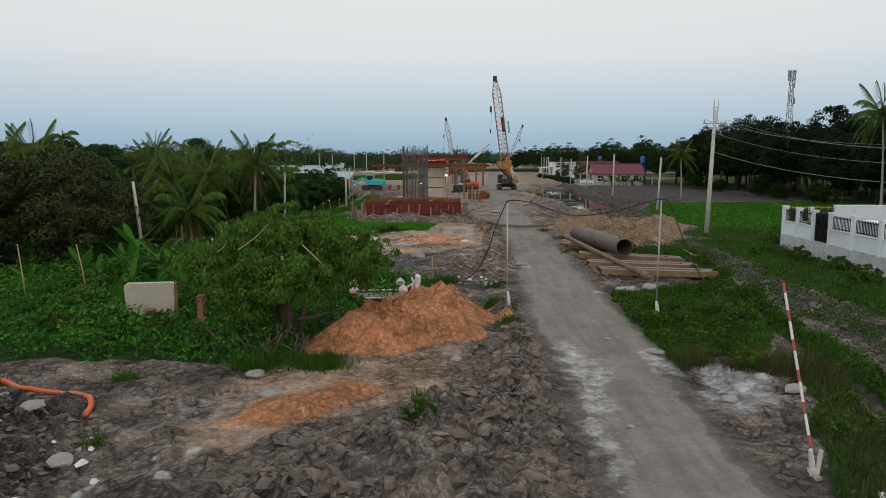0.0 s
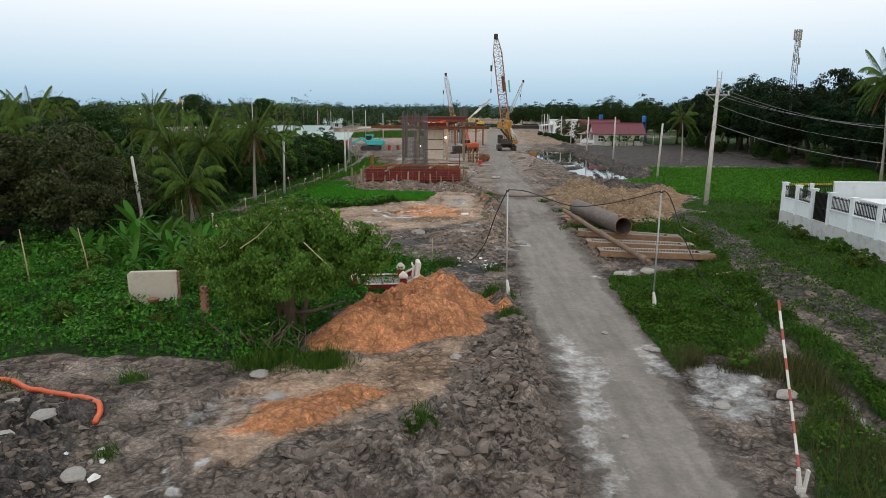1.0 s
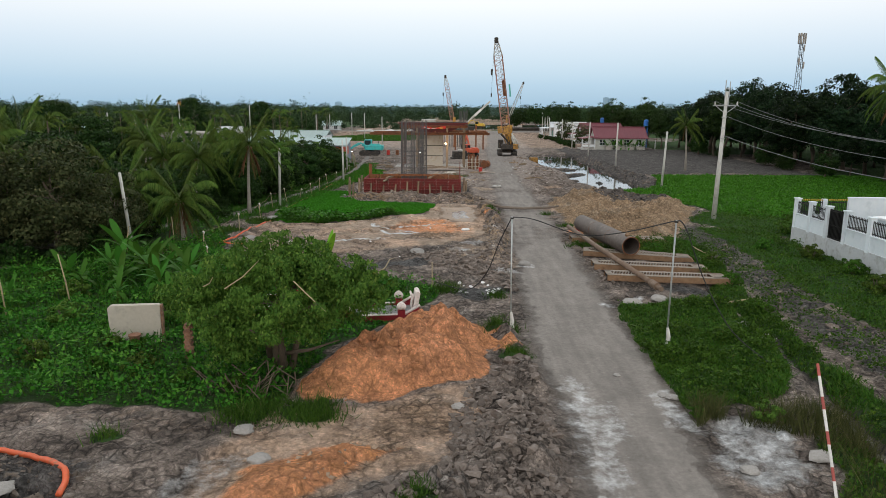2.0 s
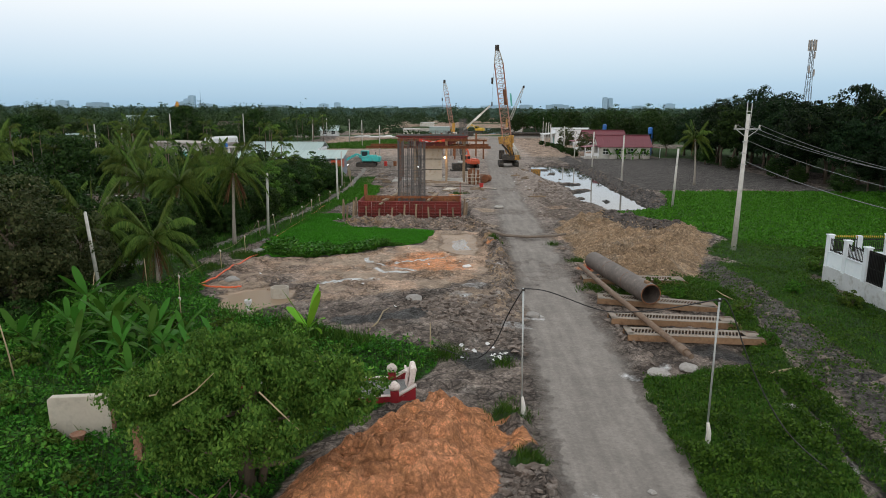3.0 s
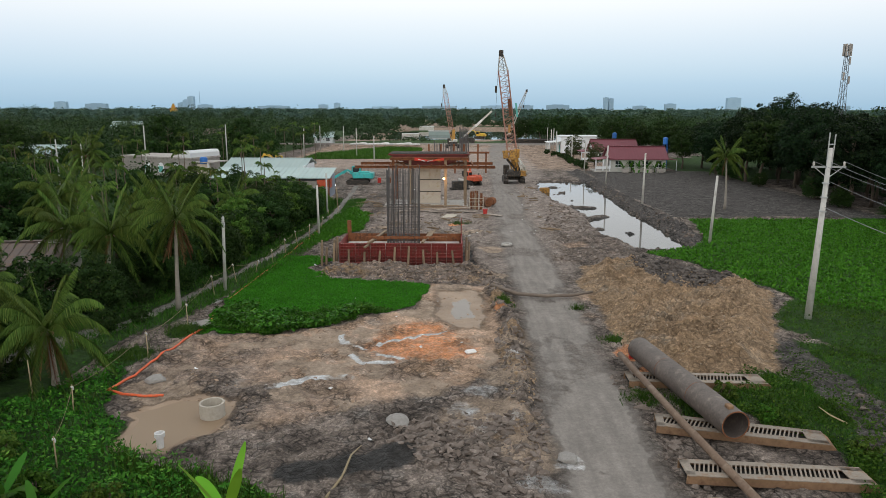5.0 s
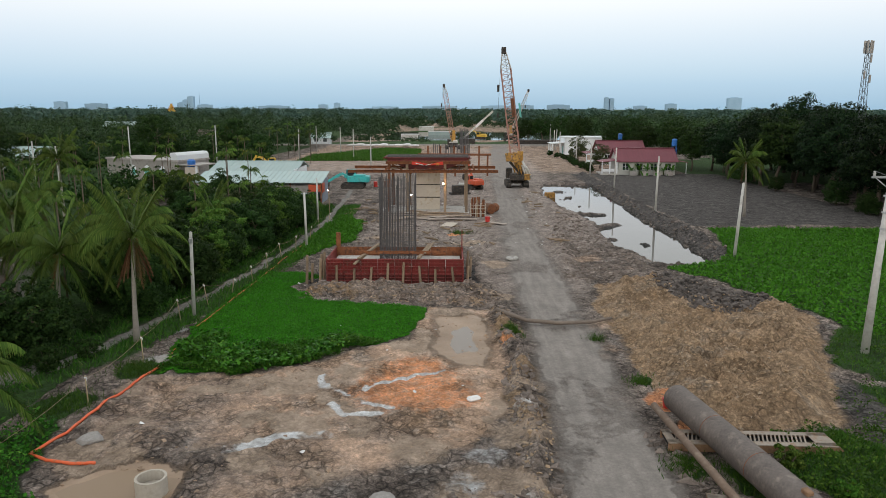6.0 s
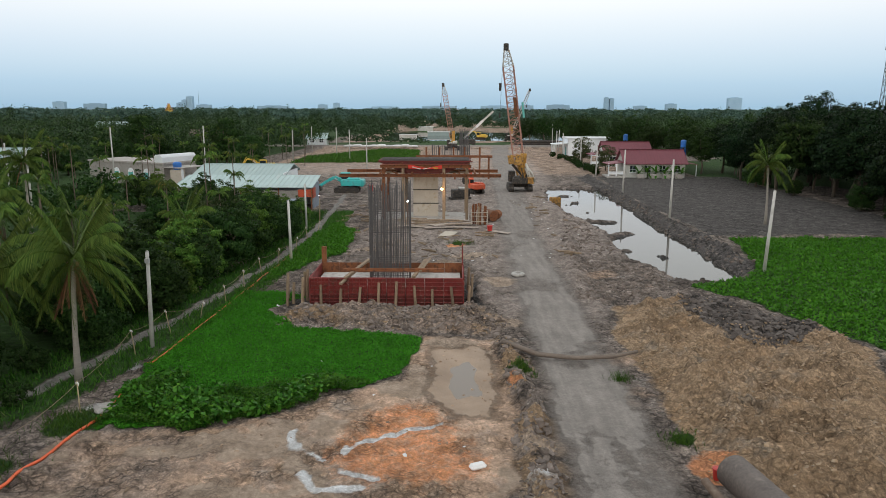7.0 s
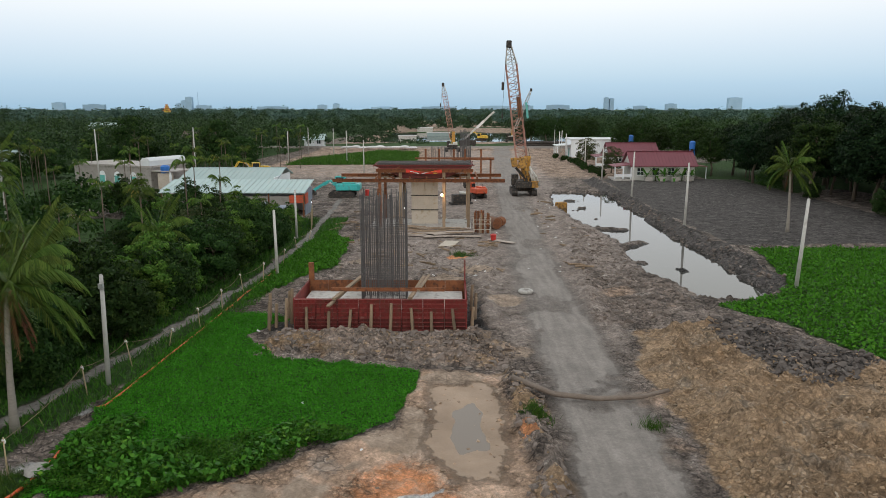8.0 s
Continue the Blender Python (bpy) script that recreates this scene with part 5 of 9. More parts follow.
# ---- the pile cap with its forms and the column cage ----
def pile_cap():
    x0, x1, y0, y1, top = -8.75, 0.85, 73.3, 77.5, 1.70
    ob = thing("pile_cap_formwork", (0, 0, 0), "red steel formwork round a freshly cast pile cap", "formwork")
    part("concrete_cap", Geo().box(((x0 + x1) / 2, (y0 + y1) / 2, 0.2), (x1 - x0 - 0.3, y1 - y0 - 0.3, 1.76)), CONCRETE, ob, "pale grey wet concrete top", bevel=0.03)
    n = 8
    w = (x1 - x0) / n
    for i in range(n):
        for row, (z0, z1) in enumerate(((-0.35, 0.62), (0.63, top))):
            g = Geo()
            cx = x0 + w * (i + 0.5)
            g.box((cx, y0, (z0 + z1) / 2), (w - 0.02, 0.05, z1 - z0))
            panel = part("form_panel", g, RED_FORM if row else DARK_RED, ob)
            for k in range(6):
                part("rib", Geo().box((cx - w / 2 + 0.03 + k * (w - 0.06) / 5, y0 - 0.075, (z0 + z1) / 2), (0.022, 0.10, z1 - z0 - 0.02)), RED_FORM if row else DARK_RED, panel)
            for k in range(5):
                part("rib", Geo().box((cx, y0 - 0.08, z0 + 0.03 + k * (z1 - z0 - 0.06) / 4), (w - 0.03, 0.11, 0.03)), RED_RIB, panel, "scuffed red rib")
    m = 5
    d = (y1 - y0) / m
    for sx, xx in ((-1, x0), (1, x1)):
        for i in range(m):
            panel = part("form_panel", Geo().box((xx, y0 + d * (i + 0.5), 0.67), (0.05, d - 0.02, 2.06)), RED_FORM, ob)
            for k in range(4):
                part("rib", Geo().box((xx + sx * 0.05, y0 + d * i + 0.06 + k * (d - 0.12) / 3, 0.67), (0.06, 0.025, 2.04)), RED_RIB, panel)
    for i in range(n):
        part("form_panel", Geo().box((x0 + w * (i + 0.5), y1, 0.67), (w - 0.02, 0.06, 2.1)), RUST, ob)
    for i in range(8):
        x = x0 + 0.7 + i * 1.18
        part("stake", Geo().tube([(x + 0.1 * math.sin(i * 3), y0 - 0.30, -0.5), (x + 0.12 * math.sin(i * 7), y0 - 0.16, 1.25 + 0.25 * math.sin(i * 5))], [0.10, 0.085], 8), TIMBER, ob)
    for x, y, h in ((x0 - 1.5, 73.3, 1.5), (x0 - 1.25, 73.9, 1.2), (x0 - 1.7, 74.3, 1.7), (x0 - 0.6, 73.6, 1.6), (x0 - 0.5, 74.6, 1.9), (x1 + 0.35, 74, 1.0), (x1 + 0.55, 75, 1.3), (x1 + 0.6, 76.4, 1.2), (x0 - 0.9, 75.6, 1.5), (x1 + 0.4, 77.5, 1.4)):
        part("stake", Geo().tube([(x, y, -0.5), (x + 0.08, y + 0.1, h)], [0.11, 0.09], 8), TIMBER, ob)
    part("corner_post", Geo().box((x0 + 0.15, y1 + 0.1, 1.3), (0.32, 0.16, 3.0)), RUST, ob)
    part("corner_post", Geo().box((x1, y1 - 0.3, 1.5), (0.07, 0.5, 3.2)), RED_FORM, ob)
    part("timber", Geo().beam((x0 + 2.3, y0 - 0.35, 1.78), (x0 + 3.2, y1 + 0.4, 1.86), 0.22, 0.12), TIMBER, ob)
    part("timber", Geo().beam((x0 + 2.05, y0 - 0.9, 1.5), (x0 + 2.9, y0 + 2.6, 1.86), 0.2, 0.1), TIMBER, ob)
    part("timber", Geo().beam((x1 - 3.1, y0 - 0.2, 1.78), (x1 - 2.5, y1 + 0.5, 1.84), 0.22, 0.12), TIMBER, ob)
    part("timber", Geo().beam((x1 - 2.7, y0 + 0.9, 1.92), (x1 - 2.2, y1 + 0.3, 1.98), 0.16, 0.08), TIMBER, ob)
    part("timber", Geo().beam((x0 + 1.9, y0 + 1.05, 1.95), (x1 - 1.2, y0 + 1.1, 1.95), 0.12, 0.2), RUST, ob, "long rusty steel channel")


def rebar_cage(name, x0, x1, y0, y1, z0, z1, step_x, hoops, label, r=0.022):
    ob = thing(name, (0, 0, 0), label, "rebar cage")
    rng = random.Random(5)
    n, m = int((x1 - x0) / step_x), int((y1 - y0) / (step_x * 1.7))
    places = [(x0 + (x1 - x0) * i / n, y) for i in range(n + 1) for y in (y0, y1)] + [(x, y0 + (y1 - y0) * i / m) for i in range(1, m) for x in (x0, x1)]
    places += [(x0 + (x1 - x0) * i / 6, y0 + (y1 - y0) * j / 3) for i in range(1, 6) for j in (1, 2)]
    for x, y in places:
        top = z1 + rng.uniform(-0.25, 0.2) - (0.35 if rng.random() < 0.3 else 0)
        part("bar", Geo().tube([(x, y, z0), (x + rng.uniform(-0.03, 0.03), y, top)], r, 5, False), REBAR, ob)
    for k in range(hoops):
        z = z0 + 0.2 + k * (z1 - z0 - 1.6) / hoops
        g = Geo()
        c = [(x0, y0, z), (x1, y0, z), (x1, y1, z), (x0, y1, z), (x0, y0, z)]
        for a, b in zip(c, c[1:]):
            g.tube([a, b], 0.012 if k % 12 else 0.03, 4, False)
        part("hoop", g, REBAR, ob)
    return ob


pile_cap()
rebar_cage("column_rebar_cage", -5.12, -2.58, 74.6, 76.3, 0.9, 7.35, 0.115, 36, "tall dark rebar cage of a pier column")


# ---- the pier with its head form and falsework ----
def pier():
    ob = thing("bridge_pier", (0, 0, 0), "pier column in plywood forms under a red head form on falsework", "pier")
    cx, y0, y1 = -2.8, 108.6, 110.4
    for k in range(3):
        for j in range(2):
            part("column_panel", Geo().box((cx - 0.7 + 1.4 * j, y0, 0.85 + k * 1.52), (1.38, 0.08, 1.48)), PLY, ob, bevel=0.01)
        part("clamp", Geo().box((cx, y0 - 0.08, 1.62 + k * 1.52), (2.9, 0.12, 0.09)), MACHINE_BLACK, ob)
    part("column_core", Geo().box((cx, 109.55, 2.4), (2.76, 1.75, 4.8)), PLY, ob)
    part("base_slab", Geo().box((cx - 0.4, 109.0, 0.0), (10.5, 5.5, 0.28)), CONCRETE, ob, bevel=0.03)
    head = [(cx - 2.2, 5.1), (cx + 2.2, 5.1), (cx + 5.0, 6.4), (cx - 5.1, 6.4)]
    part("head_form", Geo().prism(head, 106.75, 111.4), DARK_RED, ob, "dark red steel form of the pier head")
    # flat dark sheet paints the shaded hollow of the open head form
    part("head_bed", Geo().box((cx - 0.05, 109.5, 6.41), (9.7, 3.5, 0.03)), GAP_SHADE, ob, "near-black sheet for the shaded inside of the head form")
    for i in range(40):
        part("bar", Geo().tube([(cx - 4.8 + i * 0.243, 107.8, 6.50 + 0.03 * (i % 3)), (cx - 4.8 + i * 0.243, 111.2, 6.50 + 0.03 * (i % 2))], 0.022, 4, False), REBAR, ob)
    for i in range(9):
        part("bar", Geo().tube([(cx - 4.9, 107.9 + i * 0.4, 6.55), (cx + 4.8, 107.9 + i * 0.4, 6.55)], 0.022, 4, False), REBAR, ob)
    g = Geo()
    for i in range(22):
        t = i / 21
        g.box((cx - 5.1 + 10.1 * t, 106.71, 6.31), (0.03, 0.06, 0.2))
    g.box((cx, 106.69, 6.44), (10.3, 0.12, 0.08))
    g.box((cx, 106.69, 6.12), (9.4, 0.08, 0.06))
    part("form_rib", g, RED_FORM, ob)
    part("top_edge", Geo().box((cx, 111.4, 6.44), (10.2, 0.12, 0.1)).box((cx - 5.05, 109.5, 6.44), (0.12, 3.9, 0.1)).box((cx + 4.95, 109.5, 6.44), (0.12, 3.9, 0.1)), DARK_RED, ob)
    for y in (106.2, 112.0):
        for x, mat in ((-7.25, RUST), (-5.15, TIMBER), (-0.75, TIMBER), (1.75, TIMBER)):
            part("post", Geo().box((x, y, 2.98), (0.30, 0.30, 6.16)), mat, ob, bevel=0.015)
            part("foot", Geo().box((x, y, 0.05), (0.6, 0.6, 0.2)), CONCRETE, ob)
        for z, xa, xb in ((4.95, -12.0, 5.4), (5.95, -7.6, 2.2)):
            g = Geo().box(((xa + xb) / 2, y - 0.2, z), (xb - xa, 0.05, 0.3 if z < 6 else 0.16))
            if z < 6:
                g.box(((xa + xb) / 2, y - 0.2, z + 0.15), (xb - xa, 0.3, 0.04)).box(((xa + xb) / 2, y - 0.2, z - 0.15), (xb - xa, 0.3, 0.04))
            part("beam", g, RUST, ob)
    part("brace", Geo().beam((-7.2, 106.3, 5.3), (-5.2, 106.3, 6.3), 0.1, 0.1), RUST, ob)
    part("brace", Geo().beam((-6.4, 106.3, 5.4), (-4.6, 106.3, 4.6), 0.1, 0.1), RUST, ob)
    part("working_platform", Geo().box((-2.9, 108.2, 5.12), (9.0, 1.4, 0.06)), TIMBER, ob)
    for i in range(7):
        part("cross_beam", Geo().box((-7.6 + i * 1.7, 109.2, 5.2), (0.16, 6.4, 0.18)), RUST, ob)


pier()
g = Geo()
for i in range(10):
    z = 5.72 + 0.20 * abs(i - 5) / 5
    g.box((-4.4 + i * 0.36, 105.92, z), (0.37, 0.02, 0.42 - 0.3 * (1 - abs(i - 5) / 5)))
banner = thing("site_banner", (0, 0, 0), "sagging red and white banner tied to the falsework", "banner")
part("cloth", g, BANNER_RED, banner)
part("white_stripe", Geo().box((-3.7, 105.90, 5.78), (0.9, 0.01, 0.10), ry=14).box((-2.6, 105.90, 5.74), (0.8, 0.01, 0.07), ry=-12), RAG, banner)
part("yellow_lettering_bar", Geo().box((-1.7, 105.90, 5.82), (0.55, 0.01, 0.07)).box((-1.6, 105.90, 5.70), (0.4, 0.01, 0.06)), YELLOW_PAINT, banner)


def site_lamp(place, r, mat, colour, watts, label, foot=True):
    ob = thing("work_light", place, label, "lamp")
    part("bulb", Geo().lathe((0, 0, 0), [(0.02, -r), (r * 0.8, -r * 0.5), (r, 0), (r * 0.8, r * 0.5), (0.02, r)], 10), mat, ob, smooth=True)
    part("housing", Geo().lathe((0, 0, r), [(r * 0.5, 0), (r * 0.6, 0.06), (0.04, 0.16)], 8), MACHINE_BLACK, ob)
    part("bracket", Geo().tube([(0, 0, r + 0.1), (0, 0.4, r + 0.2)], 0.02, 5), RUST, ob)
    if foot:
        part("stand", Geo().tube([(0, 0.4, r + 0.25), (0, 0.4, -place[2] - 0.1)], 0.035, 6), RUST, ob)
    lamp = new("lamp", bpy.data.lights.new("lamp", "POINT"))
    lamp.data.energy, lamp.data.color, lamp.data.shadow_soft_size = watts, colour, r
    lamp.parent, lamp.location = ob, (0, -r - 0.25, 0)


site_lamp((-0.95, 105.6, 3.55), 0.15, LAMP_WARM, (1.0, 0.6, 0.3), 40, "glowing warm lamp on the falsework post", False)
site_lamp((-4.6, 104.6, 2.35), 0.11, LAMP_WHITE, (0.9, 0.95, 1.0), 60, "white work light by the pier")
site_lamp((-15.6, 112.8, 1.9), 0.07, LAMP_WHITE, (0.9, 0.95, 1.0), 15, "small white lamp by the sheds")

# loose boards before the pier
board = Geo().box((0, 0, 0), (2.6, 0.25, 0.05))
board_mesh = mesh_of("board", board, TIMBER, bevel=0.008)
for i in range(16):
    rng = random.Random(i)
    x, y = rng.uniform(-5.5, 1.0), rng.uniform(101.5, 106.0)
    ob = solo("board", board_mesh, None, (x, y, max(gz(x, y), 0) + 0.08 + 0.02 * i), "weathered loose scaffold board lying on the ground", "board", "loose boards", rz=rng.uniform(-25, 20))
panel_mesh = mesh_of("form_board", Geo().box((0, 0, 0), (2.9, 0.62, 0.05)), BOARD_GREY, bevel=0.008)
for i, (x, y, a) in enumerate(((-2.8, 101.4, -14), (-1.2, 100.6, 12), (-0.4, 101.8, 24), (0.8, 102.2, 8), (-3.8, 102.0, -22), (-1.9, 102.4, 4), (1.4, 101.0, -6), (-5.2, 101.2, 30), (4.6, 98.8, -40))):
    solo("form_board", panel_mesh, None, (x, y, max(gz(x, y), 0) + 0.10 + 0.05 * (i % 4)), "wide weathered grey form board lying before the pier", "board", "form boards", rz=a)
offcut_mesh = mesh_of("timber_offcut", Geo().box((0, 0, 0.05), (1.1, 0.12, 0.1)).box((0.1, 0.1, 0.11), (0.7, 0.08, 0.05), rz=24), TIMBER, bevel=0.01)
for i in range(80):
    rng = random.Random(i + 400)
    x, y = (rng.uniform(-9, 4.0), rng.uniform(86, 100)) if i % 2 else (rng.uniform(-12, -5), rng.uniform(98, 118)) if i % 4 else (rng.uniform(8.6, 13), rng.uniform(86, 128))
    ob = solo("timber_offcut", offcut_mesh, None, (x, y, gz(x, y) + 0.01), "short weathered timber offcut on the dirt", "timber", "timber offcuts", rz=rng.uniform(0, 360))
    ob.scale = (rng.uniform(0.5, 1.4),) * 3
ob = solo("plywood_sheet", Geo().box((0, 0, 0), (1.3, 2.6, 0.04)), PLY, (-0.2, 97.6, gz(-0.2, 97.6) + 0.1), "pale plywood sheet lying on the dirt", "board", rz=-14)

# cage of stakes and drums beside the road
ob = thing("stake_bundle", (3.0, 103.6, gz(3.0, 103.6)), "bundle of dark timber stakes held in a pale frame", "timber stack")
for i in range(16):
    rng = random.Random(i + 50)
    x, y = rng.uniform(-0.65, 0.65), rng.uniform(-0.5, 0.5)
    part("stake", Geo().tube([(x, y, 0), (x + rng.uniform(-0.1, 0.1), y, rng.uniform(1.7, 2.3))], 0.09, 7), RUST if i % 3 else TIMBER, ob)
for z in (0.45, 1.0, 1.4):
    g = Geo()
    c = [(-0.85, -0.75, z), (0.85, -0.75, z), (0.85, 0.75, z), (-0.85, 0.75, z), (-0.85, -0.75, z)]
    for a, b in zip(c, c[1:]):
        g.beam(a, b, 0.05, 0.06)
    part("rail", g, PLY, ob)
for x in (-0.85, -0.28, 0.28, 0.85):
    part("upright", Geo().box((x, -0.78, 0.8), (0.06, 0.06, 1.6)), PLY, ob)


def drum(place, r, length, mat, label, rz=0.0, name="steel_drum"):
    ob = thing(name, place, label, "drum", rz=rz)
    prof = [(r * 0.9, -length / 2), (r, -length / 2 + 0.02), (r, -length / 6), (r * 1.03, -length / 6 + 0.02), (r, -length / 6 + 0.04), (r, length / 6), (r * 1.03, length / 6 + 0.02), (r, length / 6 + 0.04), (r, length / 2 - 0.02), (r * 0.9, length / 2)]
    b = part("shell", Geo().lathe((0, 0, 0), prof, 16), mat, ob, smooth=False)
    b.rotation_euler = (radians(90), 0, 0)
    lid = part("end_ring", Geo().lathe((0, 0, length / 2 + 0.004), [(r * 0.88, 0), (r * 0.8, 0.012), (r * 0.3, 0.012)], 16), RUST, ob)
    lid.rotation_euler = (radians(90), 0, 0)


drum((4.3, 106.2, 0.62), 0.62, 1.3, BRICK, "rusty brown drum lying on its side", 35)
drum((5.1, 107.6, 0.5), 0.5, 1.0, RUST, "rust-brown drum lying on its side", -20)
solo("red_bucket", Geo().lathe((0, 0, 0), [(0.22, 0), (0.28, 0.5), (0.30, 0.52), (0.30, 0.56), (0.1, 0.5)], 14), RED_PLASTIC, (3.9, 99.2, gz(3.9, 99.2)), "red plastic bucket on the dirt", "bucket")
solo("yellow_box", Geo().box((0, 0, 0.45), (1.3, 0.9, 0.9)).box((0, 0, 0.93), (1.15, 0.75, 0.08)), CRANE_DIRTY, (13.9, 123.6, gz(13.9, 123.6)), "rusty yellow steel box at the pond edge", "steel box", rz=20, bevel=0.03)

# second pier far behind, still bare reinforcement
rebar_cage("far_rebar_wall", -3.6, 3.4, 162, 165, -0.2, 5.2, 0.36, 8, "row of bare rebar starter bars on the next pile cap", 0.05)
rebar_cage("far_column_cage", 1.6, 3.4, 168, 169.6, -0.2, 8.0, 0.16, 20, "dark column rebar cage in the distance", 0.03)
ob = thing("far_falsework", (0, 0, 0), "rusty falsework posts round the next pile cap", "falsework")
for x in (-4.6, -2.2, 0.4, 2.4, 5.2):
    part("post", Geo().box((x, 160, 2.4), (0.32, 0.32, 5.2)), RUST, ob)
part("beam", Geo().box((0.5, 159.8, 3.4), (14.0, 0.3, 0.3)), RUST, ob)
part("beam", Geo().box((3.5, 150.8, 3.9), (7.0, 0.3, 0.3)), RUST, ob)
part("beam_post", Geo().box((6.4, 150.8, 1.9), (0.3, 0.3, 4.0)), RUST, ob)
part("beam_post", Geo().box((0.6, 150.8, 1.9), (0.3, 0.3, 4.0)), RUST, ob)


# ---- machines ----
def track(g, y, length, high, wide):
    prof = [(-length / 2 + high / 2 + math.cos(a) * high / 2, high / 2 + math.sin(a) * high / 2) for a in np.linspace(math.pi / 2, 3 * math.pi / 2, 7)]
    prof += [(length / 2 - high / 2 + math.cos(a) * high / 2, high / 2 + math.sin(a) * high / 2) for a in np.linspace(-math.pi / 2, math.pi / 2, 7)]
    g.prism([(float(a), float(b)) for a, b in prof], y - wide / 2, y + wide / 2)
    for i in range(int(length / 0.22)):
        x = -length / 2 + 0.2 + i * 0.22
        g.box((x, y, high + 0.01), (0.12, wide, 0.04))
    return g


def excavator(place, rz, paint, label, pts, cab_side=1):
    """An excavator that looks along +x; pts: boom foot, elbow, stick end, bucket in x, z."""
    ob = thing("excavator", place, label, "excavator", rz=rz)
    for s in (-1, 1):
        part("track", track(Geo(), s * 1.15, 3.6, 0.8, 0.55), MACHINE_BLACK, ob)
    part("undercarriage", Geo().box((0, 0, 0.55), (2.0, 1.9, 0.4)).lathe((0, 0, 0.7), [(0.7, 0), (0.7, 0.3)], 16), MACHINE_BLACK, ob)
    part("house", Geo().box((-0.7, 0, 1.42), (2.9, 2.5, 0.85)).box((-1.0, -0.55 * cab_side, 1.95), (1.9, 1.2, 0.3)), paint, ob, bevel=0.08)
    part("counterweight", Geo().box((-2.2, 0, 1.4), (0.6, 2.45, 0.95)), paint, ob, bevel=0.15)
    cab = part("cab", Geo().box((0.35, 0.72 * cab_side, 1.95), (1.45, 0.98, 1.7)), paint, ob, bevel=0.1)
    part("windscreen", Geo().box((1.09, 0.72 * cab_side, 2.2), (0.03, 0.85, 1.0)), CAB_GLASS, cab)
    part("side_window", Geo().box((0.4, (0.72 + 0.5) * cab_side, 2.25), (1.05, 0.03, 0.8)), CAB_GLASS, cab)
    part("side_window", Geo().box((0.4, (0.72 - 0.5) * cab_side, 2.25), (1.05, 0.03, 0.8)), CAB_GLASS, cab)
    part("rear_window", Geo().box((-0.39, 0.72 * cab_side, 2.3), (0.03, 0.8, 0.6)), CAB_GLASS, cab)
    (ax, az), (bx, bz), (cx, cz), (dx, dz) = pts
    part("boom", Geo().beam((ax, -0.1, az), ((ax + bx) / 2 + 0.1, -0.1, (az + bz) / 2 + 0.45), 0.38, 0.5).beam(((ax + bx) / 2 + 0.1, -0.1, (az + bz) / 2 + 0.45), (bx, -0.1, bz), 0.34, 0.42), paint, ob, bevel=0.03)
    part("stick", Geo().beam((bx - 0.2, -0.1, bz + 0.2), (cx, -0.1, cz), 0.3, 0.38), paint, ob, bevel=0.03)
    part("boom_ram", Geo().tube([(ax + 0.5, 0.18, az + 0.1), ((ax + bx) / 2, 0.18, (az + bz) / 2 + 0.3)], 0.08, 8), GALVANISED, ob)
    part("bucket", Geo().prism([(cx - 0.1, cz + 0.1), (cx + 0.5, cz - 0.1), (dx + 0.6, dz + 0.35), (dx, dz), (cx - 0.35, cz - 0.6)], -0.65, 0.45), MACHINE_BLACK, ob, bevel=0.03)
    part("exhaust", Geo().tube([(-1.5, -0.7, 1.8), (-1.5, -0.7, 2.5)], 0.06, 8), MACHINE_BLACK, ob)
    return ob


excavator((-15.0, 131.4, gz(-15, 131.4)), 180, TEAL_PAINT, "turquoise excavator with its boom lowered to the ground", [(0.9, 1.7), (2.6, 1.7), (4.0, 0.9), (3.9, 0.2)], -1)
small_digger = excavator((3.3, 131.0, gz(3.3, 131)), 118, RED_PAINT, "small orange-red excavator with its boom raised", [(0.7, 1.8), (2.4, 4.6), (3.6, 2.6), (3.6, 1.4)], 1)
small_digger.scale = (0.72, 0.72, 0.78)
excavator((10.5, 292, 0.4), 160, YELLOW_PAINT, "orange excavator on the far river bank", [(0.9, 1.8), (3.4, 3.3), (4.8, 1.6), (4.6, 0.6)], 1)
excavator((-34, 158, gz(-34, 158)), 200, YELLOW_PAINT, "yellow excavator behind the sheds", [(0.9, 1.8), (3.2, 3.0), (4.4, 1.0), (4.4, 0.2)], 1)


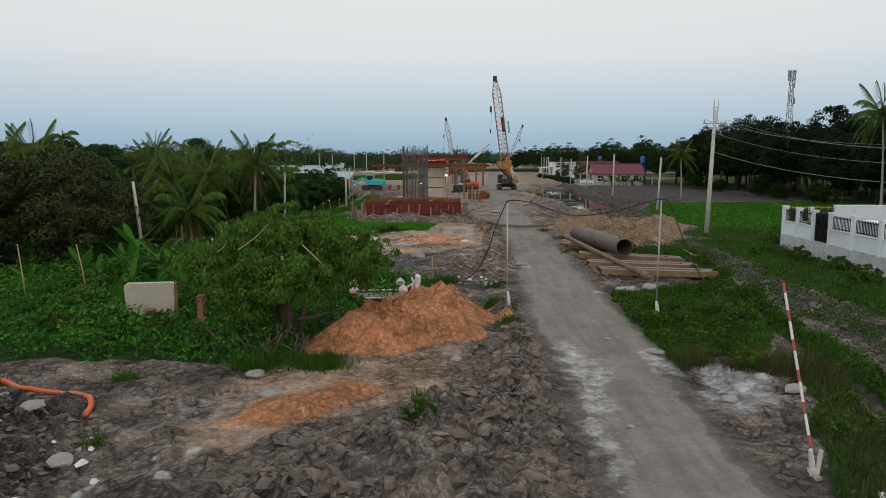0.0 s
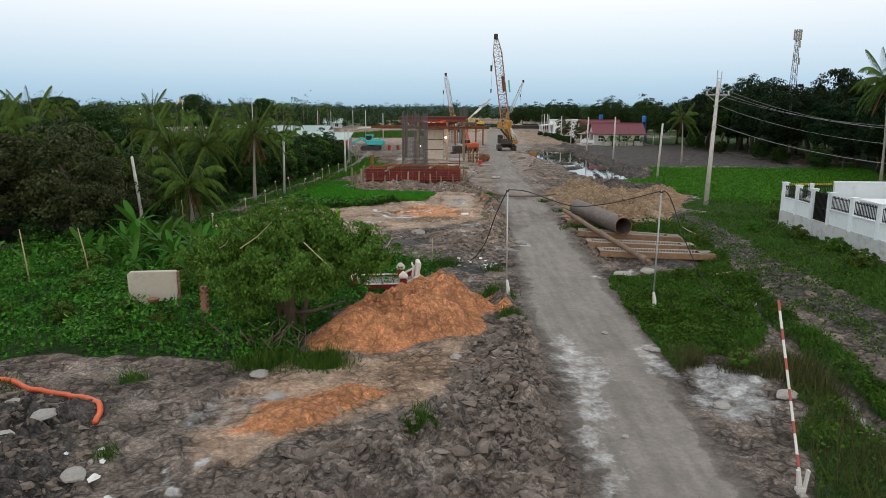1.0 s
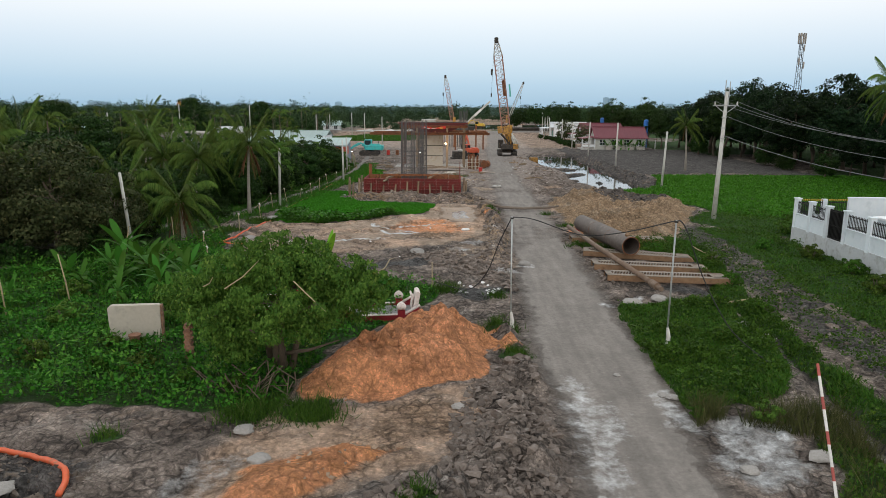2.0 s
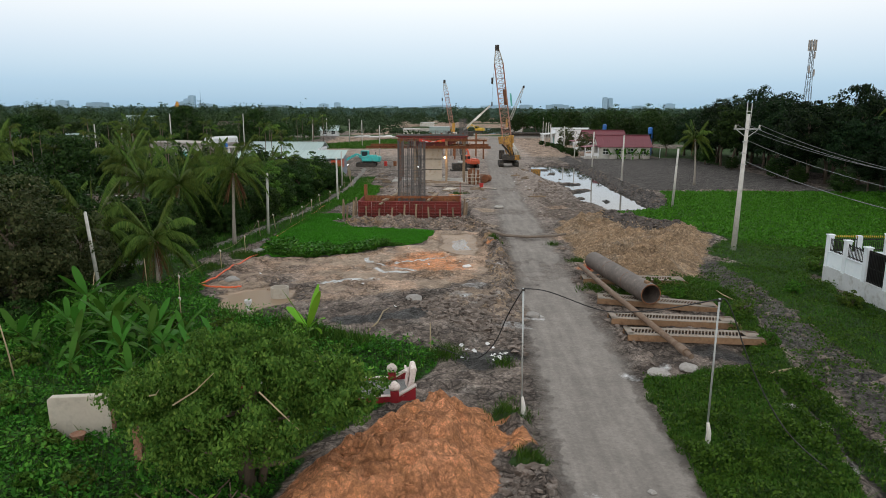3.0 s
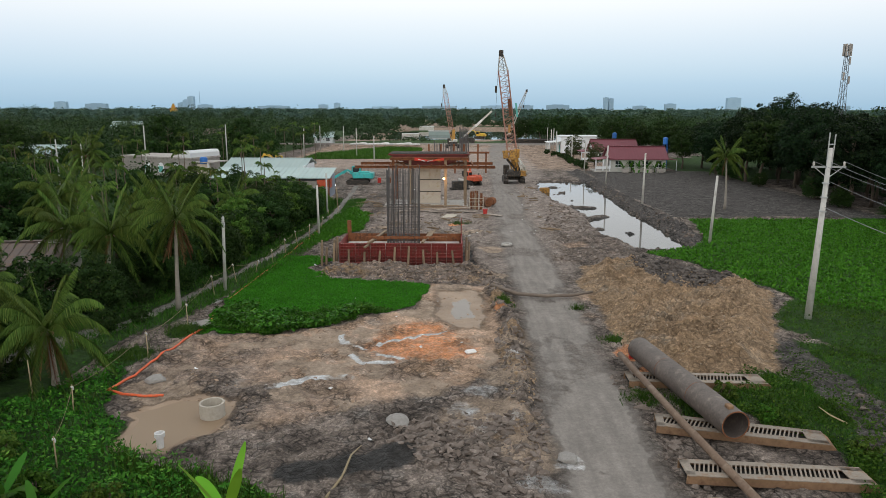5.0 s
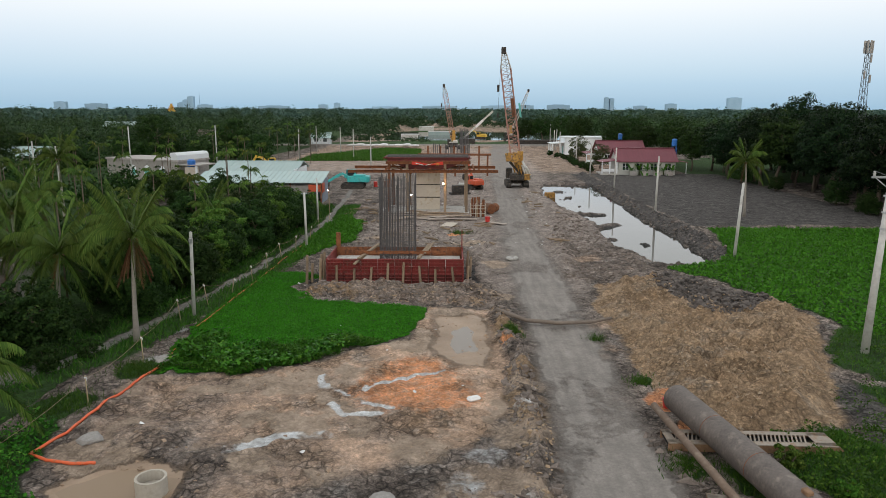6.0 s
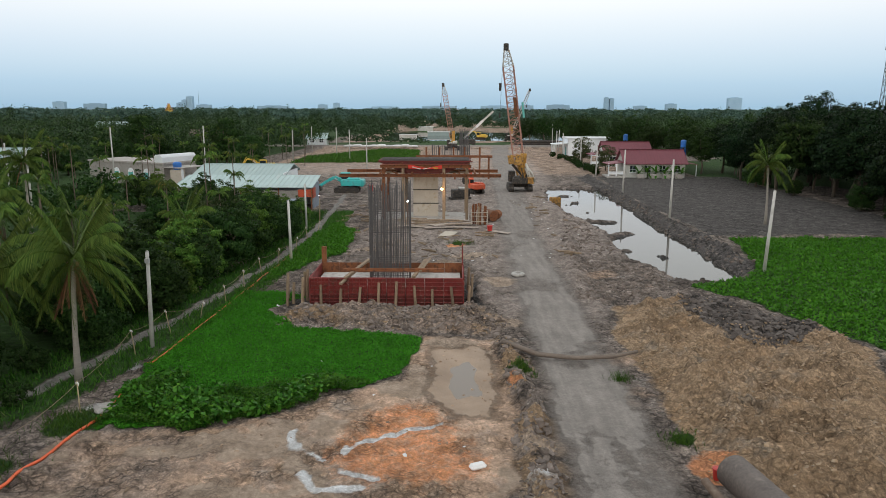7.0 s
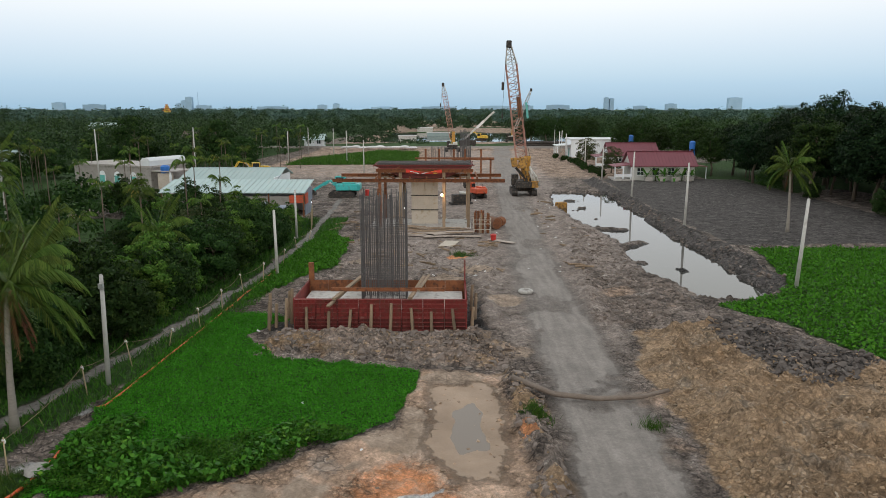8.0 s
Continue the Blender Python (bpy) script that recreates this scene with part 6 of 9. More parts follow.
def crawler_crane(place, rz, tip, label, paint, w=1.5, sections=16, boom_mat=None, gauge=1.75, house=CRANE_WHITE):
    """A crawler crane that looks along +y; tip: the boom's end from the crane's foot."""
    ob = thing("crawler_crane", place, label, "crane", "crawler cranes", rz=rz)
    for s in (-1, 1):
        t = part("track", track(Geo(), 0, 5.0, 0.95, 0.75), MACHINE_BLACK, ob)
        t.matrix_basis = pose(s * gauge, 0, 0, 0, 0, 90)
    part("carbody", Geo().box((0, 0, 0.8), (2.9, 2.2, 0.5)).lathe((0, 0, 1.0), [(0.9, 0), (0.9, 0.35)], 16), MACHINE_BLACK, ob)
    part("house", Geo().box((0.75, -0.6, 2.0), (1.3, 3.4, 1.3)).box((-0.5, -1.0, 1.7), (1.1, 2.6, 0.9)), house, ob, "dirty engine house", bevel=0.1)
    part("counterweight", Geo().box((0.1, -2.4, 1.6), (2.7, 0.7, 0.8)), MACHINE_BLACK, ob, bevel=0.08)
    cab = part("cab", Geo().box((-1.15, 0.7, 2.05), (0.95, 1.5, 1.6)), MACHINE_BLACK, ob, bevel=0.08)
    part("windscreen", Geo().box((-1.15, 1.46, 2.25), (0.8, 0.03, 0.95)), CAB_GLASS, cab)
    part("side_window", Geo().box((-1.64, 0.7, 2.3), (0.03, 1.1, 0.8)), CAB_GLASS, cab)
    foot, end = Vector((0.25, 1.1, 1.7)), Vector(tip)
    a, b = foot.lerp(end, 0.14), foot.lerp(end, 0.86)
    part("boom_foot", Geo().lattice(foot, a, 0.6, w, 3, 0.07, 0.04), CRANE_YELLOW, ob)
    part("boom_middle", Geo().lattice(a, b, w, w, sections, 0.07, 0.04), boom_mat or CRANE_RED, ob)
    part("boom_head", Geo().lattice(b, end, w, 0.5, 4, 0.07, 0.05), CRANE_WHITE, ob)
    part("sheave_block", Geo().box(end, (0.7, 0.8, 1.0)), MACHINE_BLACK, ob, bevel=0.08)
    part("gantry", Geo().beam((0.3, -1.6, 2.6), (0.3, -2.2, 5.6), 0.9, 0.15).beam((0.3, -2.2, 5.6), (0.3, 0.6, 2.6), 0.7, 0.12), paint, ob)
    part("pendant_line", Geo().tube([(0.0, -2.2, 5.6), end], 0.025, 4, False).tube([(0.6, -2.2, 5.6), end], 0.025, 4, False), CABLE, ob)
    hx = end + Vector((-0.7 if w > 1.2 else -1.0, 0.6, 0))
    part("hoist_rope", Geo().tube([end + Vector((-0.3, 0.4, 0)), hx + Vector((0, 0, -9.5))], 0.025, 4, False), CABLE, ob)
    part("hook_block", Geo().box(hx + Vector((0, 0, -5.6)), (0.35, 0.35, 1.1)).box(hx + Vector((0, 0, -9.7)), (0.22, 0.22, 0.7)), MACHINE_BLACK, ob, bevel=0.04)
    return ob


cr = crawler_crane((10.2, 135.2, gz(10.2, 135.2)), 0, (-2.35, 0.2, 20.7), "yellow and white crawler crane with a tall lattice boom", CRANE_YELLOW, gauge=1.35, house=MACHINE_BLACK)
part("leader", Geo().beam((0.75, -1.6, 1.3), (-0.25, -2.4, 4.3), 0.95, 0.55).box((-0.35, -2.5, 4.7), (1.2, 0.8, 1.5), ry=8), CRANE_DIRTY, cr, "heavy dirty yellow leaning mast", bevel=0.06)
part("mast_head", Geo().box((-1.55, -2.4, 4.75), (0.8, 0.7, 1.3), ry=-10).box((-1.0, -2.4, 5.2), (0.8, 0.3, 0.25)), CRANE_DIRTY, cr, "dirty yellow winch block", bevel=0.06)
part("mast_bracket", Geo().beam((-1.3, -2.3, 4.0), (0.2, -1.9, 2.4), 0.3, 0.3).beam((-0.1, -2.75, 4.2), (0.55, -2.1, 1.6), 0.22, 0.12).box((0.95, -2.3, 1.7), (1.0, 0.8, 0.8)), MACHINE_BLACK, cr, "black steel bracket", bevel=0.03)
part("front_winch", Geo().box((1.35, -2.75, 1.75), (0.8, 0.6, 0.7)), CRANE_DIRTY, cr, bevel=0.05)
part("mast_cable_drum", Geo().lathe((1.4, -2.6, 1.3), [(0.5, 0), (0.55, 0.1), (0.3, 0.2), (0.3, 0.7), (0.55, 0.8), (0.5, 0.9)], 14), CRANE_YELLOW, cr)
for pts, hr in (([(0.6, -2.6, 4.2), (1.0, -2.8, 3.0), (1.5, -2.6, 1.9)], 0.16), ([(0.7, -2.4, 3.9), (1.5, -2.5, 2.8), (2.0, -2.2, 1.5)], 0.17), ([(0.5, -2.5, 3.6), (0.9, -2.8, 2.6), (1.1, -2.6, 1.9)], 0.10)):
    part("hose", Geo().tube(pts, hr, 8), CRANE_WHITE, cr, "dirty white hose", smooth=True)
part("boom_banner", Geo().box((-0.85, -0.6, 12.2), (0.5, 0.05, 2.8), ry=-7), RUST, cr, "faded dark banner on the boom")
part("boom_banner", Geo().box((0.25, -0.6, 11.8), (0.3, 0.05, 2.2), ry=-7), TEAL_SHUTTER, cr, "faded green banner on the boom")
crawler_crane((0.2, 236, gz(0.2, 236)), 0, (-2.7, 0, 18.5), "distant crawler crane with a red and white lattice boom", CRANE_YELLOW, 1.3, 14)
crawler_crane((21.0, 285, 0.3), 0, (6.6, 0, 18.0), "distant crane with a pale boom leaning over", CRANE_YELLOW, 0.8, 14, CRANE_WHITE)
ob = thing("boom_crane", (8.0, 262, gz(8, 262)), "distant yellow telescopic crane with its boom laid low", "crane")
part("chassis", Geo().box((-3, 0, 1.2), (5.5, 2.4, 1.6)), MACHINE_BLACK, ob, bevel=0.1)
part("boom", Geo().beam((-4, 0, 2.4), (5.5, 0, 11.0), 0.5, 0.6), CRANE_WHITE, ob)
part("white_panel", Geo().beam((-0.1, -0.5, 5.9), (2.2, -0.5, 8.0), 0.06, 0.8), RAG, ob)
for x in (-5, -3, -1):
    part("wheel", Geo().tube([(x, -1.25, 0.5), (x, -0.9, 0.5)], 0.5, 14), MACHINE_BLACK, ob)
    part("wheel", Geo().tube([(x, 0.9, 0.5), (x, 1.25, 0.5)], 0.5, 14), MACHINE_BLACK, ob)

# a generator and cans behind the pier
ob = thing("generator", (1.2, 124.5, gz(1.2, 124.5)), "dirty grey generator among cables", "generator", rz=15)
part("body", Geo().box((0, 0, 0.8), (2.2, 1.2, 1.0)), MACHINE_BLACK, ob, bevel=0.06)
part("cover", Geo().box((0.4, 0, 1.42), (1.1, 1.0, 0.35), ry=8), CRANE_WHITE, ob, "crumpled grey cover", bevel=0.1)
part("skid", Geo().box((0, 0, 0.15), (2.8, 1.4, 0.25)), MACHINE_BLACK, ob)
part("radiator", Geo().box((1.22, 0, 0.9), (0.05, 1.1, 1.0)), MACHINE_BLACK, ob)
for x, y, m in ((-11.8, 133, RED_PLASTIC), (-10.2, 133.6, RUST)):
    solo("fuel_drum", Geo().lathe((0, 0, 0), [(0.28, 0), (0.30, 0.03), (0.30, 0.3), (0.31, 0.32), (0.30, 0.34), (0.30, 0.85), (0.27, 0.88)], 14), m, (x, y, gz(x, y)), "upright painted fuel drum beside the excavator", "drum", "fuel drums")

# ---- steel beside the road ----
ob = thing("casing_pipe", (0, 0, 0), "long rust-grey steel casing pipe lying on timbers", "pipe")
a, b, r = Vector((10.35, 43.0, 0.95)), Vector((9.0, 51.2, 0.95)), 0.54
d = (b - a).normalized()
part("shell", Geo().tube([a, b], r, 28, False), PIPE_STEEL, ob, smooth=True)
part("inner_wall", Geo().tube([b, a], r - 0.05, 28, False), PIPE_STEEL, ob, smooth=True)
for q in (a, b):
    s = d.orthogonal().normalized()
    u = d.cross(s)
    ring = [[q + (s * math.cos(w) + u * math.sin(w)) * rr for w in np.linspace(0, 2 * math.pi, 29)[:-1]] for rr in (r, r - 0.05)]
    part("rim", Geo().add(ring[0] + ring[1], [(k, (k + 1) % 28, 28 + (k + 1) % 28, 28 + k) for k in range(28)]), RUST, ob)
for t in (0.33, 0.66):
    q = a.lerp(b, t)
    part("weld_seam", Geo().tube([q - d * 0.015, q + d * 0.015], r + 0.008, 28, False), RUST, ob)
part("lifting_lug", Geo().box((10.2, 43.35, 1.52), (0.22, 0.3, 0.16), rz=10), DECK_SIDE, ob, bevel=0.03)
ob = thing("thin_pipe", (0, 0, 0), "slender brown steel pipe resting across the deck panels", "pipe")
part("tube", Geo().tube([(8.05, 50.9, 0.75), (8.7, 44.0, 0.66), (9.72, 35.7, 0.50)], 0.14, 14), PIPE_BROWN, ob, smooth=True)
part("coupling", Geo().tube([(9.66, 36.2, 0.51), (9.74, 35.5, 0.5)], 0.18, 14), PIPE_BROWN, ob)
part("spigot", Geo().tube([(9.74, 35.5, 0.5), (9.8, 35.05, 0.49)], 0.11, 12), PIPE_BROWN, ob)


def deck_panel(place, length, rz, tilt, label):
    """A steel bridge deck panel with two rows of slots."""
    ob = thing("deck_panel", place, label, "deck panel", "deck panels", rz=rz)
    ob.rotation_euler[1] = radians(tilt)
    part("side_beam", Geo().box((0, -0.52, 0.14), (length, 0.07, 0.30)), DECK_SIDE, ob, bevel=0.01)
    part("side_beam", Geo().box((0, 0.52, 0.14), (length, 0.07, 0.30)), DECK_SIDE, ob, bevel=0.01)
    # near-black sheet under the slats, standing in for shade in the slots
    part("tray", Geo().box((0, 0, 0.12), (length - 0.1, 0.98, 0.05)), GAP_SHADE, ob)
    part("top_flange", Geo().box((0, -0.42, 0.30), (length, 0.30, 0.03)).box((0, 0.42, 0.30), (length, 0.26, 0.03)).box((-length / 2 + 0.15, 0, 0.30), (0.3, 1.0, 0.03)).box((length / 2 - 0.35, 0, 0.30), (0.7, 1.0, 0.03)), DECK_TOP, ob)
    n = int((length - 1.2) / 0.15)
    slat = mesh_of("slat", Geo().box((0, 0, 0), (0.055, 0.64, 0.04), rz=-18), DECK_TOP)
    for i in range(n):
        s = part("slat", slat, None, ob)
        s.location = (-length / 2 + 0.4 + i * 0.15, 0.0, 0.30)
    part("nose", Geo().prism([(length / 2, 0.30), (length / 2 + 0.25, 0.12), (length / 2 + 0.25, 0.02), (length / 2, 0.0)], -0.5, 0.5), DECK_SIDE, ob)
    return ob


deck_panel((10.95, 38.35, 0.12), 6.0, -2, 1.0, "rusty slotted steel deck panel lying beside the ditch")
deck_panel((10.75, 40.7, 0.12), 6.0, -2, 1.5, "rusty slotted steel deck panel lying on the soil")
deck_panel((10.85, 43.9, 0.10), 6.0, -11, 1.5, "rusty slotted steel deck panel under the casing pipe")
deck_panel((10.9, 48.9, 0.10), 6.0, -1, 0.5, "rusty slotted steel deck panel half hidden by the pipe")
solo("red_bin", Geo().lathe((0, 0, 0), [(0.13, 0), (0.17, 0.34), (0.19, 0.36), (0.19, 0.40), (0.12, 0.42)], 14), RED_PLASTIC, (8.95, 52.2, gz(8.95, 52.2) + 0.1), "small red plastic bin with a white band", "bin", smooth=False)


# ---- poles and wires ----
def power_pole():
    x, y, h = 20.9, 58.9, 10.0
    ob = thing("utility_pole", (x, y, 0), "tapered concrete utility pole with a steel cross-arm", "utility pole")
    part("shaft", Geo().tube([(0, 0, -0.4), (0.25, 0, h)], [0.21, 0.115], 14), CONCRETE_POLE, ob, smooth=True)
    part("cross_arm", Geo().box((0.25, 0, 8.95), (1.9, 0.10, 0.10)), GALVANISED, ob)
    part("brace", Geo().beam((-0.5, 0, 8.9), (0.2, 0, 8.35), 0.04, 0.04).beam((1.0, 0, 8.9), (0.28, 0, 8.35), 0.04, 0.04), GALVANISED, ob)
    part("top_rod", Geo().tube([(0.12, 0, h - 1.2), (0.12, 0, h + 0.85)], 0.035, 6).tube([(0.4, 0, h - 1.0), (0.45, 0, h + 0.75)], 0.035, 6).box((0.27, 0, h + 0.2), (0.4, 0.05, 0.06)), GALVANISED, ob)
    for dx in (-0.6, 0.25, 1.1):
        part("insulator", Geo().lathe((dx, 0, 9.0), [(0.03, 0), (0.07, 0.05), (0.04, 0.08), (0.08, 0.12), (0.04, 0.15), (0.07, 0.2), (0.03, 0.25)], 10), CRANE_WHITE, ob, smooth=True)
    for k, z in enumerate((6.4, 7.2, 8.0)):
        part("band", Geo().tube([(0.18, 0, z), (0.185, 0, z + 0.08)], 0.195, 14), GALVANISED, ob)
    wires = thing("overhead_wires", (0, 0, 0), "slack overhead wires strung from pole to pole beside the house", "wire")
    for dx, az, bz, sag, r in ((-0.6, 9.25, 9.0, 2.2, 0.014), (0.25, 9.25, 9.0, 2.4, 0.014), (1.1, 9.25, 9.0, 2.5, 0.014), (0.2, 8.2, 8.2, 2.3, 0.014), (0.18, 6.7, 7.0, 2.0, 0.022)):
        a, b = (x + dx, y, az), (29.0 + dx, 18.0, bz)
        pts = [(a[0] + (b[0] - a[0]) * t, a[1] + (b[1] - a[1]) * t, a[2] + (b[2] - a[2]) * t - 4 * sag * t * (1 - t)) for t in np.linspace(0, 1, 24)]
        part("wire", Geo().tube(pts, r, 5, False), WIRE, wires)
    ob2 = thing("utility_pole", (29.0, 18.0, 0), "concrete utility pole standing behind the walled house", "utility pole")
    part("shaft", Geo().tube([(0, 0, -0.4), (0.2, 0, 9.8)], [0.24, 0.14], 12), CONCRETE_POLE, ob2, smooth=True)
    part("cross_arm", Geo().box((0.25, 0, 8.95), (1.9, 0.1, 0.1)), GALVANISED, ob2)


power_pole()


def concrete_pole(x, y, h, lean=(0, 0), r=0.14, lamp=False, label="plain slim concrete pole"):
    ob = thing("concrete_pole", (x, y, gz(x, y)), label, "pole", "slim concrete poles")
    part("shaft", Geo().tube([(0, 0, -0.4), (lean[0], lean[1], h)], [r, r * 0.72], 10), CONCRETE_POLE, ob, smooth=True)
    part("cap", Geo().tube([(lean[0], lean[1], h), (lean[0], lean[1], h + 0.05)], r * 0.5, 8), CONCRETE, ob)
    if lamp:
        part("lamp_head", Geo().box((0.16, -0.1, h - 0.45), (0.2, 0.16, 0.22)), GALVANISED, ob, "small grey lamp head")
    return ob


for x, y, h, dx in ((23.6, 82.3, 6.1, 0.25), (24.1, 107.2, 6.5, 0.05), (24.5, 130.5, 6.0, 0.1), (25.7, 155.5, 5.6, 0.1), (27.0, 178, 6, 0), (27.6, 206, 6, 0), (28.4, 222, 6, 0), (30.4, 232, 6, 0.2), (30.6, 246, 6.5, 0)):
    concrete_pole(x, y, h, (dx, 0))
for x, y, h, dx, lamp in ((-15.2, 64.8, 5.0, 0.15, True), (-12.7, 85.3, 4.9, -0.05, False), (-19.4, 45.2, 4.7, -0.45, False), (-14.5, 100, 4.6, 0, False), (-15.6, 160, 6.5, 0, False), (-24, 196, 7, 0, False),
                          (-30, 214, 7, 0, False), (-36, 190, 7.5, 0, False), (-42, 150, 9, 0, False), (-52, 138, 9, 0, False), (-38, 222, 7, 0, False), (-57, 120, 7.5, 0, False), (-47, 108, 7.5, 0, False)):
    concrete_pole(x, y, h, (dx, 0), 0.12, lamp, "slim weathered concrete pole beside the lane" if x > -20 else "slim concrete pole rising above the trees")

# height gate over the road: two thin posts and a black cable
for x, y, h, lean, lab in ((2.45, 30.3, 4.55, -0.05, "thin galvanised post of the cable crossing, orange soil at its foot"), (8.05, 28.4, 4.75, 0.05, "thin galvanised post of the cable crossing, in grass")):
    ob = thing("cable_post", (x, y, gz(x, y)), lab, "post", "cable posts")
    part("tube", Geo().tube([(0, 0, -0.3), (lean, 0, h)], 0.032, 10), GALVANISED, ob, smooth=True)
    part("clip", Geo().box((lean, 0, h - 0.06), (0.12, 0.10, 0.06)), MACHINE_BLACK, ob)
    part("striped_tape", Geo().tube([(0.03, -0.05, -0.05), (0.05, -0.06, 0.4), (0.0, -0.05, 0.75)], [0.09, 0.075, 0.05], 7), BARRIER_WHITE, ob, "faded red and white tape wrapped round the foot")
ob = thing("power_cable", (0, 0, 0), "black power cable strung over the road on posts", "cable")
for pts in ([(-0.8, 36.8, 0.35), (0.2, 35.6, 0.35), (1.0, 33.8, 0.8), (1.6, 32.4, 1.9), (2.0, 31.2, 3.4), (2.4, 30.3, 4.55)],
            [(2.4, 30.3, 4.55), (3.2, 30.1, 4.5), (4.6, 29.8, 4.05), (5.4, 29.5, 4.0), (6.6, 29.0, 4.25), (8.05, 28.4, 4.75)],
            [(8.05, 28.4, 4.75), (8.5, 28.6, 4.5), (9.2, 28.2, 2.6), (10.0, 27.4, 1.0), (10.8, 26.2, 0.3)]):
    fine = []
    for i in range(len(pts) - 1):
        p0, p1, p2, p3 = (Vector(pts[max(i - 1, 0)]), Vector(pts[i]), Vector(pts[i + 1]), Vector(pts[min(i + 2, len(pts) - 1)]))
        for k in range(5):
            t = k / 5
            fine.append(0.5 * ((2 * p1) + (p2 - p0) * t + (2 * p0 - 5 * p1 + 4 * p2 - p3) * t * t + (3 * p1 - p0 - 3 * p2 + p3) * t ** 3))
    part("cable", Geo().tube(fine + [pts[-1]], 0.021, 6), CABLE, ob, smooth=True)

# raised barrier pole
ob = thing("barrier_pole", (7.4, 15.1, gz(7.4, 15.1)), "leaning red and white striped barrier pole in weeds", "barrier")
a, b = Vector((0.02, 0, 0.1)), Vector((0.35, 2.5, 3.45))
for i in range(12):
    part("stripe", Geo().tube([a.lerp(b, (i + (0.25 if i % 2 else 0)) / 12), a.lerp(b, (i + (1 if i % 2 else 1.25)) / 12)], 0.03, 9), BARRIER_RED if i % 2 else BARRIER_WHITE, ob)
part("stand", Geo().box((-0.06, 0, 0.22), (0.05, 0.08, 0.62), ry=-6).box((0.09, 0, 0.22), (0.05, 0.08, 0.62), ry=6).box((0, 0, 0.1), (0.2, 0.1, 0.08)), BARRIER_WHITE, ob, "white painted forked stand")
part("counterweight", Geo().box((0.02, -0.10, -0.02), (0.14, 0.16, 0.14)), CONCRETE, ob, bevel=0.02)


# ---- walled house beside the paddy ----
def house_wall():
    ob = thing("garden_wall", (22.8, 0, 0), "white rendered garden wall with black railings on a grey plinth", "wall")
    ys = [49.5, 47.6, 45.6, 43.6, 41.2, 38.6, 36.0, 33.4]
    part("plinth", Geo().box((0, 41.0, 0.35), (0.30, 17.4, 1.5)), PLINTH, ob, "bare grey cement plinth")
    for i, (ya, yb) in enumerate(zip(ys, ys[1:])):
        gate = i == 2
        yc, w = (ya + yb) / 2, ya - yb
        if not gate:
            part("wall_panel", Geo().box((0, yc, 1.52), (0.20, w - 0.30, 0.90)), WHITE_PAINT, ob)
            part("sill", Geo().box((-0.02, yc, 1.985), (0.28, w - 0.30, 0.05)), WHITE_PAINT, ob)
            lo, hi = 2.02, 2.82
        else:
            lo, hi = 1.08, 2.85
        g = Geo()
        n = int((w - 0.3) / 0.14)
        for k in range(n + 1):
            g.box((-0.02, yb + 0.17 + k * (w - 0.34) / n, (lo + hi) / 2), (0.03, 0.03 if not gate else 0.05, hi - lo))
        for z in (lo + 0.08, hi - 0.10) + ((1.9,) if gate else ()):
            g.box((-0.02, yc, z), (0.04, w - 0.30, 0.05))
        if gate:
            g.box((0.02, yc, (lo + hi) / 2), (0.02, w - 0.32, hi - lo))
        part("gate" if gate else "railing", g, BLACK_IRON, ob, "black sheet-metal gate" if gate else "black iron railing")
    for y in ys:
        part("pillar", Geo().box((0, y, 1.98), (0.32, 0.32, 1.9)).box((0, y, 2.97), (0.40, 0.40, 0.07)), WHITE_PAINT, ob, bevel=0.01)
    far = thing("side_wall", (0, 0, 0), "white rendered side wall of the walled garden", "wall")
    part("plinth", Geo().box((35, 49.55, 0.35), (24.2, 0.28, 1.5)), PLINTH, far)
    part("wall_panel", Geo().box((36.6, 49.55, 2.03), (21.0, 0.2, 1.92)), WHITE_PAINT, far)
    part("coping", Geo().box((36.6, 49.55, 3.02), (21.0, 0.3, 0.06)), WHITE_PAINT, far)
    part("wall_panel", Geo().box((24.5, 49.55, 1.5), (3.1, 0.2, 0.85)), WHITE_PAINT, far)
    for x0, x1 in ((23.0, 24.4), (24.7, 26.0)):
        g, tips = Geo(), Geo()
        for k in range(12):
            x = x0 + (x1 - x0) * k / 11
            g.box((x, 49.5, 2.4), (0.03, 0.03, 0.85))
            tips.box((x, 49.5, 2.88), (0.05, 0.04, 0.11))
        g.box(((x0 + x1) / 2, 49.5, 2.1), (x1 - x0, 0.04, 0.05)).box(((x0 + x1) / 2, 49.5, 2.7), (x1 - x0, 0.04, 0.05))
        rail = part("railing", g, BLACK_IRON, far, "black iron railing with yellow tips")
        part("tip", tips, YELLOW_PAINT, rail)
    part("pillar", Geo().box((24.55, 49.55, 1.98), (0.28, 0.3, 1.9)), WHITE_PAINT, far, bevel=0.01)
    yard = thing("garden_shed", (31, 41.5, 0), "white flat-roofed shed inside the walled garden", "shed")
    part("wall", Geo().box((0, 0, 1.1), (10, 9, 2.2)), WHITE_PAINT, yard)
    part("roof", Geo().box((0, 0, 2.26), (10.4, 9.4, 0.12)), HOUSE_WHITE, yard)


house_wall()


# ---- tombs, broken wall, remains in the meadow ----
def lotus(g, x, y, z, s):
    g.lathe((x, y, z), [(0.06 * s, 0), (0.15 * s, 0.04 * s), (0.17 * s, 0.14 * s), (0.14 * s, 0.26 * s), (0.07 * s, 0.36 * s), (0.01 * s, 0.42 * s)], 9)


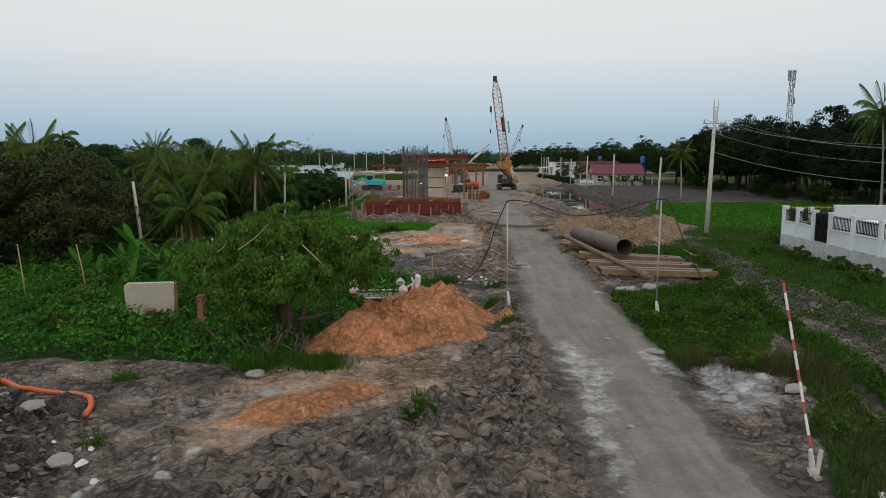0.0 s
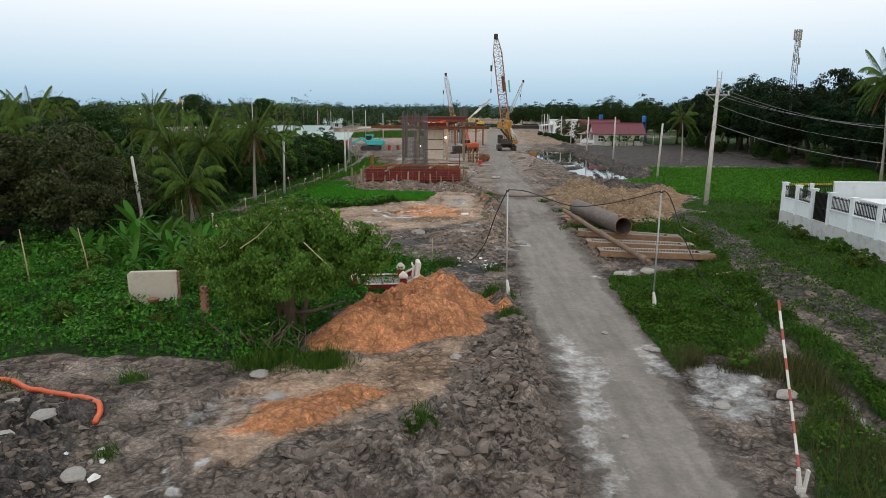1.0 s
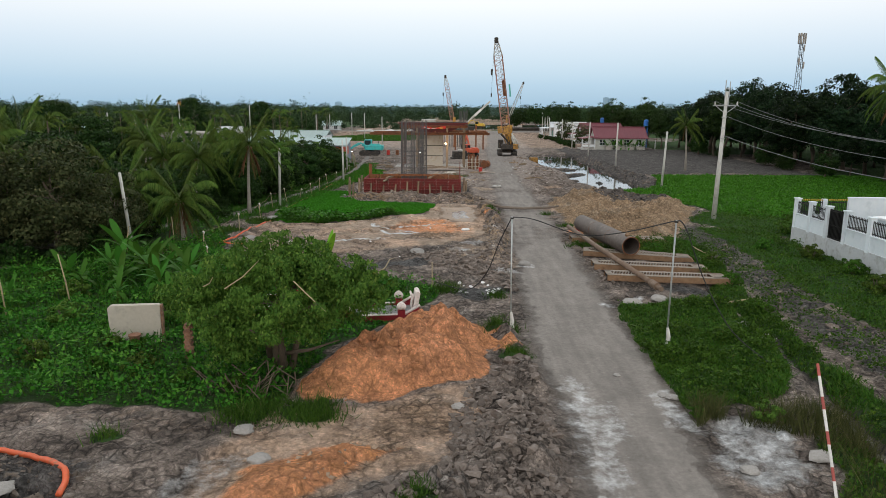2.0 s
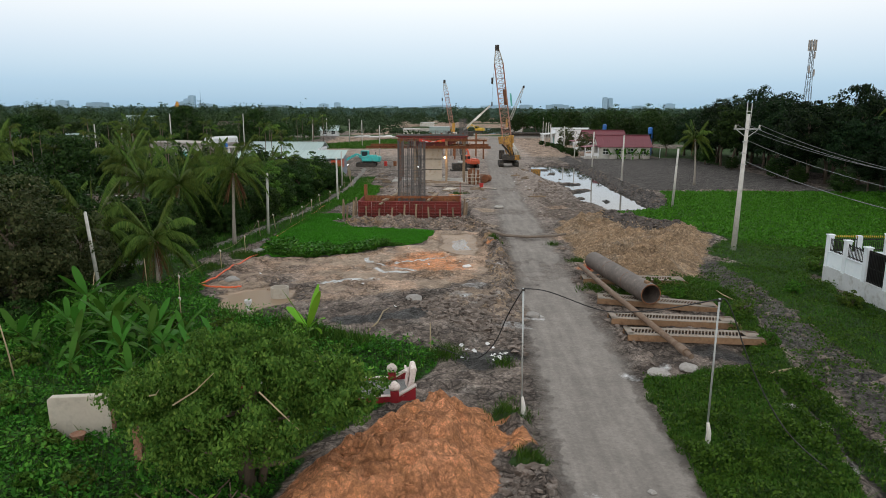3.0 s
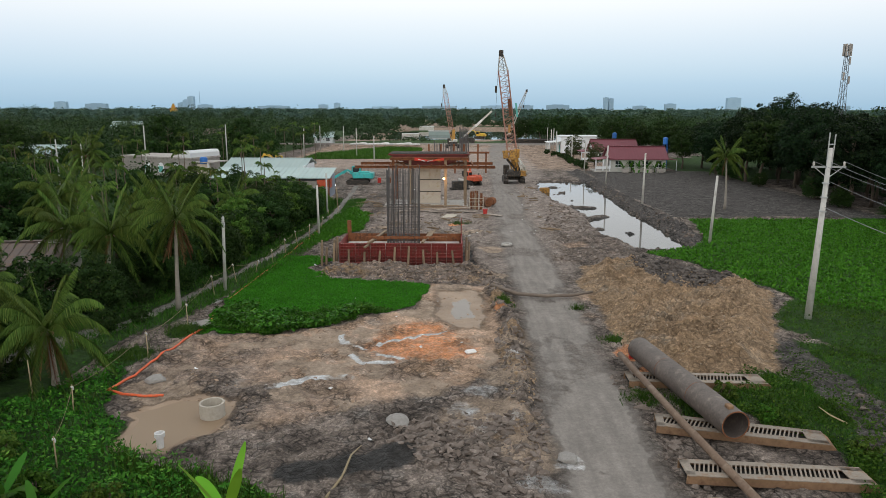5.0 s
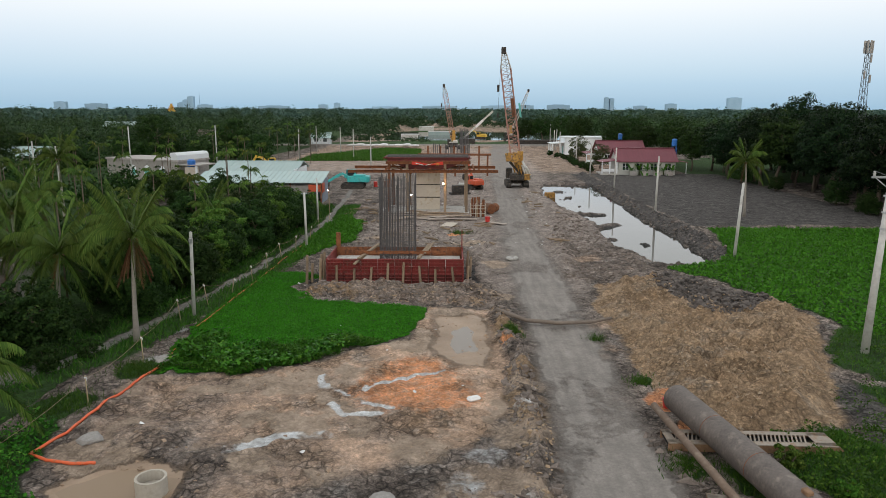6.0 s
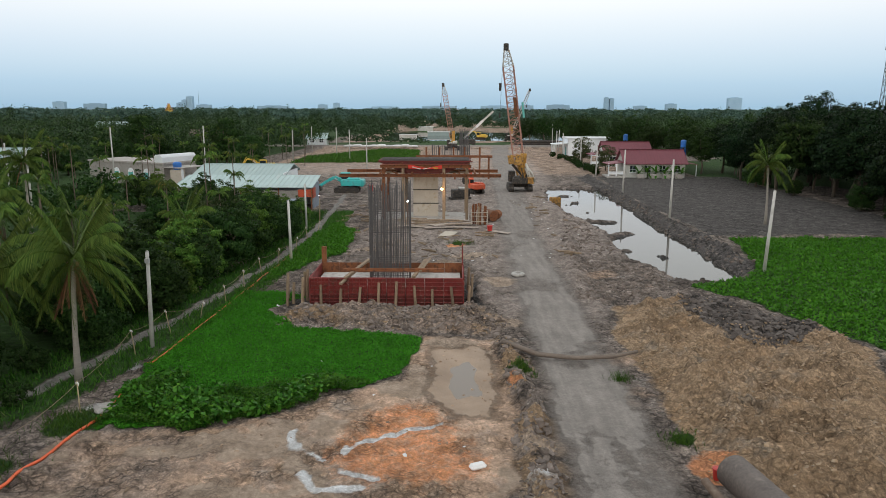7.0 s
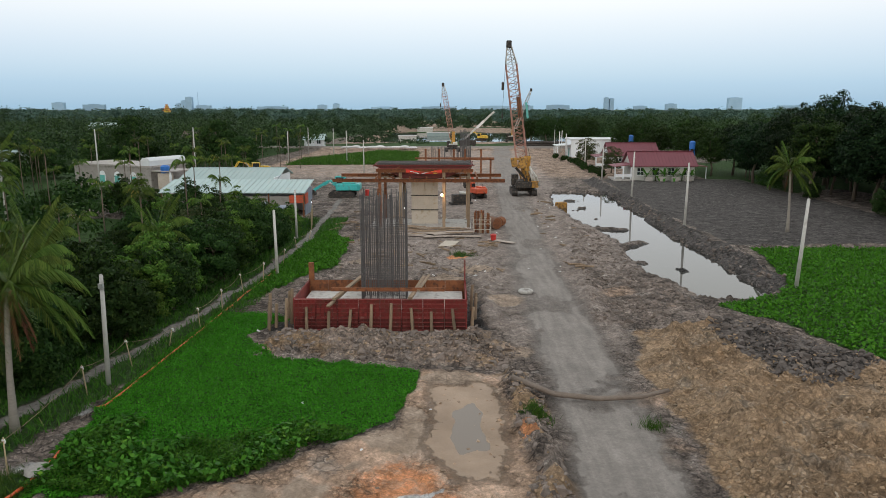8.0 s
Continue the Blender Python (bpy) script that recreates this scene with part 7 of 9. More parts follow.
def tomb(place, rz, label, full=True):
    ob = thing("tomb", place, label, "tomb", "tombs", rz=rz)
    part("gravel_bed", Geo().box((0, 0, 0.10), (2.7, 2.0, 0.24)), GRAVEL, ob, bevel=0.05)
    for y in (-1.0, 1.0):
        part("side_wall", Geo().box((-0.1, y, 0.15), (2.4, 0.16, 0.36)), TOMB_RED, ob, bevel=0.01)
        part("white_coping", Geo().box((-0.1, y, 0.36), (2.4, 0.18, 0.05)), TOMB_WHITE, ob, bevel=0.01)
        if full:
            part("wing_wall", Geo().prism([(0.85, 0.0), (1.5, 0.0), (1.5, 0.85), (0.85, 0.30)], y - 0.09, y + 0.09), TOMB_RED, ob)
            part("white_coping", Geo().beam((0.84, y, 0.34), (1.52, y, 0.90), 0.24, 0.07), TOMB_WHITE, ob)
    for x, y in ((-1.35, -1.0), (-1.35, 1.0), (0.75, -1.0), (0.75, 1.0)):
        p = part("corner_post", Geo().box((x, y, 0.32), (0.30, 0.30, 0.66)), TOMB_RED, ob, bevel=0.015)
        if full:
            g = Geo()
            lotus(g, x, y, 0.65, 1.25)
            part("lotus_finial", g, TOMB_WHITE, p, "white carved lotus bud", smooth=True)
    part("end_wall", Geo().box((-1.4, 0, 0.22), (0.16, 1.8, 0.45)), TOMB_RED, ob)
    if full:
        part("headstone", Geo().prism([(1.25, 0.2), (1.45, 0.2), (1.60, 1.45), (1.52, 1.55), (1.40, 1.50)], -0.42, 0.42), TOMB_WHITE, ob, "pale carved headstone", bevel=0.02)
        part("headstone_relief", Geo().box((1.26, 0, 0.85), (0.06, 0.55, 0.7), ry=7).box((1.22, 0, 1.3), (0.07, 0.7, 0.12), ry=7), TOMB_WHITE, ob, bevel=0.02)
    return ob


tomb((-2.85, 32.2, gz(-2.85, 32.2) + 0.05), 8, "maroon and white tomb with lotus finials and a headstone").scale = (1.0, 0.9, 0.68)
tomb((-7.4, 33.4, gz(-7.4, 33.4)), 12, "low overgrown maroon tomb with pale copings", False).scale = (1.0, 1.0, 0.7)
slab = thing("broken_wall_slab", (-11.75, 28.6, gz(-11.75, 28.6)), "upright broken slab of plastered wall in vines", "wall remnant", rz=6)
part("slab", Geo().prism([(-0.92, 0.4), (-0.6, 0.15), (-0.1, -0.1), (0.95, -0.2), (0.95, 1.42), (0.9, 1.48), (-0.85, 1.46), (-0.95, 1.36)], -0.12, 0.12), SLAB, slab, bevel=0.02)
brick_mesh = mesh_of("brick", Geo().box((0, 0, 0), (0.07, 0.2, 0.085)), BRICK, bevel=0.008)
for i in range(16):
    bk = part("brick", brick_mesh, None, slab)
    bk.location = (0.985, 0.01 * (i % 3), 0.02 + i * 0.093)
solo("flower_pot", Geo().lathe((0, 0, 0), [(0.12, 0), (0.2, 0.3), (0.23, 0.32), (0.23, 0.36), (0.15, 0.3)], 12), BRICK, (-11.4, 27.7, gz(-11.4, 27.7) + 0.2), "terracotta pot half hidden in vines", "pot")
pillar = thing("brick_pillar", (-9.0, 26.6, gz(-9.0, 26.6)), "ragged stump of a brick pillar", "pillar")
for k in range(15):
    for j in range(2):
        bk = part("brick", brick_mesh, None, pillar)
        bk.matrix_basis = pose((j - 0.5) * 0.13 + 0.012 * math.sin(k * 5), 0.008 * math.cos(k * 3), 0.05 + 0.09 * k, 0, 0, 90 * (k % 2)) @ Matrix.Diagonal((1.4, 1, 1, 1))
part("mortar_core", Geo().box((0, 0, 0.62), (0.16, 0.16, 1.25)), BRICK, pillar)

# concrete ring, stub pipe, stones
solo("concrete_ring", Geo().lathe((0, 0, 0), [(0.50, -0.2), (0.50, 0.66), (0.42, 0.66), (0.42, 0.3), (0.02, 0.3)], 22), SLAB, (-9.55, 45.6, gz(-9.55, 45.6)), "round concrete well ring standing in mud", "well ring")
solo("pipe_stub", Geo().lathe((0, 0, 0), [(0.13, -0.2), (0.13, 0.45), (0.19, 0.47), (0.19, 0.62), (0.14, 0.62), (0.1, 0.5)], 12), RAG, (-10.55, 42.9, gz(-10.55, 42.9)), "white plastic pipe stub upright in mud", "pipe stub")
log = thing("tree_log", (0, 0, 0), "long bare log lying across the track", "log")
part("stem", Geo().tube([(2.7, 64.6, gz(2.7, 64.6) + 0.2), (4.4, 63.6, 0.25), (6.2, 63.2, 0.22), (8.0, 63.3, 0.27), (9.3, 63.8, gz(9.3, 63.8) + 0.25)], [0.14, 0.125, 0.115, 0.105, 0.08], 9), LOG_BARK, log, smooth=True)
part("stub_branch", Geo().tube([(3.6, 64.0, 0.3), (3.5, 63.4, 0.5)], [0.06, 0.03], 6), BARK, log)
# stands for a square concrete block with a hole, shaped as a ring
tyre = Geo()
tyre.lathe((0, 0, 0), [(0.26, 0.0), (0.42, 0.0), (0.5, 0.07), (0.5, 0.17), (0.42, 0.24), (0.26, 0.24), (0.24, 0.2), (0.24, 0.05)], 20)
solo("worn_tyre", tyre, CONCRETE, (5.0, 80.9, gz(5.0, 80.9)), "grey concrete block with a hole, modelled as a round ring", "tyre", smooth=True)


# ---- houses across the plot ----
def gable_house(place, rz, lx, ly, eave, ridge, wall_mat, roof_mat, label, windows=3, porch=True, over=0.5):
    """A single-storey house; its ridge runs along x and its front faces -y."""
    ob = thing("house", place, label, "house", rz=rz)
    t = 0.2
    n = windows
    step_x = lx / n
    for i in range(n):
        x0 = -lx / 2 + i * step_x
        part("wall", Geo().box((x0 + step_x * 0.15, -ly / 2, eave / 2), (step_x * 0.3, t, eave)).box((x0 + step_x * 0.85, -ly / 2, eave / 2), (step_x * 0.3, t, eave))
             .box((x0 + step_x / 2, -ly / 2, 0.45), (step_x * 0.4, t, 0.9)).box((x0 + step_x / 2, -ly / 2, (eave + 2.1) / 2), (step_x * 0.4, t, eave - 2.1)), wall_mat, ob)
        w = part("window", Geo().box((x0 + step_x / 2, -ly / 2 - 0.02, 1.5), (step_x * 0.4, 0.08, 0.06)).box((x0 + step_x / 2, -ly / 2 - 0.02, 1.5), (0.06, 0.08, 1.2))
                 .box((x0 + step_x / 2, -ly / 2 - 0.05, 0.9), (step_x * 0.46, 0.2, 0.06)), HOUSE_WHITE, ob)
        part("pane", Geo().box((x0 + step_x / 2, -ly / 2 + 0.03, 1.5), (step_x * 0.4, 0.02, 1.2)), CAB_GLASS, w)
    part("wall", Geo().box((0, ly / 2, eave / 2), (lx, t, eave)), wall_mat, ob)
    for s in (-1, 1):
        part("gable_wall", Geo().add([(s * lx / 2 + dx, y, z) for dx in (-t / 2, t / 2) for y, z in ((-ly / 2, 0), (ly / 2, 0), (ly / 2, eave), (0, ridge - 0.1), (-ly / 2, eave))],
                                     [(4, 3, 2, 1, 0), (5, 6, 7, 8, 9)] + [(i, (i + 1) % 5, 5 + (i + 1) % 5, 5 + i) for i in range(5)]), wall_mat, ob)
        g = Geo()
        drop = (ridge - eave) / (ly / 2)
        yb = s * (ly / 2 + over)
        zb = eave - drop * over
        g.add([(-lx / 2 - over, yb, zb), (lx / 2 + over, yb, zb), (lx / 2 + over, 0, ridge), (-lx / 2 - over, 0, ridge), (-lx / 2 - over, yb, zb + 0.1), (lx / 2 + over, yb, zb + 0.1), (lx / 2 + over, 0, ridge + 0.1), (-lx / 2 - over, 0, ridge + 0.1)],
              [(3, 2, 1, 0), (4, 5, 6, 7), (0, 1, 5, 4), (1, 2, 6, 5), (2, 3, 7, 6), (3, 0, 4, 7)])
        k = int(lx / 0.5)
        roof = part("roof", g, roof_mat, ob)
        seam = mesh_of("seam", Geo().beam((0, yb, zb + 0.12), (0, 0, ridge + 0.12), 0.06, 0.05), roof_mat)
        for i in range(k + 1):
            part("seam", seam, None, roof).location.x = -lx / 2 - over + i * (lx + 2 * over) / k
    part("ridge_cap", Geo().box((0, 0, ridge + 0.14), (lx + 2 * over, 0.4, 0.06)), roof_mat, ob)
    if porch:
        part("porch_roof", Geo().box((-lx / 2 - 1.5, -ly * 0.15, eave - 0.15), (3.4, ly * 0.8, 0.1), ry=-7), roof_mat, ob)
        for x in (-lx / 2 - 3.0, -lx / 2 - 1.6, -lx / 2 - 0.3):
            part("porch_post", Geo().box((x, -ly / 2 - 0.1, eave / 2 - 0.1), (0.2, 0.2, eave - 0.2)), HOUSE_WHITE, ob)
        part("porch_rail", Geo().box((-lx / 2 - 1.6, -ly / 2 - 0.1, 0.85), (2.9, 0.12, 0.5)), HOUSE_WHITE, ob)
        part("porch_floor", Geo().box((-lx / 2 - 1.6, -ly * 0.15, 0.1), (3.2, ly * 0.8, 0.3)), CONCRETE, ob)
    return ob


h1 = gable_house((36.0, 158.0, 0), 0, 10.4, 6.0, 2.7, 4.7, HOUSE_GREY, ROOF_MAROON, "low pale house with a maroon sheet roof and white porch", 4)
part("side_lean_to", Geo().box((6.9, 1.0, 2.3), (2.8, 3.6, 0.08), ry=6), ROOF_MAROON, h1)
part("lean_to_post", Geo().box((8.1, -0.6, 1.1), (0.12, 0.12, 2.2)), HOUSE_WHITE, h1)
gable_house((37.0, 182.0, 0), 0, 9.4, 7.0, 2.8, 5.0, HOUSE_WHITE, ROOF_MAROON, "second white house under a bright maroon roof", 3)
for x in (33.2, 35.4, 37.6, 39.8):
    solo("masonry_planter", Geo().box((0, 0, 0.35), (1.3, 0.5, 0.7)).box((0, 0, 0.73), (1.2, 0.4, 0.06)), MASONRY, (x, 153.6, gz(x, 153.6)), "grey low masonry planter before the house", "planter", "porch planters", bevel=0.03)
ob = thing("white_building", (35.5, 216, 0), "long plain white flat-topped building", "building")
part("wall", Geo().box((0, 0, 2.1), (11.5, 9, 4.2)), HOUSE_WHITE, ob)
part("parapet", Geo().box((0, 0, 4.4), (11.8, 9.3, 0.4)), HOUSE_WHITE, ob)
part("porch_roof", Geo().box((-7.4, -1, 3.0), (4.0, 7, 0.15), ry=-5), HOUSE_WHITE, ob)
for y in (-4.2, -1.0, 2.0):
    part("porch_post", Geo().box((-9.0, y, 1.4), (0.25, 0.25, 2.9)), HOUSE_WHITE, ob)
part("door", Geo().box((-5.78, -1.5, 1.1), (0.05, 1.2, 2.2)), TEAL_SHUTTER, ob)
for x, y, z in ((39.6, 192, 0), (43.5, 163.5, 0)):
    ob = thing("water_tank", (x, y, z), "blue water tank on a slim stand", "water tank", "water tanks")
    part("tank", Geo().lathe((0, 0, 4.9), [(0.1, 0), (0.5, 0.03), (0.52, 0.3), (0.5, 0.34), (0.52, 0.7), (0.5, 0.74), (0.52, 1.1), (0.45, 1.3), (0.15, 1.4)], 16), TANK_BLUE, ob, smooth=False)
    for dx in (-0.35, 0.35):
        for dy in (-0.35, 0.35):
            part("leg", Geo().box((dx, dy, 2.45), (0.08, 0.08, 4.9)), TANK_BLUE, ob)


# ---- sheds and houses on the other side ----
def sheet_roof(parent, x0, x1, y0, y1, z0, z1, mat):
    """A sheet roof that rises from z0 at y0 to z1 at y1."""
    g = Geo()
    g.add([(x0, y0, z0), (x1, y0, z0), (x1, y1, z1), (x0, y1, z1), (x0, y0, z0 + 0.08), (x1, y0, z0 + 0.08), (x1, y1, z1 + 0.08), (x0, y1, z1 + 0.08)],
          [(3, 2, 1, 0), (4, 5, 6, 7), (0, 1, 5, 4), (1, 2, 6, 5), (2, 3, 7, 6), (3, 0, 4, 7)])
    n = int((x1 - x0) / 0.6)
    roof = part("roof", g, mat, parent)
    seam = mesh_of("seam", Geo().beam((0, y0, z0 + 0.1), (0, y1, z1 + 0.1), 0.07, 0.05), mat)
    for i in range(n + 1):
        part("seam", seam, None, roof).location.x = x0 + (x1 - x0) * i / n


shed = thing("site_shed", (0, 0, 0), "long site shed with pale green sheet-metal roofs", "shed")
sheet_roof(shed, -33.0, -16.4, 113.2, 118.6, 2.75, 3.7, ROOF_TEAL)
sheet_roof(shed, -33.0, -21.0, 118.8, 124.0, 3.4, 4.6, ROOF_TEAL)
sheet_roof(shed, -33.0, -21.0, 124.05, 128.0, 4.7, 3.6, ROOF_TEAL)
part("wall", Geo().box((-24.8, 118.7, 1.75), (16.0, 0.12, 3.5)), HOUSE_WHITE, shed)
part("wall", Geo().box((-21.1, 122.5, 2.0), (0.12, 8.0, 4.0)), HOUSE_WHITE, shed)
part("wall", Geo().box((-16.7, 116.6, 1.5), (0.12, 4.0, 3.0)), BLUE_TARP, shed, "patched blue and white tarpaulin side")
part("tarp", Geo().box((-16.6, 115.0, 2.0), (0.08, 1.6, 1.2)), RED_PAINT, shed, "orange-red tarpaulin")
part("tarp", Geo().box((-17.4, 113.4, 2.1), (1.6, 0.06, 0.9)), RED_PAINT, shed, "orange-red tarpaulin")
part("wall", Geo().box((-25.0, 113.6, 1.2), (14.6, 0.1, 2.4)), MASONRY, shed)
for x in (-16.6, -20.5, -25, -29, -32.6):
    part("post", Geo().box((x, 113.3, 1.4), (0.12, 0.12, 2.8)), RUST, shed)
ob = thing("green_net_fence", (0, 0, 0), "green netting fence round the site sheds", "fence")
for i in range(7):
    a, b = Vector((-14.0 - 0.22 * i, 104.5 + 1.2 * i, 0)), Vector((-14.0 - 0.22 * (i + 1), 104.5 + 1.2 * (i + 1), 0))
    part("net", Geo().beam(a + Vector((0, 0, 0.75)), b + Vector((0, 0, 0.75)), 0.03, 1.5), SHEET_GREEN, ob)
    part("post", Geo().tube([a, a + Vector((0, 0, 1.7))], 0.05, 6), BAMBOO, ob)
for i, (x, y, h) in enumerate(((-19.0, 108.5, 1.6), (-21.5, 109.5, 1.8))):
    low = thing("lean_to", (x, y, 0), "low lean-to with a blue-grey sheet cover", "shed")
    part("roof", Geo().box((0, 0, h), (2.8, 3.4, 0.08), rx=8), BLUE_TARP, low)
    for dx in (-1.2, 1.2):
        part("post", Geo().box((dx, -1.4, h / 2), (0.1, 0.1, h)), TIMBER, low)

mh = thing("masonry_house", (-51.0, 146, 0), "unplastered grey house with arched teal-shuttered windows", "house", rz=-24)
part("wall", Geo().box((0, 0, 1.7), (16.5, 7, 3.4)), MASONRY, mh)
part("parapet", Geo().box((0, 0, 3.5), (16.8, 7.3, 0.25)), MASONRY, mh)
part("gable", Geo().prism([(6.4, 3.4), (8.2, 3.4), (8.2, 4.4), (7.8, 4.8), (6.8, 4.8), (6.4, 4.4)], -3.6, 3.6), HOUSE_WHITE, mh)
for x in (-2.0, 1.2, 4.6):
    w = part("window", Geo().prism([(x - 0.65, 0.8), (x + 0.65, 0.8), (x + 0.65, 2.0), (x + 0.4, 2.45), (x, 2.6), (x - 0.4, 2.45), (x - 0.65, 2.0)], -3.58, -3.45), HOUSE_WHITE, mh)
    part("shutter", Geo().box((x - 0.27, -3.6, 1.4), (0.48, 0.05, 1.1)).box((x + 0.27, -3.6, 1.4), (0.48, 0.05, 1.1)), TEAL_SHUTTER, w)
part("porch_roof", Geo().box((10.2, -1.0, 2.9), (3.6, 5, 0.15)), MASONRY, mh)
part("porch_post", Geo().box((11.8, -3.2, 1.4), (0.25, 0.25, 2.8)), HOUSE_WHITE, mh)
ob = thing("water_tank", (-42.6, 139.2, 0), "blue water tank on an ochre brick stand", "water tank", "water tanks")
part("stand", Geo().box((0, 0, 1.3), (1.8, 1.4, 2.6)), PLY, ob)
part("tank", Geo().lathe((0, 0, 2.6), [(0.5, 0), (0.65, 0.05), (0.65, 0.45), (0.62, 0.5), (0.65, 0.55), (0.65, 1.0), (0.4, 1.2)], 14), TANK_BLUE, ob)
for place, rz, lx, ly, e, r, wm, rm, lab in (((-30.5, 66.5, 0), 8, 7, 5, 2.0, 2.9, MASONRY, ROOF_BROWN, "low brown-roofed hut among palms"), ((-27.5, 61.0, 0), 8, 5, 4, 1.5, 2.2, MASONRY, ROOF_BROWN, "small grey hut in the shade"),
                                             ((-88, 163, 0), 5, 16, 8, 3.0, 4.4, HOUSE_WHITE, ROOF_TEAL, "pale-roofed house among trees"), ((-66, 222, 0), 0, 9, 6, 4.0, 6.0, HOUSE_WHITE, ROOF_BROWN, "distant house above the palms"),
                                             ((-120, 280, 0), 0, 10, 6, 5, 7.0, HOUSE_WHITE, ROOF_TEAL, "distant pale house in the wood"), ((-44, 262, 0), 0, 6, 4, 2.4, 3.8, HOUSE_WHITE, ROOF_TEAL, "distant small white-roofed house among trees")):
    gable_house(place, rz, lx, ly, e, r, wm, rm, lab, 2, False)
part_of_roof = thing("skylight_sheet", (-27.9, 67.2, 2.75), "pale plastic roof sheet on the hut", "roof sheet", rz=8)
part("sheet", Geo().box((0, 0, 0), (1.4, 1.6, 0.05), rx=-18), RAG, part_of_roof)

# white sheeting along the crossing road, pipes, pagoda and skyline
rng = random.Random(3)
bank = thing("sheeted_bank", (0, 0, 0), "row of white plastic sheeted heaps along the far road", "sheeting")
for i in range(9):
    x = -31 + i * 2.4
    k = 0.9 + 0.35 * math.sin(i * 2.1)
    g = Geo().prism([(x - 1.7, 0.6), (x + 1.7, 0.6), (x + 1.5, 0.6 + 0.5 * k), (x + 0.3, 0.6 + 0.62 * k), (x - 1.3, 0.6 + 0.42 * k)], 241.2, 243.4)
    part("heap", g, BAG_WHITE, bank, bevel=0.25)
for i in range(9):
    y, z = 254 + (i % 5) * 0.9, 0.8 + 0.75 * (i // 5)
    solo("dark_pipe", Geo().tube([(20, y, z), (34, y, z)], 0.42, 12), MACHINE_BLACK, (0, 0, 0), "long dark pipe in a stack by the far road", "pipe", "stacked pipes")
for x, y, lx, h, mt in ((-18, 322, 7, 1.4, CRANE_WHITE), (-6, 352, 10, 1.6, ROOF_TEAL), (-14, 404, 8, 2.0, CRANE_WHITE), (36, 406, 7, 2.0, CRANE_WHITE)):
    ob = thing("river_barge" if 300 < y < 395 else "riverside_shed", (x, y, -0.4 if 300 < y < 395 else 0), "pale covered barge moored in the river" if 300 < y < 395 else "pale shed on the far river bank", "barge" if 300 < y < 395 else "shed")
    part("body", Geo().box((0, 0, h / 2), (lx, 5, h)), mt, ob, bevel=0.1)
    part("roof", Geo().box((0, 0, h + 0.15), (lx + 0.6, 5.6, 0.25)), BAG_WHITE, ob)
pg = thing("pagoda", (-292, 760, 0), "distant tiered yellow pagoda above the trees", "pagoda")
for k in range(4):
    part("tier", Geo().box((0, 0, 8.5 + 2 * k), (5.4 - 1.2 * k, 5.4 - 1.2 * k, 1.8)), YELLOW_PAINT, pg)
    part("roof", Geo().box((0, 0, 9.5 + 2 * k), (6.6 - 1.4 * k, 6.6 - 1.4 * k, 0.35)), RED_PAINT, pg)
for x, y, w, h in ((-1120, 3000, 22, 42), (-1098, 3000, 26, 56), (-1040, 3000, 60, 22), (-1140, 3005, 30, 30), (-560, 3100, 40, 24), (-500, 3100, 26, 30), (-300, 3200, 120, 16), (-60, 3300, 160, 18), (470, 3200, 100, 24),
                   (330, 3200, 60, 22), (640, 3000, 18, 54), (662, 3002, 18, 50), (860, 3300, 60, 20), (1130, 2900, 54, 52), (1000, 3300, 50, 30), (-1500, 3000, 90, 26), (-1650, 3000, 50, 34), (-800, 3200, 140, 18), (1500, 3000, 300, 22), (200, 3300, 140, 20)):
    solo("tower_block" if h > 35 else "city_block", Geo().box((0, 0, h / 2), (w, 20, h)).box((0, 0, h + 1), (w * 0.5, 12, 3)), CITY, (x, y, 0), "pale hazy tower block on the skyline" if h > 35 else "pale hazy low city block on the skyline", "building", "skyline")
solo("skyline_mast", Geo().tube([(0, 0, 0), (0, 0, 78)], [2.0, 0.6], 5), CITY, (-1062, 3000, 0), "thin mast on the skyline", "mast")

tower = thing("telecom_tower", (63.3, 136, 0), "steel lattice telecom tower with antenna panels", "tower")
part("lattice_lower", Geo().lattice((0, 0, 0), (0, 0, 14), 1.7, 0.8, 9, 0.05, 0.028), TOWER_STEEL, tower)
part("lattice_upper", Geo().lattice((0, 0, 14), (0, 0, 22.1), 0.8, 0.45, 9, 0.045, 0.025), TOWER_STEEL, tower)
for k, (dx, dy) in enumerate(((-0.62, 0), (0.62, 0), (0, -0.6), (0, 0.6), (-0.4, -0.5))):
    part("antenna", Geo().box((dx, dy, 21.3), (0.26, 0.14, 1.9)), MASONRY, tower, bevel=0.02)
for z, dx in ((17.2, -0.4), (16.6, 0.5), (19.6, 0.35)):
    part("antenna", Geo().box((dx, -0.4, z), (0.26, 0.18, 1.2)), MASONRY, tower, bevel=0.02)


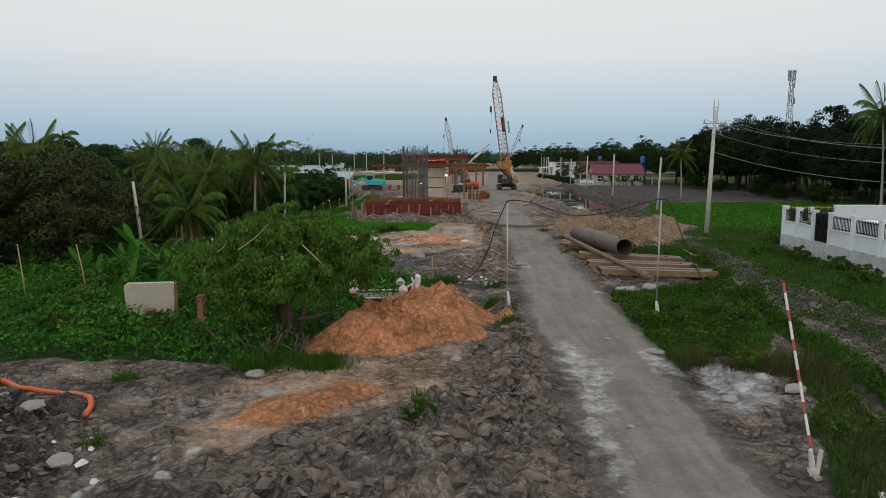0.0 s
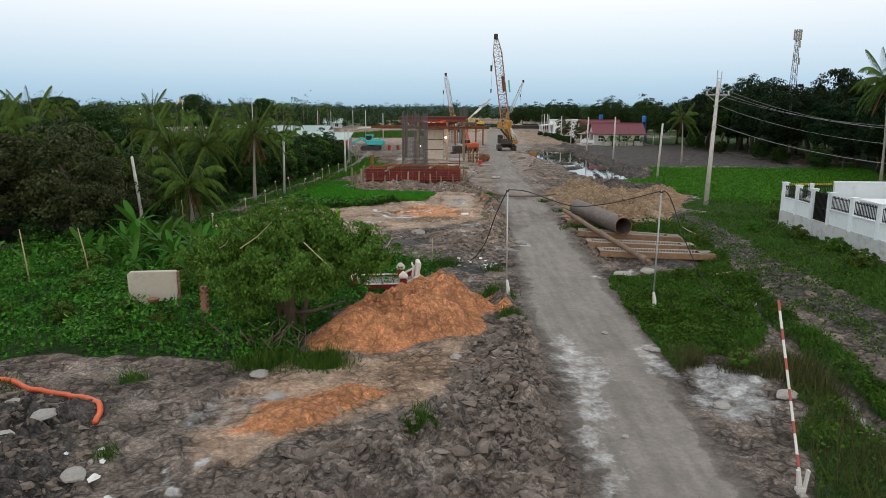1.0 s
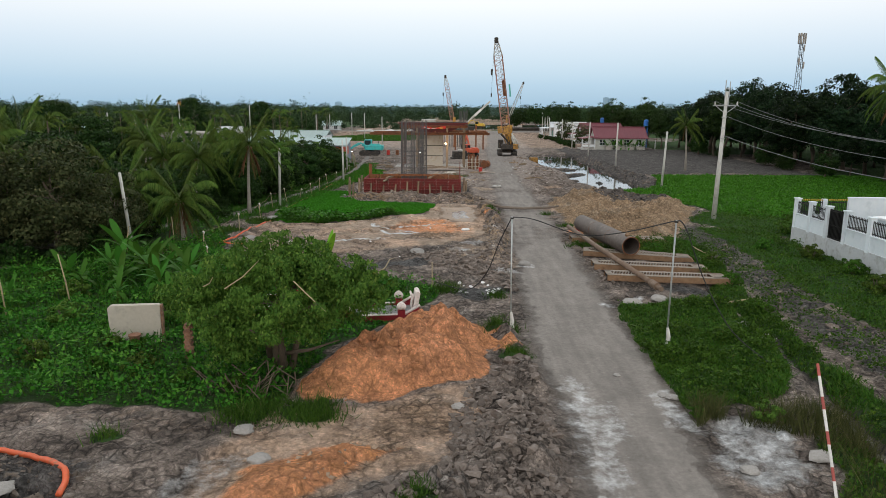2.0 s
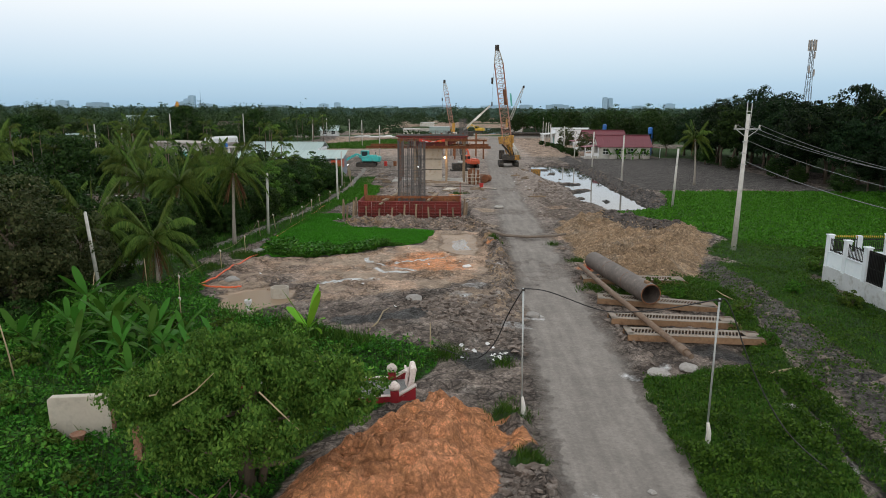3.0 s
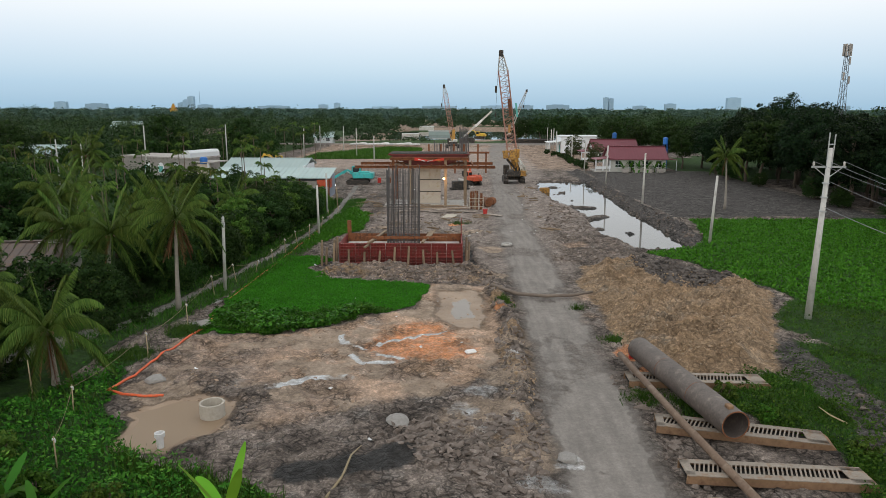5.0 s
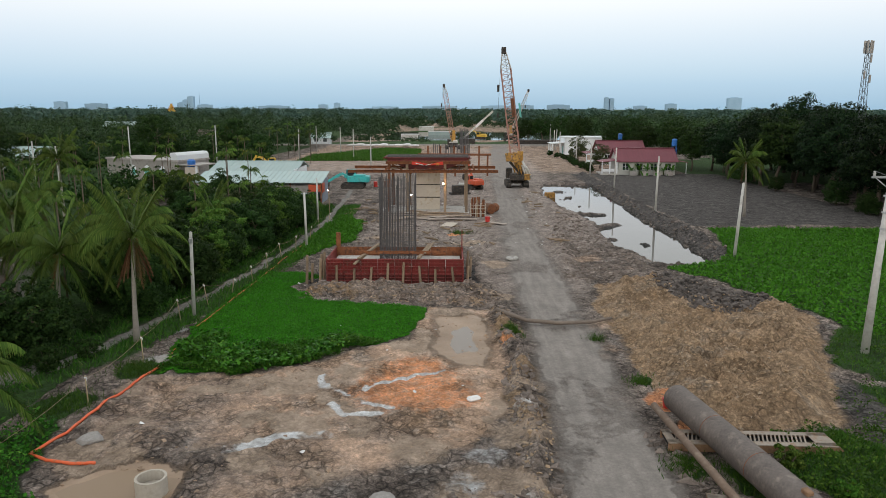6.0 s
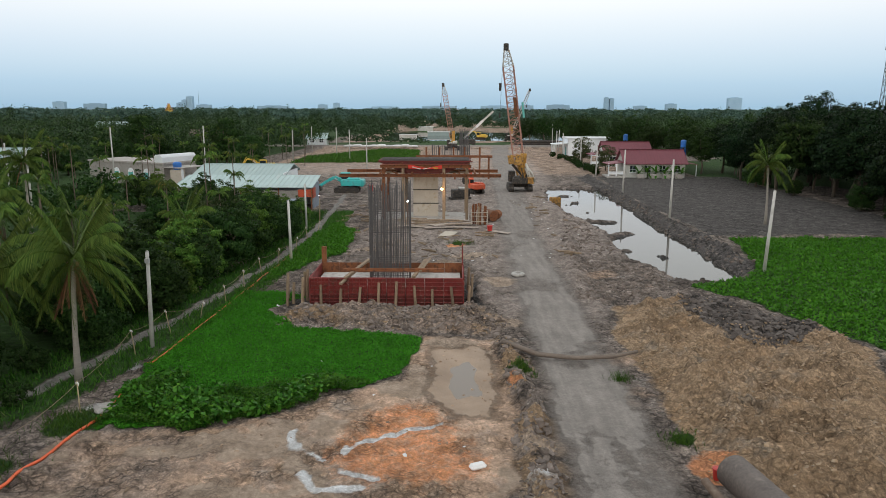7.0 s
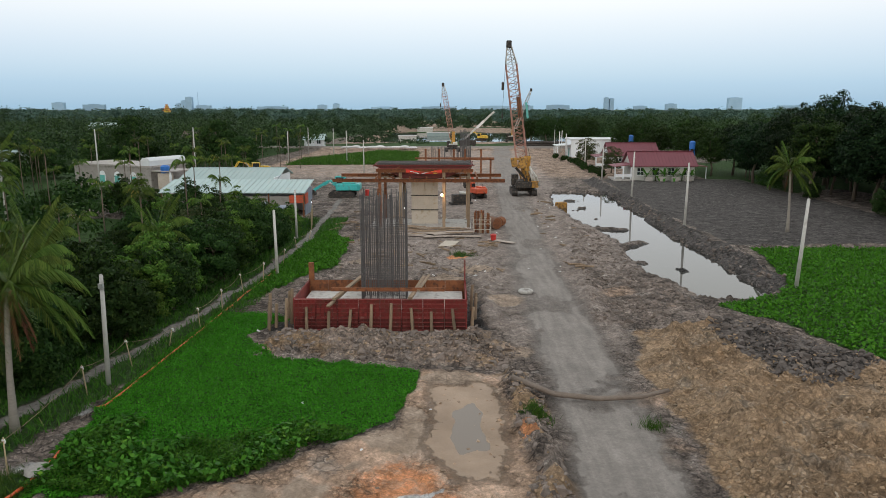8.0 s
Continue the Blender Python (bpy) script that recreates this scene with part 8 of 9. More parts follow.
# ---- the big tree by the orange heap ----
big = thing("spreading_tree", (-5.6, 25.7, gz(-5.6, 25.7)), "spreading leafy tree over brushwood in the meadow", "tree")
part("trunk", limbs(4, 3.2, 0.22, 2.0, 9, 0.2), BARK, big, smooth=True)
for k, (dx, dy) in enumerate(((0.3, 0.1), (-0.3, 0.2), (0.1, -0.3))):
    part("stem", Geo().tube([(dx, dy, -0.2), (dx * 2.0, dy * 2.0, 1.4), (dx * 5, dy * 4, 3.0)], [0.13, 0.09, 0.04], 7), BARK, big, smooth=True)
q = [crown_quads(31, 3.1, 2.6, 1.9, 2.6, 300, 150, 0.085, 0.24, -0.6, 0.3), crown_quads(32, 1.9, 1.7, 0.9, 3.7, 120, 120, 0.085, 0.30, -0.6, 0.2),
     crown_quads(33, 1.2, 1.2, 0.8, 2.8, 60, 120, 0.085, 0.36, -0.6, 0.2) + np.array([2.7, 0.0, 0.0]), crown_quads(34, 1.3, 1.3, 1.0, 2.5, 70, 120, 0.085, 0.36, -0.6, 0.2) + np.array([-2.6, 0.3, 0.0]),
     crown_quads(35, 1.0, 1.0, 1.1, 1.4, 40, 120, 0.085, 0.4, -0.6, 0.2) + np.array([-1.2, -0.9, 0.0])]
part("crown", quads_of("crown", np.concatenate(q), LEAF_TREE), None, big)
for k, (a, b) in enumerate((((-1.0, -2.2, 3.4), (0.1, -2.4, 4.3)), ((-2.0, -1.2, 3.2), (-1.4, -2.0, 3.7)), ((0.9, -1.6, 3.5), (1.9, -1.8, 2.6)))):
    part("bare_branch", Geo().tube([a, Vector(a).lerp(Vector(b), 0.5) + Vector((0.04, 0, -0.05)), b], [0.022, 0.018, 0.008], 6), BAMBOO, big, "pale dead branch")
brush = Geo()
for i in range(60):
    r = random.Random(i)
    x, y = r.uniform(-1.6, 1.2), r.uniform(-1.2, 0.3)
    brush.tube([(x, y, 0), (x + r.uniform(-0.7, 0.7), y + r.uniform(-0.4, 0.4), r.uniform(0.1, 0.7))], 0.02, 4, False)
solo("brushwood_pile", brush, BARK, (-5.8, 24.3, gz(-5.8, 24.3) + 0.05), "pile of dead brushwood and rubbish under the tree", "brushwood", kind="stuff")

# ---- bananas ----
for i, (x, y, s) in enumerate(((-16.4, 37.2, 1.45), (-15.2, 37.8, 1.5), (-14.2, 36.6, 1.25), (-12.9, 36.4, 1.3), (-12.0, 35.6, 1.35), (-10.2, 34.2, 1.35), (-11.0, 33.4, 1.2), (-17.6, 35.8, 1.1), (-14.8, 33.6, 1.0), (-19.6, 33.4, 1.0), (-17.0, 40.6, 1.1), (-9.2, 34.0, 1.1))):
    banana((x, y, gz(x, y)), s * 0.64, i)
for i, (x, y, s) in enumerate(((-13.4, 38.4, 0.8), (-16.0, 39.0, 0.9), (-11.8, 37.4, 0.75), (-10.0, 36.2, 0.7), (-13.6, 35.2, 0.8), (-15.6, 35.6, 0.85), (-9.4, 32.6, 0.7), (-11.9, 32.4, 0.75), (-17.6, 38.6, 0.85), (-18.8, 36.8, 0.8))):
    banana((x, y, gz(x, y)), s, i + 40)
bright = banana((-6.25, 37.2, gz(-6.25, 37.2)), 0.95, 77, "single bright banana plant at the meadow's edge", BRIGHT_LEAVES)
banana((-19.9, 30.2, gz(-19.9, 30.2)), 0.9, 21)
banana((-18.2, 41.5, gz(-18.2, 41.5)), 1.2, 22)

# ---- palms ----
for i, (x, y, h, lx, ly, s) in enumerate(((-16.6, 60.3, 5.6, 0.4, 0.2, 1.0), (-17.6, 48.6, 2.6, 0.1, 0.0, 1.0), (-21.5, 50.0, 3.0, -0.5, 0, 1.1), (-26.2, 53.0, 2.4, 0.3, 0.2, 1.0), (-21.6, 62.0, 4.4, 0.4, 0.0, 1.1), (-25.2, 64.0, 4.2, 0, 0.3, 1.15),
                                          (-19.6, 66.8, 4.0, 0.2, 0.2, 1.0), (-22.4, 72, 4.4, 0, 0, 1.05), (-33, 57, 5.0, 0, 0, 1.1), (-31, 49, 5.5, 0.4, 0, 1.15), (-26.6, 46.5, 3.4, 0.6, 0.2, 1.0), (-30, 72, 5.2, 0, 0, 1.1),
                                          (-28.5, 39.5, 2.2, 0.3, -0.2, 1.0), (-36, 62, 6.0, 0, 0, 1.15), (-33, 80, 5, 0, 0, 1.05), (33.6, 104.9, 6.3, -0.3, 0, 0.92), (46.5, 78, 10.6, -0.6, 0, 1.35), (49.8, 80, 11.4, 0, 0, 1.35),
                                          (-19.4, 81, 3.8, 0, 0, 0.9), (-40, 96, 7, 0, 0, 1.0), (54, 62, 8.0, -0.8, 0, 1.1))):
    coconut((x, y, gz(x, y)), h, (lx, ly), s * 0.90, i, 9 if i in (0, 1) else 3 if i < 3 else 1)
r = random.Random(12)
for i in range(95):
    x, y = r.uniform(-75, -19), r.uniform(70, 200)
    if -36 < x < -14 and 108 < y < 132 or -62 < x < -40 and 134 < y < 156 or (x > -26 and y > 125):
        continue
    areca((x, y, 0), r.uniform(4.5, 8.0), i)
for i, (x, y, h) in enumerate(((-25.0, 111.0, 6.6), (-34, 132, 5.0), (-22.5, 103, 5.2), (-56.5, 145, 6.0), (-44, 134, 7.5), (-20.4, 92, 4.6), (-23, 78, 5.2), (-27, 83, 5.0), (-30, 95, 5.6), (-26, 44, 6.0), (-33, 44, 7.0), (-29, 54, 7.6), (-36, 50, 8.2), (-24.5, 68, 6.4))):
    areca((x, y, 0), h, i + 200)

# ---- woods: a few grown trees, copied ----
W = [tree("wood_tree", 1, (-22.5, 42.5, 0), 6.6, 2.8, 3.5, LEAF_DRY, "tall tree smothered in dry grey-brown vines", 120, 80, 0.21, "wood trees"),
     tree("wood_tree", 2, (-26.5, 41.0, 0), 6.8, 2.7, 3.6, LEAF_DRY, "tall tree smothered in dry grey-brown vines", 120, 80, 0.21, "wood trees"),
     tree("wood_tree", 3, (-18.2, 71.0, 0), 4.8, 2.2, 2.6, LEAF_WOOD, "dense dark green bushy tree beside the lane", 120, 80, 0.21, "wood trees"),
     tree("wood_tree", 5, (-17.6, 76.5, 0), 4.4, 2.1, 2.4, LEAF_WOOD, "dense dark green bushy tree beside the lane", 120, 80, 0.20, "wood trees"),
     tree("wood_tree", 6, (-30.5, 45.5, 0), 8.0, 3.1, 4.0, LEAF_WOOD, "broad leafy wood tree", 130, 80, 0.26, "wood trees"),
     tree("wood_tree", 7, (-19.8, 84.0, 0), 4.6, 1.7, 2.6, LEAF_TREE, "light green young tree beside the lane", 100, 80, 0.18, "wood trees"),
     tree("wood_tree", 8, (-18.6, 92.0, 0), 3.8, 1.9, 2.1, LEAF_DRY, "brownish vine-hung tree beside the lane", 100, 80, 0.18, "wood trees")]
r = random.Random(5)


def plant(src, x, y, s, sz=1.0):
    ob = copy_thing(src, pose(x, y, 0, 0, 0, r.uniform(0, 360)))
    ob.scale = (s, s, s * sz)
    return ob


for x, y, k, s in ((-24.2, 45.6, 1, 1.0), (-20.8, 46.0, 0, 0.72), (-29.0, 43.2, 0, 1.05), (-33.0, 41.5, 1, 0.95), (-36, 43, 4, 0.8), (-39, 40, 2, 1.3), (-27.0, 49.5, 4, 0.9), (-24.0, 52.0, 2, 1.2), (-34, 47, 4, 0.85), (-31.5, 38.6, 0, 0.85), (-36, 37.5, 1, 0.85),
                   (-22.6, 57, 3, 1.0), (-40, 66, 4, 0.98), (-46, 74, 4, 1.02), (-52, 84, 4, 1.06), (-60, 92, 4, 1.1), (-44, 58, 4, 1.0), (-50, 66, 4, 1.0), (-58, 78, 4, 1.05), (-66, 104, 4, 1.14), (-38, 78, 4, 1.0), (-70, 122, 4, 1.2), (-76, 140, 4, 1.22), (-84, 152, 4, 1.28), (-62, 172, 4, 1.4), (-48, 180, 4, 1.3), (-29.5, 54, 4, 0.9), (-41, 46, 4, 0.85), (-18.4, 64.5, 3, 0.75), (-20.4, 58.0, 2, 0.8), (-26.8, 37.6, 0, 0.7)):
    plant(W[k], x, y, s)
y = 66.0
while y < 112:
    for dx in (0.0, 2.6, 5.4, 8.6):
        lane_x = float(np.interp(y, [59, 67, 76, 87, 100, 112], [-18, -16.4, -15.0, -13.9, -13.5, -14]))
        x = lane_x - 2.6 - dx + r.uniform(-0.7, 0.7)
        if y > 108.5 and x > -36 or (abs(x + 25.5) < 5 and dx > 5 and y < 72):
            continue
        plant(r.choice((W[2], W[3], W[2], W[5], W[6])), x + r.uniform(-0.5, 0.4), y + r.uniform(-1.2, 1.2), r.uniform(0.5, 1.08) * (1 - 0.2 * (y > 95)))
    y += 2.7
for i in range(46):
    x, y = r.uniform(-95, -27), r.uniform(60, 185)
    if -36 < x < -15 and 108 < y < 180 or -62 < x < -38 and 128 < y < 160 or abs(x + 29) < 5 and abs(y - 64) < 5:
        continue
    plant(W[r.choice((2, 3, 4, 4))], x, y, r.uniform(0.55, 0.95))

D = [tree("wood_tree", 11, (50.5, 108, 0), 11.5, 4.3, 4.7, LEAF_DARK, "tall dark broadleaf tree in a dense wood", 130, 80, 0.36, "dark wood trees", 0.24, hollow=0.5),
     tree("wood_tree", 12, (51.5, 120, 0), 12.2, 4.6, 5.0, LEAF_DARK, "tall dark broadleaf tree in a dense wood", 140, 80, 0.36, "dark wood trees", 0.24, hollow=0.5),
     tree("wood_tree", 13, (50.0, 133, 0), 11.0, 4.1, 4.5, LEAF_WOOD, "tall green broadleaf tree in a dense wood", 130, 80, 0.36, "dark wood trees", 0.22, hollow=0.5)]
y = 52.0
while y < 170:
    for row in range(5):
        x = 51.5 + row * 6.5 + r.uniform(-2, 2) + (3 if y < 70 else 0) - (0.05 * (y - 140) if y > 140 else 0)
        plant(D[r.choice((0, 1, 2) if row else (0, 1, 1))], x, y + r.uniform(-1.5, 1.5), r.uniform(0.62, 1.05) * (0.6 if row == 0 and r.random() < 0.35 else 1), r.uniform(0.85, 1.15))
    y += 5.4
for i in range(10):
    plant(W[r.choice((2, 3))], r.uniform(47.8, 49.8), r.uniform(56, 152), r.uniform(0.5, 0.85))
for x, y, s in ((40.5, 200, 0.85), (46, 170, 0.85), (48, 178, 0.95), (44, 186, 0.8), (38, 236, 0.9), (34, 246, 0.9), (45, 205, 0.95), (30, 260, 0.85), (26, 268, 0.8), (22.5, 262, 0.6), (47, 163, 0.7)):
    plant(D[2], x, y, s)
for x, y, s in ((29.6, 190, 0.85), (30.2, 168.5, 0.75), (44, 195, 0.8)):
    t = plant(W[1], x, y, s)
    tagged(t, "reddish-brown leafed tree beside the houses")
for i in range(15):
    x, y = 25.0 + r.uniform(0, 2.2), 160 + i * 3.6
    plant(W[3], x, y, r.uniform(0.25, 0.42))
for x, y, s in ((-32.5, 108.6, 0.95), (-29.8, 107.6, 0.85), (-27.0, 107.2, 1.0), (-24.2, 106.8, 0.8), (-21.6, 106.2, 0.95), (-19.0, 105.2, 0.8), (-17.2, 103.6, 0.7), (-34.5, 112, 1.1)):
    plant(r.choice((W[2], W[3], W[5])), x, y, s)
for i in range(6):
    banana((33.0 + i * 1.5, 154.3, 0), 1.1, 300 + i)

# ---- shrubs in the meadow and at the wood's edge ----
S = [shrub(1, (-14.2, 26.2, gz(-14.2, 26.2)), 0.6, 0.75, LEAF_TREE, 0.11, "low leafy shrub growing in the meadow", "meadow shrubs"), shrub(2, (-11.6, 25.4, gz(-11.6, 25.4)), 0.5, 0.6, WEED, 0.10, "low leafy shrub growing in the meadow", "meadow shrubs"),
     shrub(3, (-21.2, 43.2, gz(-21.2, 43.2)), 1.1, 1.6, LEAF_WOOD, 0.16, "dark shrub at the edge of the wood", "wood-edge shrubs")]
for i, (x, y, k, s) in enumerate(((-10.2, 25.2, 0, 0.9), (-8.3, 24.4, 1, 0.9), (-16.6, 26.8, 1, 1.2), (-18.4, 27.6, 0, 1.1), (-13.6, 29.6, 1, 1.1), (-15.4, 30.4, 0, 1.3), (-9.8, 29.8, 0, 1.4), (-8.6, 31.6, 1, 1.5), (-11.4, 31.2, 0, 1.2), (-7.4, 29.2, 0, 1.2),
                                  (-6.2, 36.0, 0, 1.2), (-8.4, 37.4, 1, 1.3), (-4.4, 36.6, 1, 1.0), (-10.6, 38.8, 0, 1.2), (-13.2, 39.6, 1, 1.4), (-15.8, 41.8, 0, 1.4), (-12.8, 33.8, 1, 1.3), (-17.2, 34.4, 0, 1.2), (-19.4, 36.4, 1, 1.5), (-5.0, 34.8, 0, 0.9),
                                  (-11.3, 27.6, 1, 0.8), (-12.4, 27.9, 0, 0.7), (-6.6, 24.0, 1, 0.8), (-7.6, 27.4, 0, 1.3), (-3.9, 31.0, 1, 0.7), (-20.6, 39.8, 2, 0.8), (-23.6, 40.4, 2, 0.9), (-25.8, 38.8, 2, 0.9), (-28.6, 37.4, 2, 1.0), (-20.2, 48.6, 2, 0.8),
                                  (-18.8, 55.8, 2, 0.8), (-19.4, 61.4, 2, 0.8), (-31.6, 36.6, 2, 1.0), (-34.4, 36.0, 2, 1.1), (-17.8, 57.6, 2, 0.6), (-18.6, 68.4, 2, 0.7), (-17.2, 73.4, 2, 0.7), (-16.4, 80.6, 2, 0.7), (-15.8, 88.2, 2, 0.7), (-15.6, 95.6, 2, 0.7),
                                  (14.2, 38.0, 1, 1.0), (14.8, 42.5, 0, 1.0), (13.6, 33.0, 1, 0.9), (19.8, 47.2, 1, 1.3), (21.2, 44.0, 0, 1.2), (21.6, 40.4, 1, 1.4), (20.4, 36.0, 0, 1.3), (21.8, 33.6, 1, 1.5), (23.6, 52.4, 0, 1.3), (27.8, 53.0, 2, 0.6), (26.0, 56.8, 1, 1.4),
                                  (10.4, 46.8, 1, 1.1), (11.8, 47.6, 0, 1.0), (12.6, 45.4, 1, 1.0), (8.9, 21.9, 0, 0.8), (7.2, 22.4, 1, 0.6), (-17.5, 105.5, 2, 1.1), (-20.5, 106.8, 2, 1.2), (-23.6, 107.0, 2, 1.3), (-26.4, 108.2, 2, 1.4), (-29.4, 109.6, 2, 1.4), (-32.0, 110.6, 2, 1.4))):
    ob = copy_thing(S[k], pose(x, y, gz(x, y), 0, 0, i * 77))
    ob.scale = (s, s, s * 0.95)

# ---- far woods to the horizon ----
rng = np.random.default_rng(21)
fx, fy = rng.uniform(-120, -33, 420), rng.uniform(62, 205, 420)
ok = ~((fx > -38) & (fy > 106)) & ~((fx > -64) & (fy > 126) & (fy < 162)) & ~((np.abs(fx + 30) < 6) & (np.abs(fy - 64) < 7)) & ~((fx > -98) & (fx < -76) & (fy > 150) & (fy < 170))
fx, fy = fx[ok], fy[ok]
canopy("side_woods", rng, fx, fy, rng.uniform(1.6, 3.8, len(fx)), 2.6 + 5.4 * rng.random(len(fx)) ** 1.6, 180, np.full(len(fx), 0.42), LEAF_WOOD, "dense side woods of low mixed trees behind the palms")
fx, fy = rng.uniform(-180, -42, 150), rng.uniform(160, 310, 150)
ok = ~((fx > -50) & (fy < 210)) & ~((fx > -100) & (fx < -74) & (fy < 176))
fx, fy = fx[ok], fy[ok]
canopy("broad_crowns", rng, fx, fy, rng.uniform(3.5, 7.0, len(fx)), rng.uniform(7.0, 11.5, len(fx)), 780, np.full(len(fx), 0.46), LEAF_BROAD, "broad rounded tree crowns standing over the palms")
fx, fy = rng.uniform(34, 112, 70), rng.uniform(166, 300, 70)
ok = ~((fx < 48) & (fy < 228))
fx, fy = fx[ok], fy[ok]
canopy("broad_crowns", rng, fx, fy, rng.uniform(3.5, 6.0, len(fx)), rng.uniform(8.0, 12.0, len(fx)), 780, np.full(len(fx), 0.46), LEAF_BROAD, "broad dark tree crowns behind the houses")
n = 1500
d, a = rng.uniform(185, 520, n), rng.uniform(-0.72, 0.72, n)
fx, fy = d * np.sin(a), d * np.cos(a)
ok = ~((np.abs(fx - 5) < 48) & (fy < 250)) & ~((fx > -12) & (fx < 48) & (fy < 275)) & ~((fx > -30) & (fx < 66) & (fy > 266) & (fy < 402)) & ~((fx > 20) & (fx < 105) & (fy < 235))
fx, fy, d = fx[ok], fy[ok], d[ok]
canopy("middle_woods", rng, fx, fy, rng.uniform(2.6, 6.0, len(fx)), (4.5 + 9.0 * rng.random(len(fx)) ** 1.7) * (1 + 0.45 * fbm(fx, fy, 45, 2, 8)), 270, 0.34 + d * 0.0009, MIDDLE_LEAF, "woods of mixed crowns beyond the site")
n = 2600
d, a = 480 * (1 + rng.random(n) ** 1.4 * 3.6), rng.uniform(-0.72, 0.72, n)
fx, fy = d * np.sin(a), d * np.cos(a)
canopy("far_woods", rng, fx, fy, rng.uniform(5, 9, n) * np.clip(d / 700, 1, 2), (6.0 + 8.5 * rng.random(n) ** 1.8) * (1 + 0.35 * fbm(fx, fy, 120, 2, 8)), 72, 0.9 + d * 0.0012, HAZED_LEAF, "far woods reaching to the skyline, haze tinted into their green crowns")

# ---- ground plants ----
p = scatter(MEADOW, 150000, keep=0.05)
bump = lumps(p[:, 0], p[:, 1], 0.8, 7) * 0.5 + lumps(p[:, 0], p[:, 1], 1.9, 8) * 0.9 - 0.25
p[:, 2] += RNG.random(len(p)) ** 0.35 * (0.10 + 0.62 * np.clip(bump, 0, 1)) * step(0, 1.2, inside(p[:, 0], p[:, 1], MEADOW) + 0.3)
k = 0.05 + 0.15 * RNG.random(len(p)) ** 2
stuff("ground_vines", leaf_quads(p, k, k * 0.75, 0.35), LEAF_VINE, "lush creeping vines covering the meadow", "vines")
p = scatter(MEADOW, 60000, keep=0.2)
clump = np.clip(fbm(p[:, 0], p[:, 1], 1.5, 4, 96) + 0.1, 0, 1)
p = p[RNG.random(len(p)) < 2.2 * clump]
clump = np.clip(fbm(p[:, 0], p[:, 1], 1.5, 4, 96) + 0.1, 0, 1)
p[:, 2] += RNG.random(len(p)) ** 0.5 * (0.2 + 1.5 * clump)
k = RNG.uniform(0.10, 0.26, len(p))
stuff("meadow_weeds", leaf_quads(p, k, k * 0.42, 0.25), MEADOW_LEAF, "tall leafy weeds standing in clumps in the meadow", "weeds")
p = np.concatenate([scatter(MEADOW, 9000, keep=0.3), scatter([(-8, 38), (-3, 36.5), (-1, 34.5), (-3.5, 37.8), (-6, 39.4), (-10, 41.5), (-13, 43)], 4000)])
stuff("meadow_grass", blade_quads(p, RNG.uniform(0.25, 0.65, len(p)), 0.045), GRASS, "tall grass blades standing in the vines", "grass")
p = np.concatenate([scatter(VERGE, 22000), scatter(WEEDS_DITCH, 14000), scatter(WEEDS_WALL, 20000), scatter(VERGE_NEAR, 3000), scatter(WEEDS_POLE, 9000)])
tall = 0.10 + 0.26 * np.clip(fbm(p[:, 0], p[:, 1], 1.3, 3, 71), 0, 1)
stuff("verge_grass", blade_quads(p, tall * RNG.uniform(0.6, 1.4, len(p)), 0.035, 0.5), GRASS, "rough green verge grass beside the track", "grass")
p = np.concatenate([scatter(WEEDS_DITCH, 20000), scatter(WEEDS_WALL, 28000), scatter(WEEDS_POLE, 9000), scatter(VERGE, 30000), scatter(VERGE_NEAR, 4000), scatter(SOIL_STRIP, 12000)])
p = p[RNG.random(len(p)) < 0.25 + 2.2 * np.clip(fbm(p[:, 0], p[:, 1], 1.8, 4, 93) + 0.15 - 0.05 * (inside(p[:, 0], p[:, 1], SOIL_STRIP) > 0), 0, 1)]
p[:, 2] += RNG.random(len(p)) ** 0.5 * (0.06 + 0.75 * np.clip(lumps(p[:, 0], p[:, 1], 1.3, 9) - 0.25, 0, 1))
k = RNG.uniform(0.07, 0.15, len(p))
stuff("verge_weeds", leaf_quads(p, k, k * 0.7, 0.4), WEED, "leafy weeds along ditch and wall", "weeds")
p = np.concatenate([scatter(VERGE_NEAR, 2600), scatter([(8.2, 21.6), (9.6, 22.8), (11.4, 22.6), (11, 19.5), (10, 20.6)], 1800), scatter([(6.9, 21.6), (7.2, 23.2), (8.2, 23.0), (7.8, 21.8)], 500)])
stuff("tall_verge_grass", blade_quads(p, RNG.uniform(0.25, 0.7, len(p)), 0.018, 0.4), STRAW_GRASS, "tall half-dry feathery grass by the barrier", "grass")
p = scatter(BED, 110000)
p[:, 2] += RNG.random(len(p)) * (0.08 + 0.10 * np.clip(fbm(p[:, 0], p[:, 1], 1.6, 4, 94), -0.5, 1))
k = RNG.uniform(0.05, 0.11, len(p))
stuff("seedling_bed", leaf_quads(p, k, k * 0.7, 0.45), RICE, "bright green bed of dense seedlings", "seedlings")
EDGE = [(-13.9, 56.0), (-13.6, 60.5), (-12.2, 61.0), (-11.0, 58.6), (-7.5, 59.9), (-4.2, 60.8), (-3.2, 60.3), (-4.0, 59.4), (-7.7, 56.5), (-10, 55.4)]
p = scatter(EDGE, 30000)
p[:, 2] += RNG.random(len(p)) ** 0.5 * (0.15 + 0.45 * np.clip(lumps(p[:, 0], p[:, 1], 1.1, 9), 0, 1))
k = RNG.uniform(0.06, 0.13, len(p))
stuff("edge_weeds", leaf_quads(p, k, k * 0.6, 0.3), TARO, "dark leafy weeds between the taro plants", "weeds")
p = scatter(EDGE, 2200)
p = p[fbm(p[:, 0], p[:, 1], 2.0, 3, 95) > -0.15]
p[:, 2] += RNG.uniform(0.25, 0.62, len(p))
k = RNG.uniform(0.14, 0.36, len(p))
